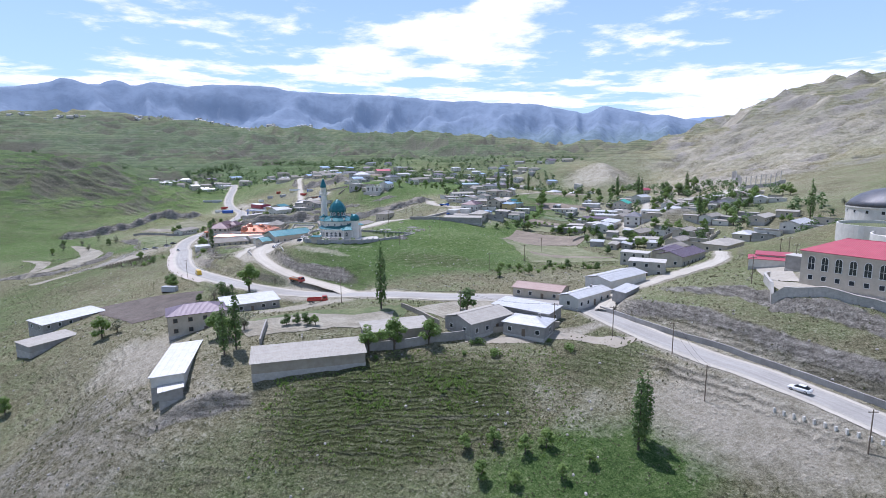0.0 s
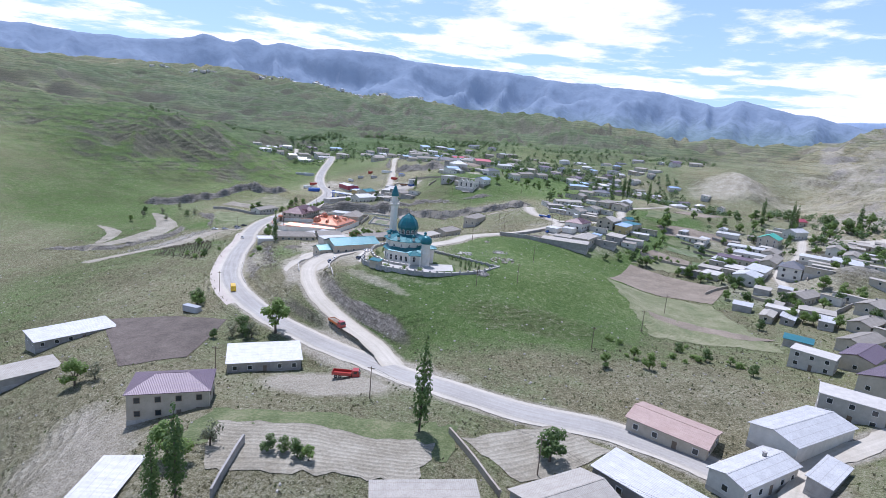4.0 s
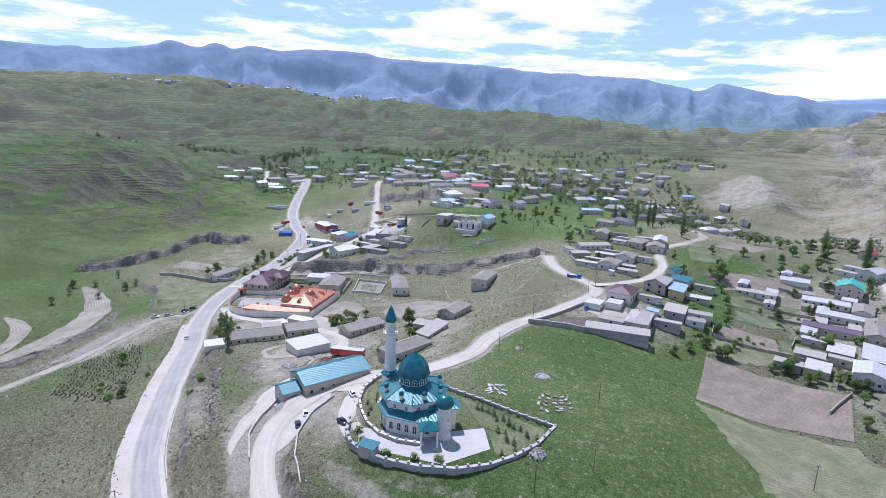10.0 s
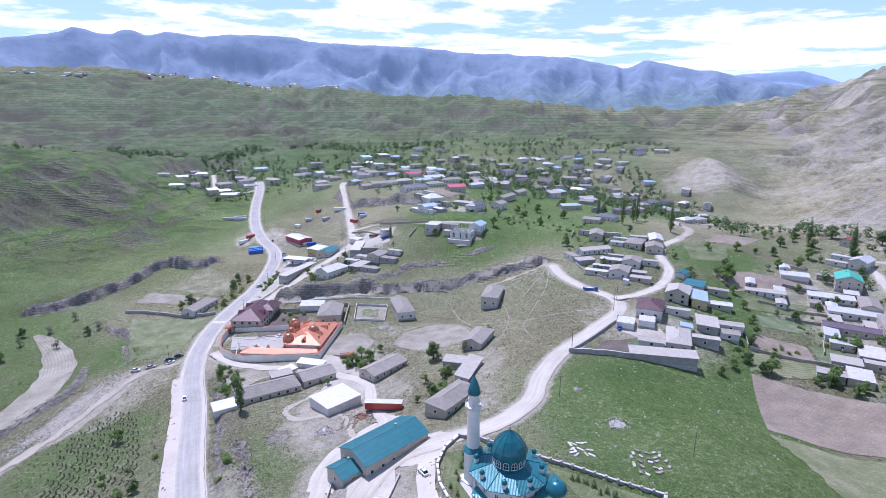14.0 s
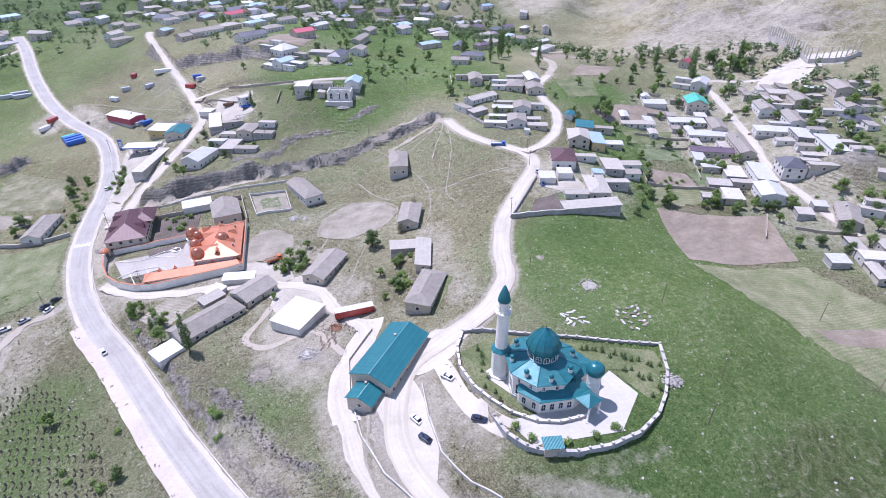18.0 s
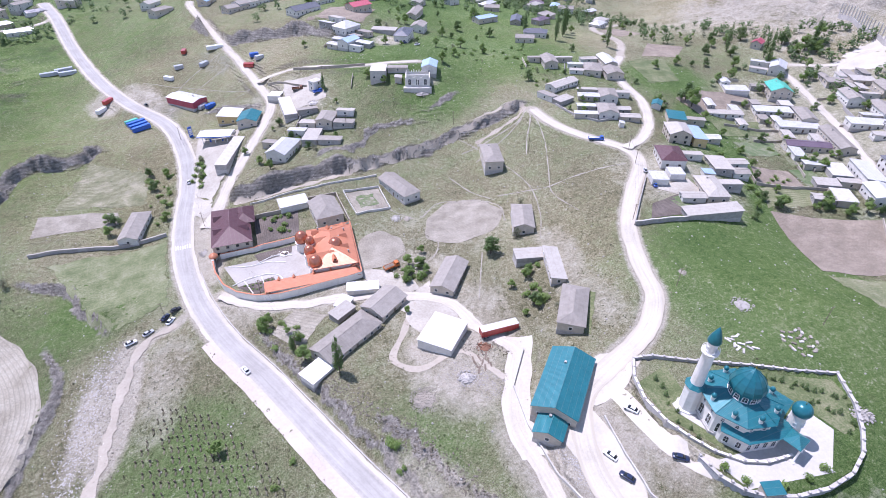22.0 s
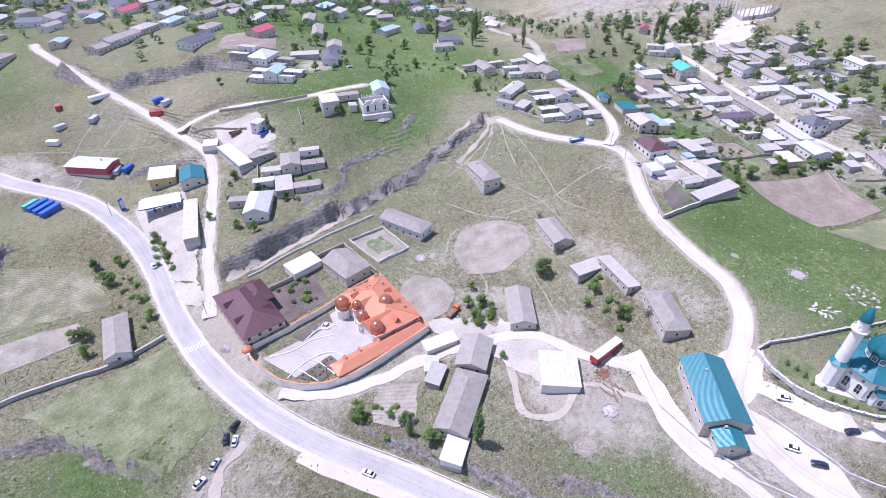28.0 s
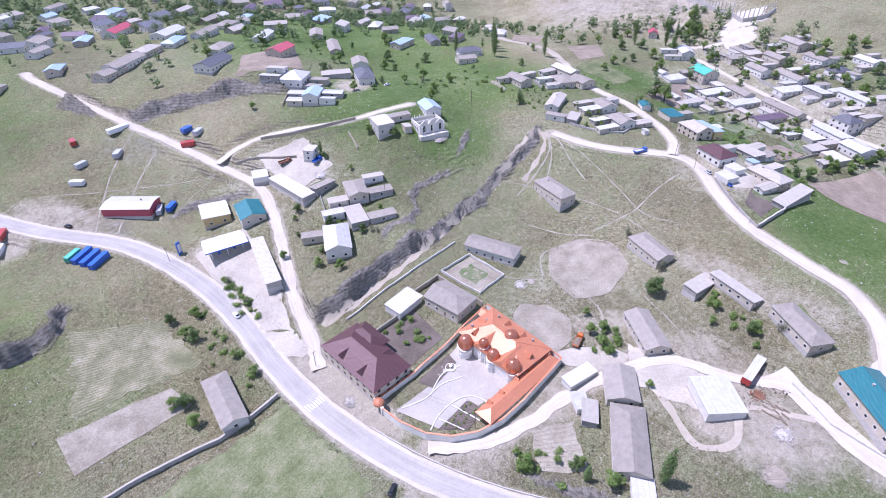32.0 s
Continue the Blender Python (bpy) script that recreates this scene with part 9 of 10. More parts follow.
wall_run("yard_wall", [(-13.7, 167), (-7, 158.5), (-1.5, 151)], 1.5, MUD_WALL, "weathered mud wall between the hilltop plots", 0.4, spacing=4)
wall_run("yard_wall", [(-52, 152), (-49, 137)], 2.0, GREY_WALL, "grey yard wall on the hilltop edge", 0.4, spacing=4)
wall_run("court_fence", [(-132, 472), (-113.5, 472), (-112.5, 452), (-129.5, 451), (-132, 472)], 1.2, WHITE_WALL, "low pale wall round the vegetable court", 0.25, spacing=5)
wall_run("garden_wall", [(-176, 465), (-157, 465), (-150, 470), (-136, 470), (-134, 446)], 2.2, MUD_WALL, "tall beige garden wall by the gully", 0.4, spacing=5)
wall_run("orchard_wall", [(2, 498), (6, 480), (14, 470), (30, 470)], 1.2, STONE_WALL, "low dry-stone wall round the orchard", 0.4, spacing=4)
for a, b, n in (((98, 385), (60, 398), 0), ((104, 402), (118, 432), 0), ((100, 440), (124, 437), 0), ((150, 400), (140, 372), 0), ((84, 345), (98, 359), 0), ((160, 436), (182, 424), 0), ((96, 460), (128, 448), 0),
                ((180, 470), (205, 458), 0), ((118, 330), (100, 345), 0), ((130, 480), (152, 474), 0)):
    wall_run("plot_wall", [a, b], 1.5, MUD_WALL, "mud wall between village plots", 0.35, spacing=5)
guard = thing("guard_rail", 66, 101, ground(66, 101), 0, "white concrete kerb posts along the road edge", "railing")
for i in range(22):
    t = i / 21
    px, py = 66 + 22 * t - 66, 101 - 29 * t - 101
    pz = ground(px + 66, py + 101) - ground(66, 101)
    part("post", Shape().box(px - 0.2, py - 0.2, pz - 0.3, px + 0.2, py + 0.2, pz + 0.8), WHITE_WALL, guard)

# ---- vehicles ----
def minibus(x, y, turn, z):
    root = thing("minibus", x, y, z, turn, "yellow minibus driving on the main road", "minibus")
    part("body", Shape().box(-2.8, -1.0, 0.35, 2.6, 1.0, 1.35, bevel=0.15).box(-2.75, -0.95, 1.3, 1.7, 0.95, 2.45, bevel=0.18), YELLOW_PAINT, root)
    part("windscreen", Shape().add([(1.68, -0.85, 2.25), (1.68, 0.85, 2.25), (2.35, 0.9, 1.36), (2.35, -0.9, 1.36), (1.6, -0.85, 2.25), (1.6, 0.85, 2.25), (1.6, 0.9, 1.36), (1.6, -0.9, 1.36)],
                                   [(0, 3, 2, 1), (4, 5, 6, 7), (0, 1, 5, 4), (2, 3, 7, 6), (0, 4, 7, 3), (1, 2, 6, 5)]), CAR_GLASS, root)
    for sy in (-1, 1):
        for u in (-2.0, -0.8, 0.5):
            part("side_window", Shape().box(u - 0.45, sy * 0.96 - 0.02, 1.5, u + 0.45, sy * 0.96 + 0.02, 2.1), CAR_GLASS, root)
        for u in (-1.8, 1.7):
            put_wheel(root, u, sy * 0.9, 0.36)


road_z = lambda x, y: float(HIGHWAY.z[int(np.hypot(HIGHWAY.line[:, 0] - x, HIGHWAY.line[:, 1] - y).argmin())]) + 0.16
car(73.5, 105, 125, WHITE_PAINT, "white", road_z(73.5, 105), "driving on the dusty main road")
car(-186, 371, 118, WHITE_PAINT, "white", road_z(-186, 371), "driving on the dusty main road")
car(-208, 515, 92, WHITE_PAINT, "white", road_z(-208, 515), "driving on the dusty main road")
car(-237, 628, 118, BLACK_PAINT, "black", road_z(-240, 622), "driving on the dusty main road")
car(-80, 303, 125, WHITE_PAINT, "white")
car(-92, 294, 115, WHITE_PAINT, "white")
car(-91.5, 287, 120, NAVY_PAINT, "navy blue")
car(-77, 285.5, -35, NAVY_PAINT, "navy blue")
car(-211, 414, 25, BLACK_PAINT, "black", None, "parked on the side track")
car(-215, 412, 60, NAVY_PAINT, "navy blue", None, "parked on the side track")
car(-213, 409.5, 55, WHITE_PAINT, "white", None, "parked on the side track")
car(-221, 406, 35, SILVER_PAINT, "silver", None, "parked on the side track")
car(-227, 403, 20, WHITE_PAINT, "white", None, "parked on the side track")
car(-53, 598, 10, WHITE_PAINT, "white", None, "parked beside the hill houses")
car(-62, 600, 170, NAVY_PAINT, "dark blue", None, "parked beside the hill houses")
car(4, 405, 60, BLUE_PAINT, "blue", None, "parked in the walled yard")
car(7, 417, 60, SILVER_PAINT, "silver", None, "parked beside the lane")
truck(-64, 229, -38, RED_PAINT, ORANGE_PAINT, "red tipper truck with an orange bed of earth", 8.0, SOIL)
truck(-47, 194, 10, RED_PAINT, RED_PAINT, "red flatbed truck beside the road", 7.5)
minibus(-118, 253, 125, road_z(-118, 253))
truck(-124, 406, 15, ORANGE_PAINT, ORANGE_PAINT, "orange lorry standing in the dusty yard", 7.0, TIMBER)
truck(1, 452, -20, BLUE_PAINT, BLUE_PAINT, "blue lorry parked by the lane", 8.0, TIN)
truck(-128, 568, 15, BLUE_PAINT, BLUE_PAINT, "blue tractor unit in the building yard", 6.0)
truck(-139, 582, -5, RUST, RUST, "rusty lorry in the building yard", 7.0)
container(-98.5, 352.5, 14, 3.0, 0, 3.6, RED_PAINT, "long red trailer with a pale roof", "trailer", True)
for x, y, t in ((-240, 596, 35), (-238, 591, 35), (-236, 586, 35)):
    container(x, y, 11, 2.5, t, 2.8, BLUE_PAINT, "blue steel freight container beside the road")
container(-243, 600, 8, 2.5, 35, 2.6, GREEN_TIN, "green steel freight container beside the road")
container(-195, 603, 7, 2.5, 40, 2.6, BLUE_PAINT, "blue steel freight container beside the hangar")
container(-200, 606, 7, 2.4, 60, 2.4, SILVER_PAINT, "grey steel freight container beside the hangar")
container(-262, 642, 8, 2.5, 60, 2.6, RED_PAINT, "rust-red steel freight container by the road")
container(-266, 634, 8, 2.5, 60, 2.6, WHITE_PAINT, "white steel freight container by the road")
for x, y, t in ((-300, 712, 20), (-308, 704, 15), (-296, 704, 15)):
    container(x, y, 12, 3.2, t, 2.6, SILVER_PAINT, "grey storage container above the road")
container(-122, 233, 6.5, 2.4, -8, 2.4, SILVER_PAINT, "dull grey steel container above the dark field")

# ---- poles and lines ----
line_a = [pole(x, y) for x, y in ((56, 109), (55, 124), (45, 138), (31, 146), (5, 160), (-35, 178))]
wire(line_a)
line_b = [pole(x, y) for x, y in ((-35, 341), (-22, 385), (6, 424), (11, 437))]
wire(line_b)
line_c = [pole(x, y) for x, y in ((-22, 264), (-7, 276), (-2, 309))]
line_d = [pole(x, y) for x, y in ((54, 293), (40, 262), (20, 232))]
wire(line_d)
line_e = [pole(x, y) for x, y in ((-168, 372), (-178, 410), (-200, 470), (-203, 520), (-213, 566))]
wire(line_e)
for x, y in ((-122, 582), (-119, 524), (-154, 546), (-32, 464), (-22, 555), (-215, 412), (-60, 505), (-80, 525), (74, 87), (-122, 250), (-83, 189), (110, 165), (88, 150)):
    pole(x, y)

# ---- trees ----
def clear_spots(rnd, count, box, sizes, keep=lambda x, y: True, gap=1.0, dry_under=2.0, dust_under=0.5):
    x = np.array([rnd.uniform(box[0], box[2]) for _ in range(count)])
    y = np.array([rnd.uniform(box[1], box[3]) for _ in range(count)])
    ok = np.ones(count, bool)
    for w in WAYS + [ARC]:
        _, d = nearest(w.line, x, y, w.half + 3)
        ok &= d > w.half + gap
    for hx, hy, L, W, turn in PLACED:
        c, s = math.cos(radians(turn)), math.sin(radians(turn))
        u, v = (x - hx) * c + (y - hy) * s, -(x - hx) * s + (y - hy) * c
        ok &= (abs(u) > L / 2 + gap) | (abs(v) > W / 2 + gap)
    ok &= ~inside(x, y, TERRACE) & ~((x > -197) & (x < -133) & (y > 403) & (y < 445))
    for ring in PATCHES:
        ok &= ~inside(x, y, ring)
    z, cover = terrain(x, y)
    ok &= (cover[:, 0] < dry_under) & (cover[:, 1] < dust_under)
    return [(a, b, c, rnd.uniform(*sizes)) for a, b, c, k in zip(x, y, z, ok) if k and keep(a, b)]


for x, y, s in ((-82.5, 397.5, 1.35), (88.5, 488, 1.75), (-82, 220, 1.75), (-93, 219, 0.9), (-90, 216, 0.7), (-125, 240, 1.0), (-100, 213, 0.5), (-20, 134.5, 1.05), (-13.5, 136, 1.3), (-4.5, 138.5, 1.1), (7, 165, 1.15), (-46, 150, 0.55), (-43, 150.5, 0.5), (-40, 150, 0.6), (-37.5, 149.5, 0.5), (-119, 179, 1.15), (-124, 238, 0.9), (60, 382, 0.9), (57, 381, 0.8), (83, 378, 0.8),
                (86, 380, 0.85), (81, 375, 0.7), (77, 376, 0.7), (101, 363, 0.8), (113, 361, 0.9), (107, 412, 0.8), (111, 404, 0.9), (67, 392, 0.6), (118, 335, 0.9), (116, 323, 0.9), (108, 308, 0.9), (115, 305, 0.9), (99, 353, 0.7),
                (142, 359, 1.1), (146, 349, 1.1), (148, 306, 1.1), (141, 312, 1.1), (124, 304, 0.9), (189, 352, 1.1), (194, 367, 1.2), (186, 389, 1.2), (196, 403, 1.2), (264, 419, 1.3), (264, 410, 1.3), (90, 291, 0.7), (112, 307, 0.8),
                (36, 224, 0.75), (33, 233, 0.6), (23, 221, 0.7), (49, 246, 0.5), (56, 240, 0.65), (63, 239, 0.45), (67, 231, 0.6), (-46, 566, 1.1), (3, 537, 1.1), (-178, 389, 1.0), (-166, 366.5, 1.0), (-168, 378, 0.7),
                (-172, 312, 0.7), (-196, 341, 0.8), (-81, 360, 0.9), (-75, 377, 0.7), (-120, 398, 0.8), (-112, 402, 0.7), (-243, 479, 0.9), (-242, 489, 1.0), (-245, 491, 0.8), (-226, 516, 0.9), (-228, 520, 0.8),
                (-220, 527, 0.8), (-229, 531, 0.8), (-218, 484, 0.7), (-219, 497, 0.6), (-177, 527, 0.7), (160, 555, 1.2), (176, 546, 1.2), (194, 527, 1.2), (218, 527, 1.5), (231, 528, 1.5), (237, 526, 1.4), (222, 534, 1.3),
                (240, 531, 1.4), (151, 607, 1.0), (160, 577, 1.0), (180, 573, 1.2), (19, 497, 0.6), (23, 508, 0.6), (12, 484, 0.6), (16, 490, 0.5), (26, 494, 0.5), (22, 486, 0.6), (-323, 450, 0.9), (-286, 453, 0.8), (-314, 424, 0.8),
                (45, 382, 0.7), (37, 375, 0.6), (-97, 563, 0.8), (-89, 551, 0.8), (-64, 145, 1.1), (-60, 143, 0.9), (188, 566, 1.1), (-124, 567, 0.6), (-34, 577, 0.9), (200, 493, 0.9)):
    plant("tree" if (int(x * 3 + y) % 3) else "dark_tree", x + 0.3, y, s)
for x, y, s, t in ((38, 98, 1.0, 1.15), (40, 100, 0.9, 1.15), (-20, 166, 1.15, 1.35), (-55, 136, 1.0, 1.25), (-57, 133, 0.9, 1.1), (-155.3, 356, 1.05, 1.2), (169, 354, 1.2, 1.2), (218, 318, 1.3, 1.3), (197, 535, 1.2, 1.2), (74, 618, 1.2, 1.4),
                   (62, 608, 1.2, 1.4), (79, 624, 1.2, 1.4), (92, 583, 1.2, 1.3), (179, 554, 1.2, 1.3), (190, 525, 1.3, 1.4), (241, 534, 1.2, 1.3), (49, 636, 1.1, 1.2), (-124, 570, 0.7, 1.0), (-169, 373, 0.7, 0.8)):
    plant("poplar", x, y, s, None, t)
for x, y, s in ((7, 94, 0.6), (10, 102, 0.6), (16, 99.5, 0.6), (20.5, 101, 0.62), (4, 101, 0.5), (22, 93, 0.45), (28, 96, 0.45), (13, 92, 0.5)):
    plant("tree", x, y, s)
for x, y, s in ((-75, 352, 0.8), (-68, 402, 0.8), (-55, 425, 0.7), (-201, 533, 0.7), (-201, 518, 0.6), (-305, 470, 0.9), (-295, 440, 0.9), (-283, 459, 0.8), (-310, 455, 0.8), (-316, 440, 0.8), (-58, 150, 0.9), (-115, 182, 0.8), (-95, 216, 0.8), (-88, 216, 0.9)):
    plant("pale_tree", x, y, s)
for x, y, s in ((88, 481, 1.9), (251, 540, 1.9), (204, 567, 1.6), (194, 495, 1.2), (226, 548, 1.8), (233, 533, 1.8), (208, 443, 1.3), (230, 429, 1.5), (210, 414, 1.4), (190, 421, 1.2), (199, 462, 1.1), (190, 445, 1.0), (141, 463, 0.9),
                (108, 408, 0.9), (110, 402, 0.9), (91, 369, 0.8), (114, 333, 1.0), (90, 335, 0.8), (98, 331, 0.9), (61, 381, 1.0), (83, 375, 1.1), (87, 367, 0.9), (97, 366, 0.9), (104, 361, 1.0), (113, 359, 1.0), (85, 466, 0.9), (81, 446, 0.8),
                (75, 425, 0.8), (70, 412, 0.7), (63, 402, 0.8), (54, 387, 0.8), (120, 436, 0.8), (128, 410, 0.8), (152, 345, 1.1), (165, 338, 1.1), (158, 322, 1.2), (182, 335, 1.2), (205, 372, 1.3), (222, 390, 1.4), (240, 415, 1.4),
                (250, 432, 1.5), (262, 452, 1.3), (204, 430, 1.2), (226, 462, 1.2), (238, 470, 1.2), (182, 462, 1.0), (130, 330, 0.9), (104, 322, 0.9), (140, 340, 1.0), (150, 515, 1.2), (165, 530, 1.3), (135, 512, 1.0), (210, 508, 1.2),
                (100, 535, 1.0), (122, 540, 1.1), (-40, 596, 1.0), (-20, 600, 1.2), (-8, 588, 1.1), (-70, 640, 1.1), (-44, 660, 1.2), (-20, 640, 1.2), (0, 660, 1.3), (20, 640, 1.2), (-110, 720, 1.3), (-70, 715, 1.3), (-30, 760, 1.4),
                (-140, 790, 1.4), (-60, 760, 1.3), (30, 700, 1.3), (60, 660, 1.3), (-155, 548, 0.8), (-150, 528, 0.8), (-143, 512, 0.7), (-165, 500, 0.9), (-170, 510, 0.8)):
    plant("dark_tree" if (int(x + y) % 3 == 0) else "tree", x, y, s * 0.95)
for x, y, s in ((-80, 359, 0.8), (-77, 375, 0.75), (-84, 373, 0.6), (-86, 356, 0.5), (-117, 405, 0.8), (-113, 402, 0.8), (-121, 394, 0.7), (-109, 412, 0.6), (-126, 376, 0.5), (-111, 398, 0.6), (-170, 383, 0.5), (-176, 394, 0.5), (-166, 377, 0.7)):
    plant("tree", x, y, s)
yard_rnd = random.Random(53)
for count, box, sizes in ((95, (88, 298, 262, 540), (0.45, 0.95)), (26, (4, 476, 76, 570), (0.35, 0.7)), (34, (-130, 590, 40, 700), (0.45, 0.95)), (16, (-165, 505, -118, 552), (0.35, 0.6)), (30, (60, 560, 200, 700), (0.5, 0.95))):
    for k, (x, y, z, size) in enumerate(clear_spots(yard_rnd, count, box, sizes, gap=1.2, dust_under=2.0)):
        plant(("tree", "tree", "dark_tree", "shrub", "pale_tree")[k % 5], x, y, size)
shrub_rnd = random.Random(3)
for cx, cy, rx, ry, n in ((-172, 385, 8, 8, 9), (-168, 455, 8, 8, 14), (-201.2, 526, 0.9, 20, 20), (-118, 398, 6, 5, 8), (-72, 372, 7, 9, 8), (60, 430, 9, 40, 26), (74, 395, 12, 12, 8), (-150, 520, 10, 8, 7), (112, 420, 14, 14, 10),
                          (45, 240, 22, 14, 14), (-180, 320, 8, 14, 6), (-146, 318, 2, 8, 5), (180, 400, 22, 30, 14), (0, 585, 40, 16, 20), (-222, 505, 6, 26, 14), (130, 345, 20, 20, 12), (30, 545, 30, 20, 12), (-5, 135, 40, 5, 12)):
    for _ in range(n):
        plant("shrub", cx + shrub_rnd.uniform(-rx, rx), cy + shrub_rnd.uniform(-ry, ry), shrub_rnd.uniform(0.5, 1.15))


def scatter_mesh(name, spots, make, mat, label, category, seed):
    """Many small plants or stones joined in one mesh; make(rnd) gives the verts and faces of one."""
    rnd = random.Random(seed)
    v, f = [], []
    for x, y, z, s in spots:
        a, b = make(rnd)
        o = len(v)
        c, d = math.cos(x * 7 + y), math.sin(x * 7 + y)
        v += [(x + s * (p[0] * c - p[1] * d), y + s * (p[0] * d + p[1] * c), z + s * p[2]) for p in a]
        f += [tuple(i + o for i in q) for q in b]
    return tagged(new(name, mesh_of(name, v, f, [mat])), label, category, kind="stuff")


def tuft(rnd):
    v, f = [], []
    for k in range(5):
        a = rnd.uniform(0, 6.28)
        r, h = rnd.uniform(0.25, 0.6), rnd.uniform(0.25, 0.6)
        o = len(v)
        v += [(-0.12 * math.sin(a), 0.12 * math.cos(a), -0.1), (0.12 * math.sin(a), -0.12 * math.cos(a), -0.1), (r * math.cos(a), r * math.sin(a), h), (0.5 * r * math.cos(a + 0.6), 0.5 * r * math.sin(a + 0.6), h * 1.1)]
        f += [(o, o + 1, o + 2), (o, o + 2, o + 3)]
    return v, f


def rock(rnd):
    v = [(math.cos(6.28 * i / 6) * rnd.uniform(0.35, 0.6), math.sin(6.28 * i / 6) * rnd.uniform(0.35, 0.6), -0.1) for i in range(6)]
    v += [(p[0] * 0.7 + rnd.uniform(-0.1, 0.1), p[1] * 0.7 + rnd.uniform(-0.1, 0.1), rnd.uniform(0.2, 0.4)) for p in v]
    return v, [(i, (i + 1) % 6, 6 + (i + 1) % 6, 6 + i) for i in range(6)] + [(6, 7, 8, 9, 10, 11)]


def far_crown(rnd):
    v, f = [], []
    lean, tall = rnd.uniform(0.75, 1.25), rnd.uniform(0.8, 1.35)
    for _ in range(34):
        d = Vector((rnd.gauss(0, 1), rnd.gauss(0, 1), rnd.gauss(0.15, 0.8))).normalized() * rnd.uniform(0.45, 1.0)
        p = Vector((d.x * 1.9 * lean, d.y * 1.9, (2.7 + d.z * 2.0) * tall))
        u = Vector((rnd.uniform(-1, 1), rnd.uniform(-1, 1), rnd.uniform(-0.4, 0.4))).normalized() * rnd.uniform(0.45, 0.85)
        w = (d + Vector((0, 0, 0.7))).cross(u).normalized() * rnd.uniform(0.4, 0.7)
        o = len(v)
        v += [p - u, p - w + d * 0.3, p + u, p + w + d * 0.3, p + d * 0.5]
        f += [(o, o + 1, o + 4), (o + 1, o + 2, o + 4), (o + 2, o + 3, o + 4), (o + 3, o, o + 4)]
    o = len(v)
    v += [(0.15, 0, -0.5), (-0.1, 0.12, -0.5), (-0.1, -0.12, -0.5), (0, 0, 3.0)]
    f += [(o, o + 1, o + 3), (o + 1, o + 2, o + 3), (o + 2, o, o + 3)]
    return v, f


wild = random.Random(21)
scatter_mesh("dry_tufts", clear_spots(wild, 22000, (-300, 80, 120, 560), (0.3, 0.95), dry_under=0.66), tuft, WEED, "dry weed tufts scattered over the slopes", "weeds", 1)
scatter_mesh("green_tufts", clear_spots(wild, 9000, (-300, 80, 120, 560), (0.3, 0.9), dry_under=0.66), tuft, SCRUB_LEAF, "green weed tufts scattered over the slopes", "weeds", 2)
scatter_mesh("slope_weeds", clear_spots(wild, 2600, (-40, 98, 30, 136), (0.3, 0.8), gap=0.5), tuft, LEAF, "dense green weeds on the terraced slope", "weeds", 7)
scatter_mesh("slope_weeds", clear_spots(wild, 1500, (-42, 112, 16, 125), (0.4, 1.2), keep=lambda x, y: math.sin(0.31 * x + 1.0) + math.sin(0.53 * y + 0.17 * x) + 0.7 * math.sin(0.9 * x + 0.5 * y) > 0.75, gap=0.4), tuft, LEAF, "tall green weeds below the barn walls", "weeds", 9)
scatter_mesh("slope_weeds", clear_spots(wild, 5000, (-100, 84, 75, 150), (0.25, 0.6), gap=0.5), tuft, WEED, "dry grass tufts on the terraced slope", "weeds", 8)
scatter_mesh("loose_stones", clear_spots(wild, 2600, (-300, 80, 120, 600), (0.25, 0.9)), rock, RUBBLE, "pale loose stones on the slopes", "stones", 3)
grove = random.Random(5)
woods = []
for cx, cy, rx, ry, n in ((-70, 940, 150, 50, 220), (60, 850, 130, 60, 150), (-30, 870, 110, 40, 90), (150, 720, 60, 60, 60), (250, 545, 40, 30, 50), (60, 840, 130, 110, 260), (-60, 900, 160, 90, 200), (150, 760, 70, 70, 80), (0, 1080, 260, 90, 260), (-330, 880, 110, 80, 120), (-100, 760, 80, 60, 50), (230, 480, 60, 70, 70), (180, 430, 70, 90, 80), (-300, 980, 200, 60, 170),
                          (-560, 1085, 120, 16, 150), (-380, 1130, 120, 22, 130), (-200, 1120, 100, 22, 110), (-760, 1010, 110, 14, 60), (190, 610, 50, 40, 40), (100, 1200, 200, 60, 90), (-380, 800, 60, 30, 40), (-640, 860, 40, 60, 60), (-590, 970, 40, 40, 50), (-500, 1050, 60, 30, 60), (200, 300, 40, 60, 30)):
    woods += clear_spots(grove, n, (cx - rx, cy - ry, cx + rx, cy + ry), (0.8, 1.7), gap=2.0)
scatter_mesh("valley_trees", woods, far_crown, VALLEY_LEAF, "green trees between the houses of the far village", "trees", 4)
bushes = clear_spots(grove, 160, (-900, 700, 700, 2200), (0.2, 0.5)) + clear_spots(grove, 160, (-700, 250, -340, 800), (0.15, 0.4))
scatter_mesh("hill_scrub", bushes, far_crown, SCRUB_LEAF, "dark scrub dotted over the far hills", "scrub", 6)


for i, (x, y) in enumerate([(-230, 219), (-251, 248), (-240, 250), (-198, 195), (-155, 164), (-140, 155), (-131, 150), (-130, 139), (-176, 184)]):
    plant(("tree", "dark_tree", "tree", "pale_tree")[i % 4], x, y, 0.8 + 0.07 * (i % 5))
for x, y, size in ((-205, 520, 0.5), (-206, 514, 0.45), (-204, 526, 0.5), (-203, 532, 0.45), (-219, 484, 0.6), (-217, 496, 0.5), (-217.5, 508, 0.5), (-117, 400, 0.7), (-114, 395, 0.7), (-77.5, 360, 0.7), (-81, 366, 0.5)):
    plant("shrub", x, y, size * 2.2)


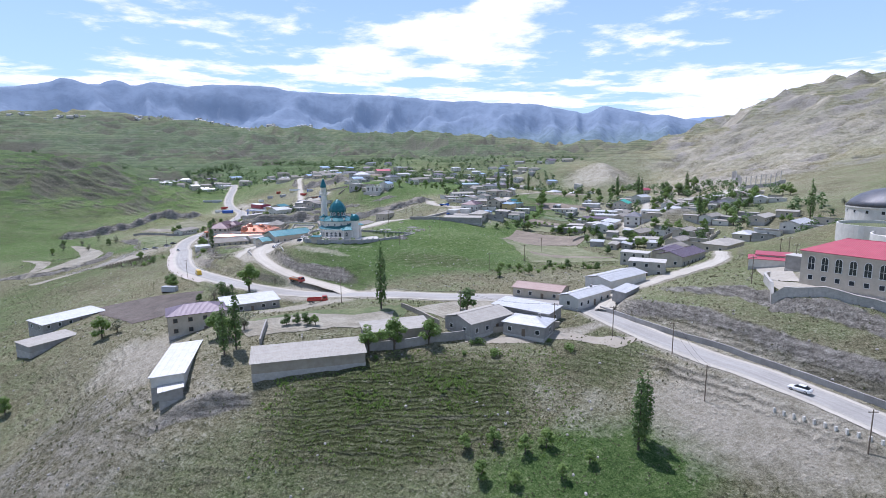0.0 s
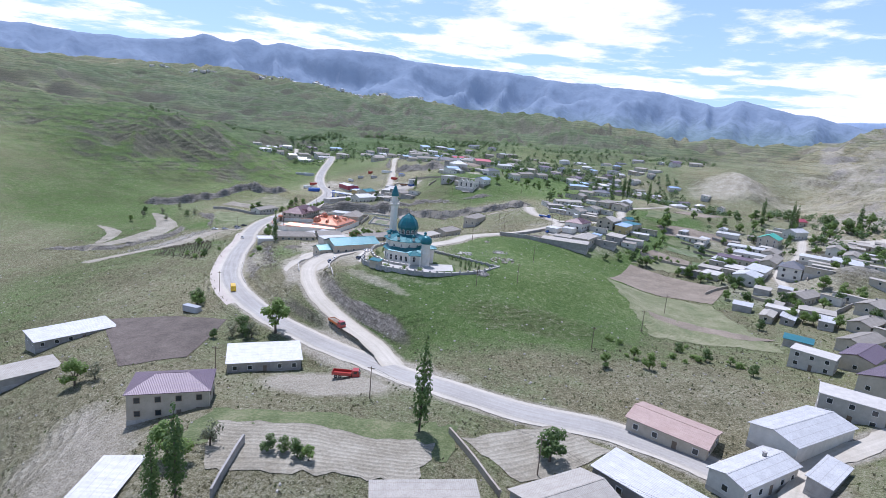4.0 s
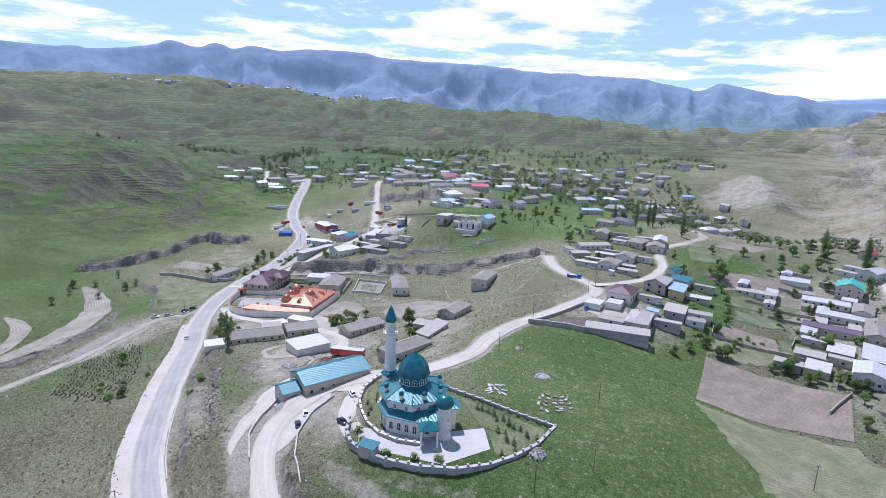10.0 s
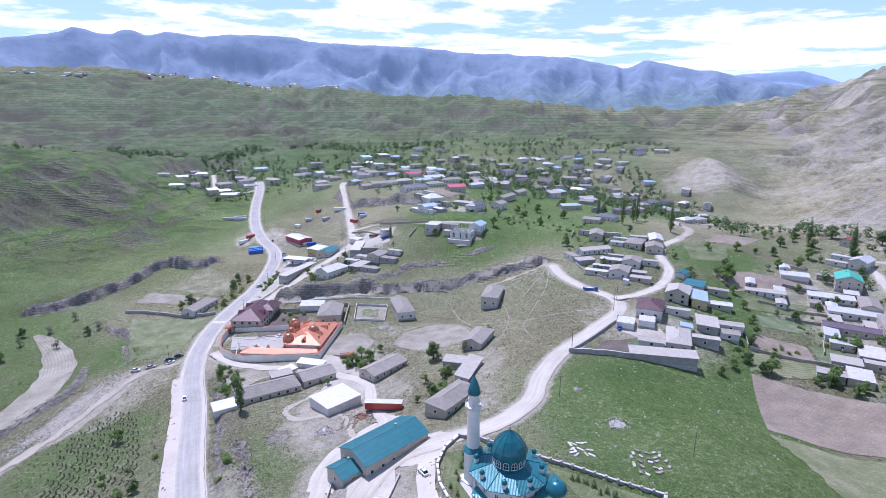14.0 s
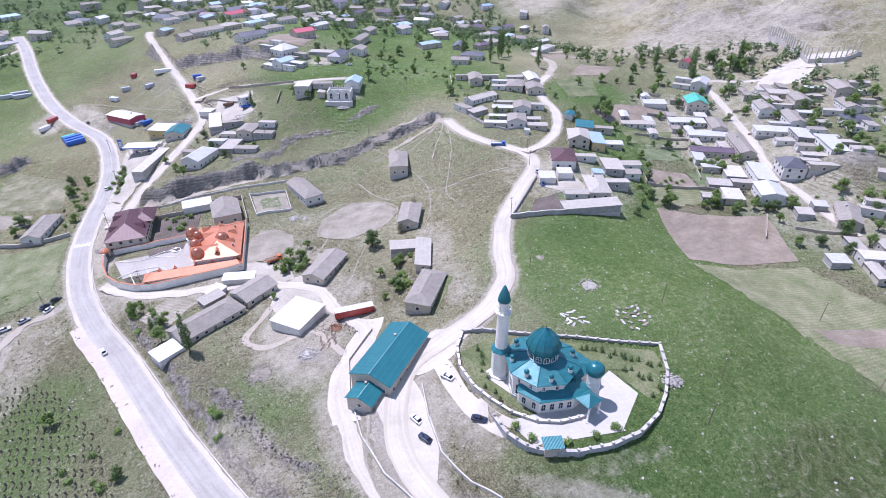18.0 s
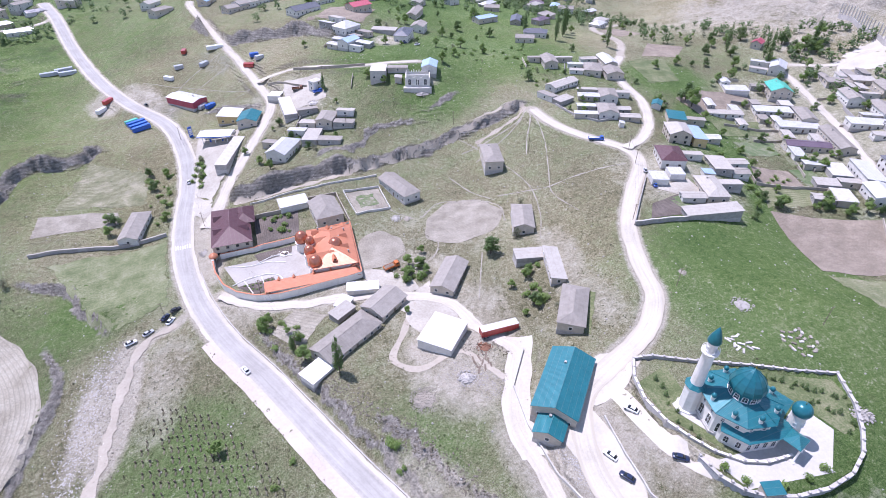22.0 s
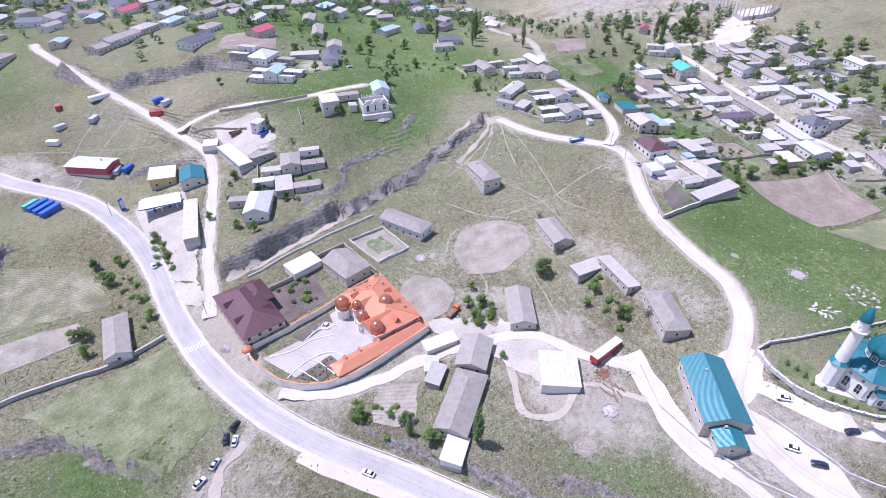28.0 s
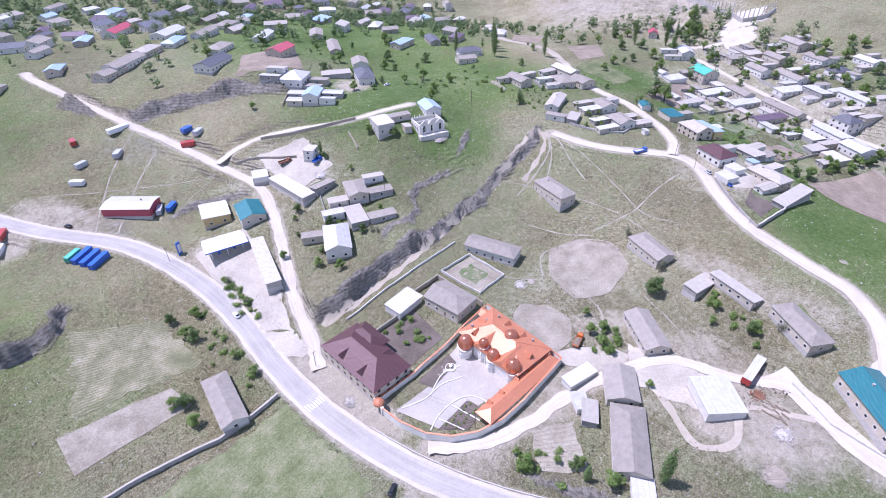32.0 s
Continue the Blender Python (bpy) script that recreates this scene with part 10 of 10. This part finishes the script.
def far_house(rnd):
    L, W, h, r = rnd.uniform(6, 11), rnd.uniform(4, 5.5), rnd.uniform(4.5, 7), rnd.uniform(1.5, 2.5)
    v = [(a * L, b * W, z) for z in (-3, h) for a, b in ((-1, -1), (1, -1), (1, 1), (-1, 1))] + [(-L, 0, h + r), (L, 0, h + r)]
    return v, [(0, 1, 5, 4), (1, 2, 6, 5), (2, 3, 7, 6), (3, 0, 4, 7), (4, 5, 9, 8), (6, 7, 8, 9), (5, 6, 9), (7, 4, 8)]


town = random.Random(58)
for mat, count, colour, seed in ((WHITE_WALL, 120, "white", 61), (TIN, 80, "pale metal-roofed", 62), (SLATE, 40, "grey", 63)):
    spots = []
    for _ in range(count):
        q = town.random() ** 0.8
        k = q * 3
        line = [(-1330, 2385), (-1040, 2420), (-740, 2370), (-560, 2300)]
        a, b = line[min(2, int(k))], line[min(2, int(k)) + 1]
        t = k - min(2, int(k))
        back = town.uniform(-75, 12)
        spots.append((a[0] + (b[0] - a[0]) * t - 0.4 * back, a[1] + (b[1] - a[1]) * t + 0.9 * back))
    scatter_mesh("far_town", [(x, y, z, 1.0) for (x, y), z in zip(spots, heights(spots))], far_house, mat, f"tiny {colour} houses of the town below the mountains", "houses", seed)
spots = [(-1250 + town.random() * 640, 2380 + town.uniform(-50, 20)) for _ in range(150)]
scatter_mesh("town_trees", [(x, y, z, town.uniform(1.2, 2.4)) for (x, y), z in zip(spots, heights(spots))], far_crown, VALLEY_LEAF, "dark trees among the houses of the far town", "trees", 64)


tip = random.Random(77)


def tipped(count, a, b, spread, seed, mat, sizes, label):
    spots = []
    for _ in range(count):
        q = tip.random()
        spots.append((a[0] + (b[0] - a[0]) * q + tip.gauss(0, spread), a[1] + (b[1] - a[1]) * q + tip.gauss(0, spread)))
    z = heights(spots)
    scatter_mesh("tipped_rubble", [(x, y, h, tip.uniform(*sizes) ** 1.5) for (x, y), h in zip(spots, z) if np.hypot(HIGHWAY.line[:, 0] - x, HIGHWAY.line[:, 1] - y).min() > 6.5], rock, mat, label, "rubble", seed)


tipped(1500, (-236, 402), (-243, 340), 3.4, 12, RUBBLE, (0.25, 0.75), "pale rubble tipped down the creek bank")
tipped(900, (-233, 402), (-238, 340), 5.0, 13, BROWN_RUBBLE, (0.25, 0.85), "brown rubble tipped down the creek bank")
tipped(900, (-103.5, 304), (-98.5, 272), 1.3, 14, RUBBLE, (0.2, 0.6), "white crushed stone below the forecourt")
tipped(1500, (-180, 390), (-117, 280), 2.6, 15, BROWN_RUBBLE, (0.25, 0.9), "brown rubble on the eroded road bank")
tipped(500, (-182, 392), (-122, 286), 1.8, 16, RUBBLE, (0.2, 0.55), "pale stones on the eroded road bank")
tipped(350, (-186, 484.5), (-60, 498), 0.7, 17, RUBBLE, (0.2, 0.7), "pale stones in the dry stream bed")
tipped(700, (-120, 342), (-104, 322), 3.0, 19, RUBBLE, (0.2, 0.7), "white broken stone and spoil below the lane")
tipped(300, (-100, 345), (-112, 350), 2.5, 20, BROWN_RUBBLE, (0.25, 0.8), "scattered building waste beside the trailer")
tipped(500, (-62, 498), (-16, 507), 1.8, 18, RUBBLE, (0.2, 0.6), "pale stones in the dry stream bed")


# ---- the burial ground and small heaps ----
def build_graves():
    rnd = random.Random(8)
    ring = [(-224, 351), (-212, 372), (-196, 355), (-178, 326), (-172, 306), (-203, 312)]
    stones, mounds = [], []
    for j in range(15):
        for i in range(24):
            x, y = -226 + i * 2.4 + j * 0.9 + rnd.uniform(-0.4, 0.4), 372 - j * 4.4 - i * 0.9 + rnd.uniform(-0.5, 0.5)
            if inside(np.array([x]), np.array([y]), ring)[0] and rnd.random() < 0.9:
                stones.append((x, y))
    z = heights(stones)
    v, f, mv, mf = [], [], [], []
    for (x, y), g in zip(stones, z):
        h, w = rnd.uniform(0.8, 1.4), rnd.uniform(0.16, 0.26)
        s = Shape().box(x - w, y - 0.12, g - 0.2, x + w, y + 0.12, g + h)
        o = len(v)
        v += s.v
        f += [tuple(i + o for i in q) for q in s.f]
        s = Shape().turned([(0.75, -0.2), (0.65, 0.25), (0.3, 0.42)], 6)
        o = len(mv)
        mv += [(x + p[0] * 0.6 + 0.2, y + p[1] * 1.3 - 1.3, g + p[2]) for p in s.v]
        mf += [tuple(i + o for i in q) for q in s.f]
    tagged(new("gravestones", mesh_of("gravestones", v, f, [TIMBER])), "dark weathered standing gravestones in rows", "gravestones", kind="stuff")
    tagged(new("grave_mounds", mesh_of("grave_mounds", mv, mf, [WEED])), "low earth grave mounds in rows", "graves", kind="stuff")


build_graves()


def heap(name, x, y, r, h, mat, label, n=90, size=0.4):
    rnd = random.Random(int(x * 3 + y))
    spots = []
    for _ in range(n):
        a, q = rnd.uniform(0, 6.28), r * math.sqrt(rnd.random())
        spots.append((q * math.cos(a), q * math.sin(a), max(0, h * (1 - q / r)), rnd.uniform(0.6, 1.3) * size))
    v, f = [], []
    for a, b, c, s in spots:
        p, q = rock(rnd)
        o = len(v)
        v += [(a + s * t[0], b + s * t[1], c + s * t[2]) for t in p]
        f += [tuple(i + o for i in t) for t in q]
    core = Shape().turned([(r * 0.82, -0.6), (r * 0.55, h * 0.25), (r * 0.2, h * 0.7)], 14)
    core.v = [(p[0] * (1 + 0.16 * math.sin(3 * p[1] + x)), p[1] * (1 + 0.16 * math.sin(3 * p[0] + y)), p[2]) for p in core.v]
    o = len(v)
    v += core.v
    f += [tuple(i + o for i in t) for t in core.f]
    ob = new(name, mesh_of(name, v, f, [mat]))
    ob.location = (x, y, ground(x, y))
    tagged(ob, label, "heap", kind="stuff")


heap("rubble_heap", -132, 333, 5.4, 0.8, BROWN_RUBBLE, "low brown rubble heap on the grass", 620, 0.34)
heap("rubble_heap", -117, 336, 3.6, 1.2, RUBBLE, "white chalky rubble heap beside the yard", 120, 0.5)
heap("stone_heap", -112, 443, 3.0, 1.0, RUBBLE, "white stone heap beside the plot", 110, 0.45)
heap("sand_heap", -107, 441, 2.6, 1.4, MUD_WALL, "yellow sand heap beside the plot", 40, 0.3)
heap("stone_heap", -21.5, 279, 3.2, 1.2, RUBBLE, "pile of cut stone outside the garden wall", 90, 0.6)
heap("stone_heap", -19, 326, 4.0, 0.5, RUBBLE, "white building stones on the grass", 70, 0.55)
heap("rubble_heap", -69, 536, 5.0, 0.8, RUBBLE, "white building rubble below the unfinished house", 120, 0.5)
heap("rubble_heap", -132, 560, 4.0, 1.0, RUBBLE, "building rubble in the hill yard", 90, 0.5)
heap("rubble_heap", -200, 449, 3.0, 0.8, RUBBLE, "white gravel heap beside the maroon-roofed house", 90, 0.4)
heap("scrap_heap", -106, 347, 3.0, 0.9, RUST, "rusty scrap heap beside the trailer", 60, 0.6)
heap("brush_heap", -28, 347, 2.0, 0.6, MUD_WALL, "sandy heap beside the lane", 50, 0.4)
for i in range(12):
    x, y = -37 + (i % 4) * 1.7 + random.uniform(-0.7, 0.7), 314 - (i // 4) * 2.6 + random.uniform(-0.9, 0.9)
    g = thing("stone_block", x, y, ground(x, y), 20 + 29 * (i % 5), "pale cut stone slab lying on the grass", "stone", "stone slabs on the meadow")
    part("slab", Shape().box(-0.35, -1.1, -0.1, 0.35, 1.1, 0.35, bevel=0.05), RUBBLE, g)
for i in range(24):
    x, y = -20 + (i % 5) * 2.1 + random.uniform(-0.8, 0.8), 310 - (i // 5) * 2.4 + random.uniform(-0.8, 0.8)
    g = thing("stone_block", x, y, ground(x, y), 37 * (i % 5), "pale cut stone stack on the grass", "stone", "stone stacks on the meadow")
    part("slab", Shape().box(-0.4, -0.7, -0.1, 0.4, 0.7, 0.4, bevel=0.06), BROWN_RUBBLE if i % 3 else RUBBLE, g)
for i in range(9):
    x, y = -112 + (i % 3) * 2.2, 338 + (i // 3) * 2.5
    g = thing("timber_stack", x, y, ground(x, y), 60 + 11 * (i % 4), "grey weathered boards stacked on the ground", "timber", "board stacks beside the yard")
    for k in range(3):
        part("board", Shape().box(-1.6, -0.3 + k * 0.22, 0.0, 1.6, -0.12 + k * 0.22, 0.2), TIMBER, g)
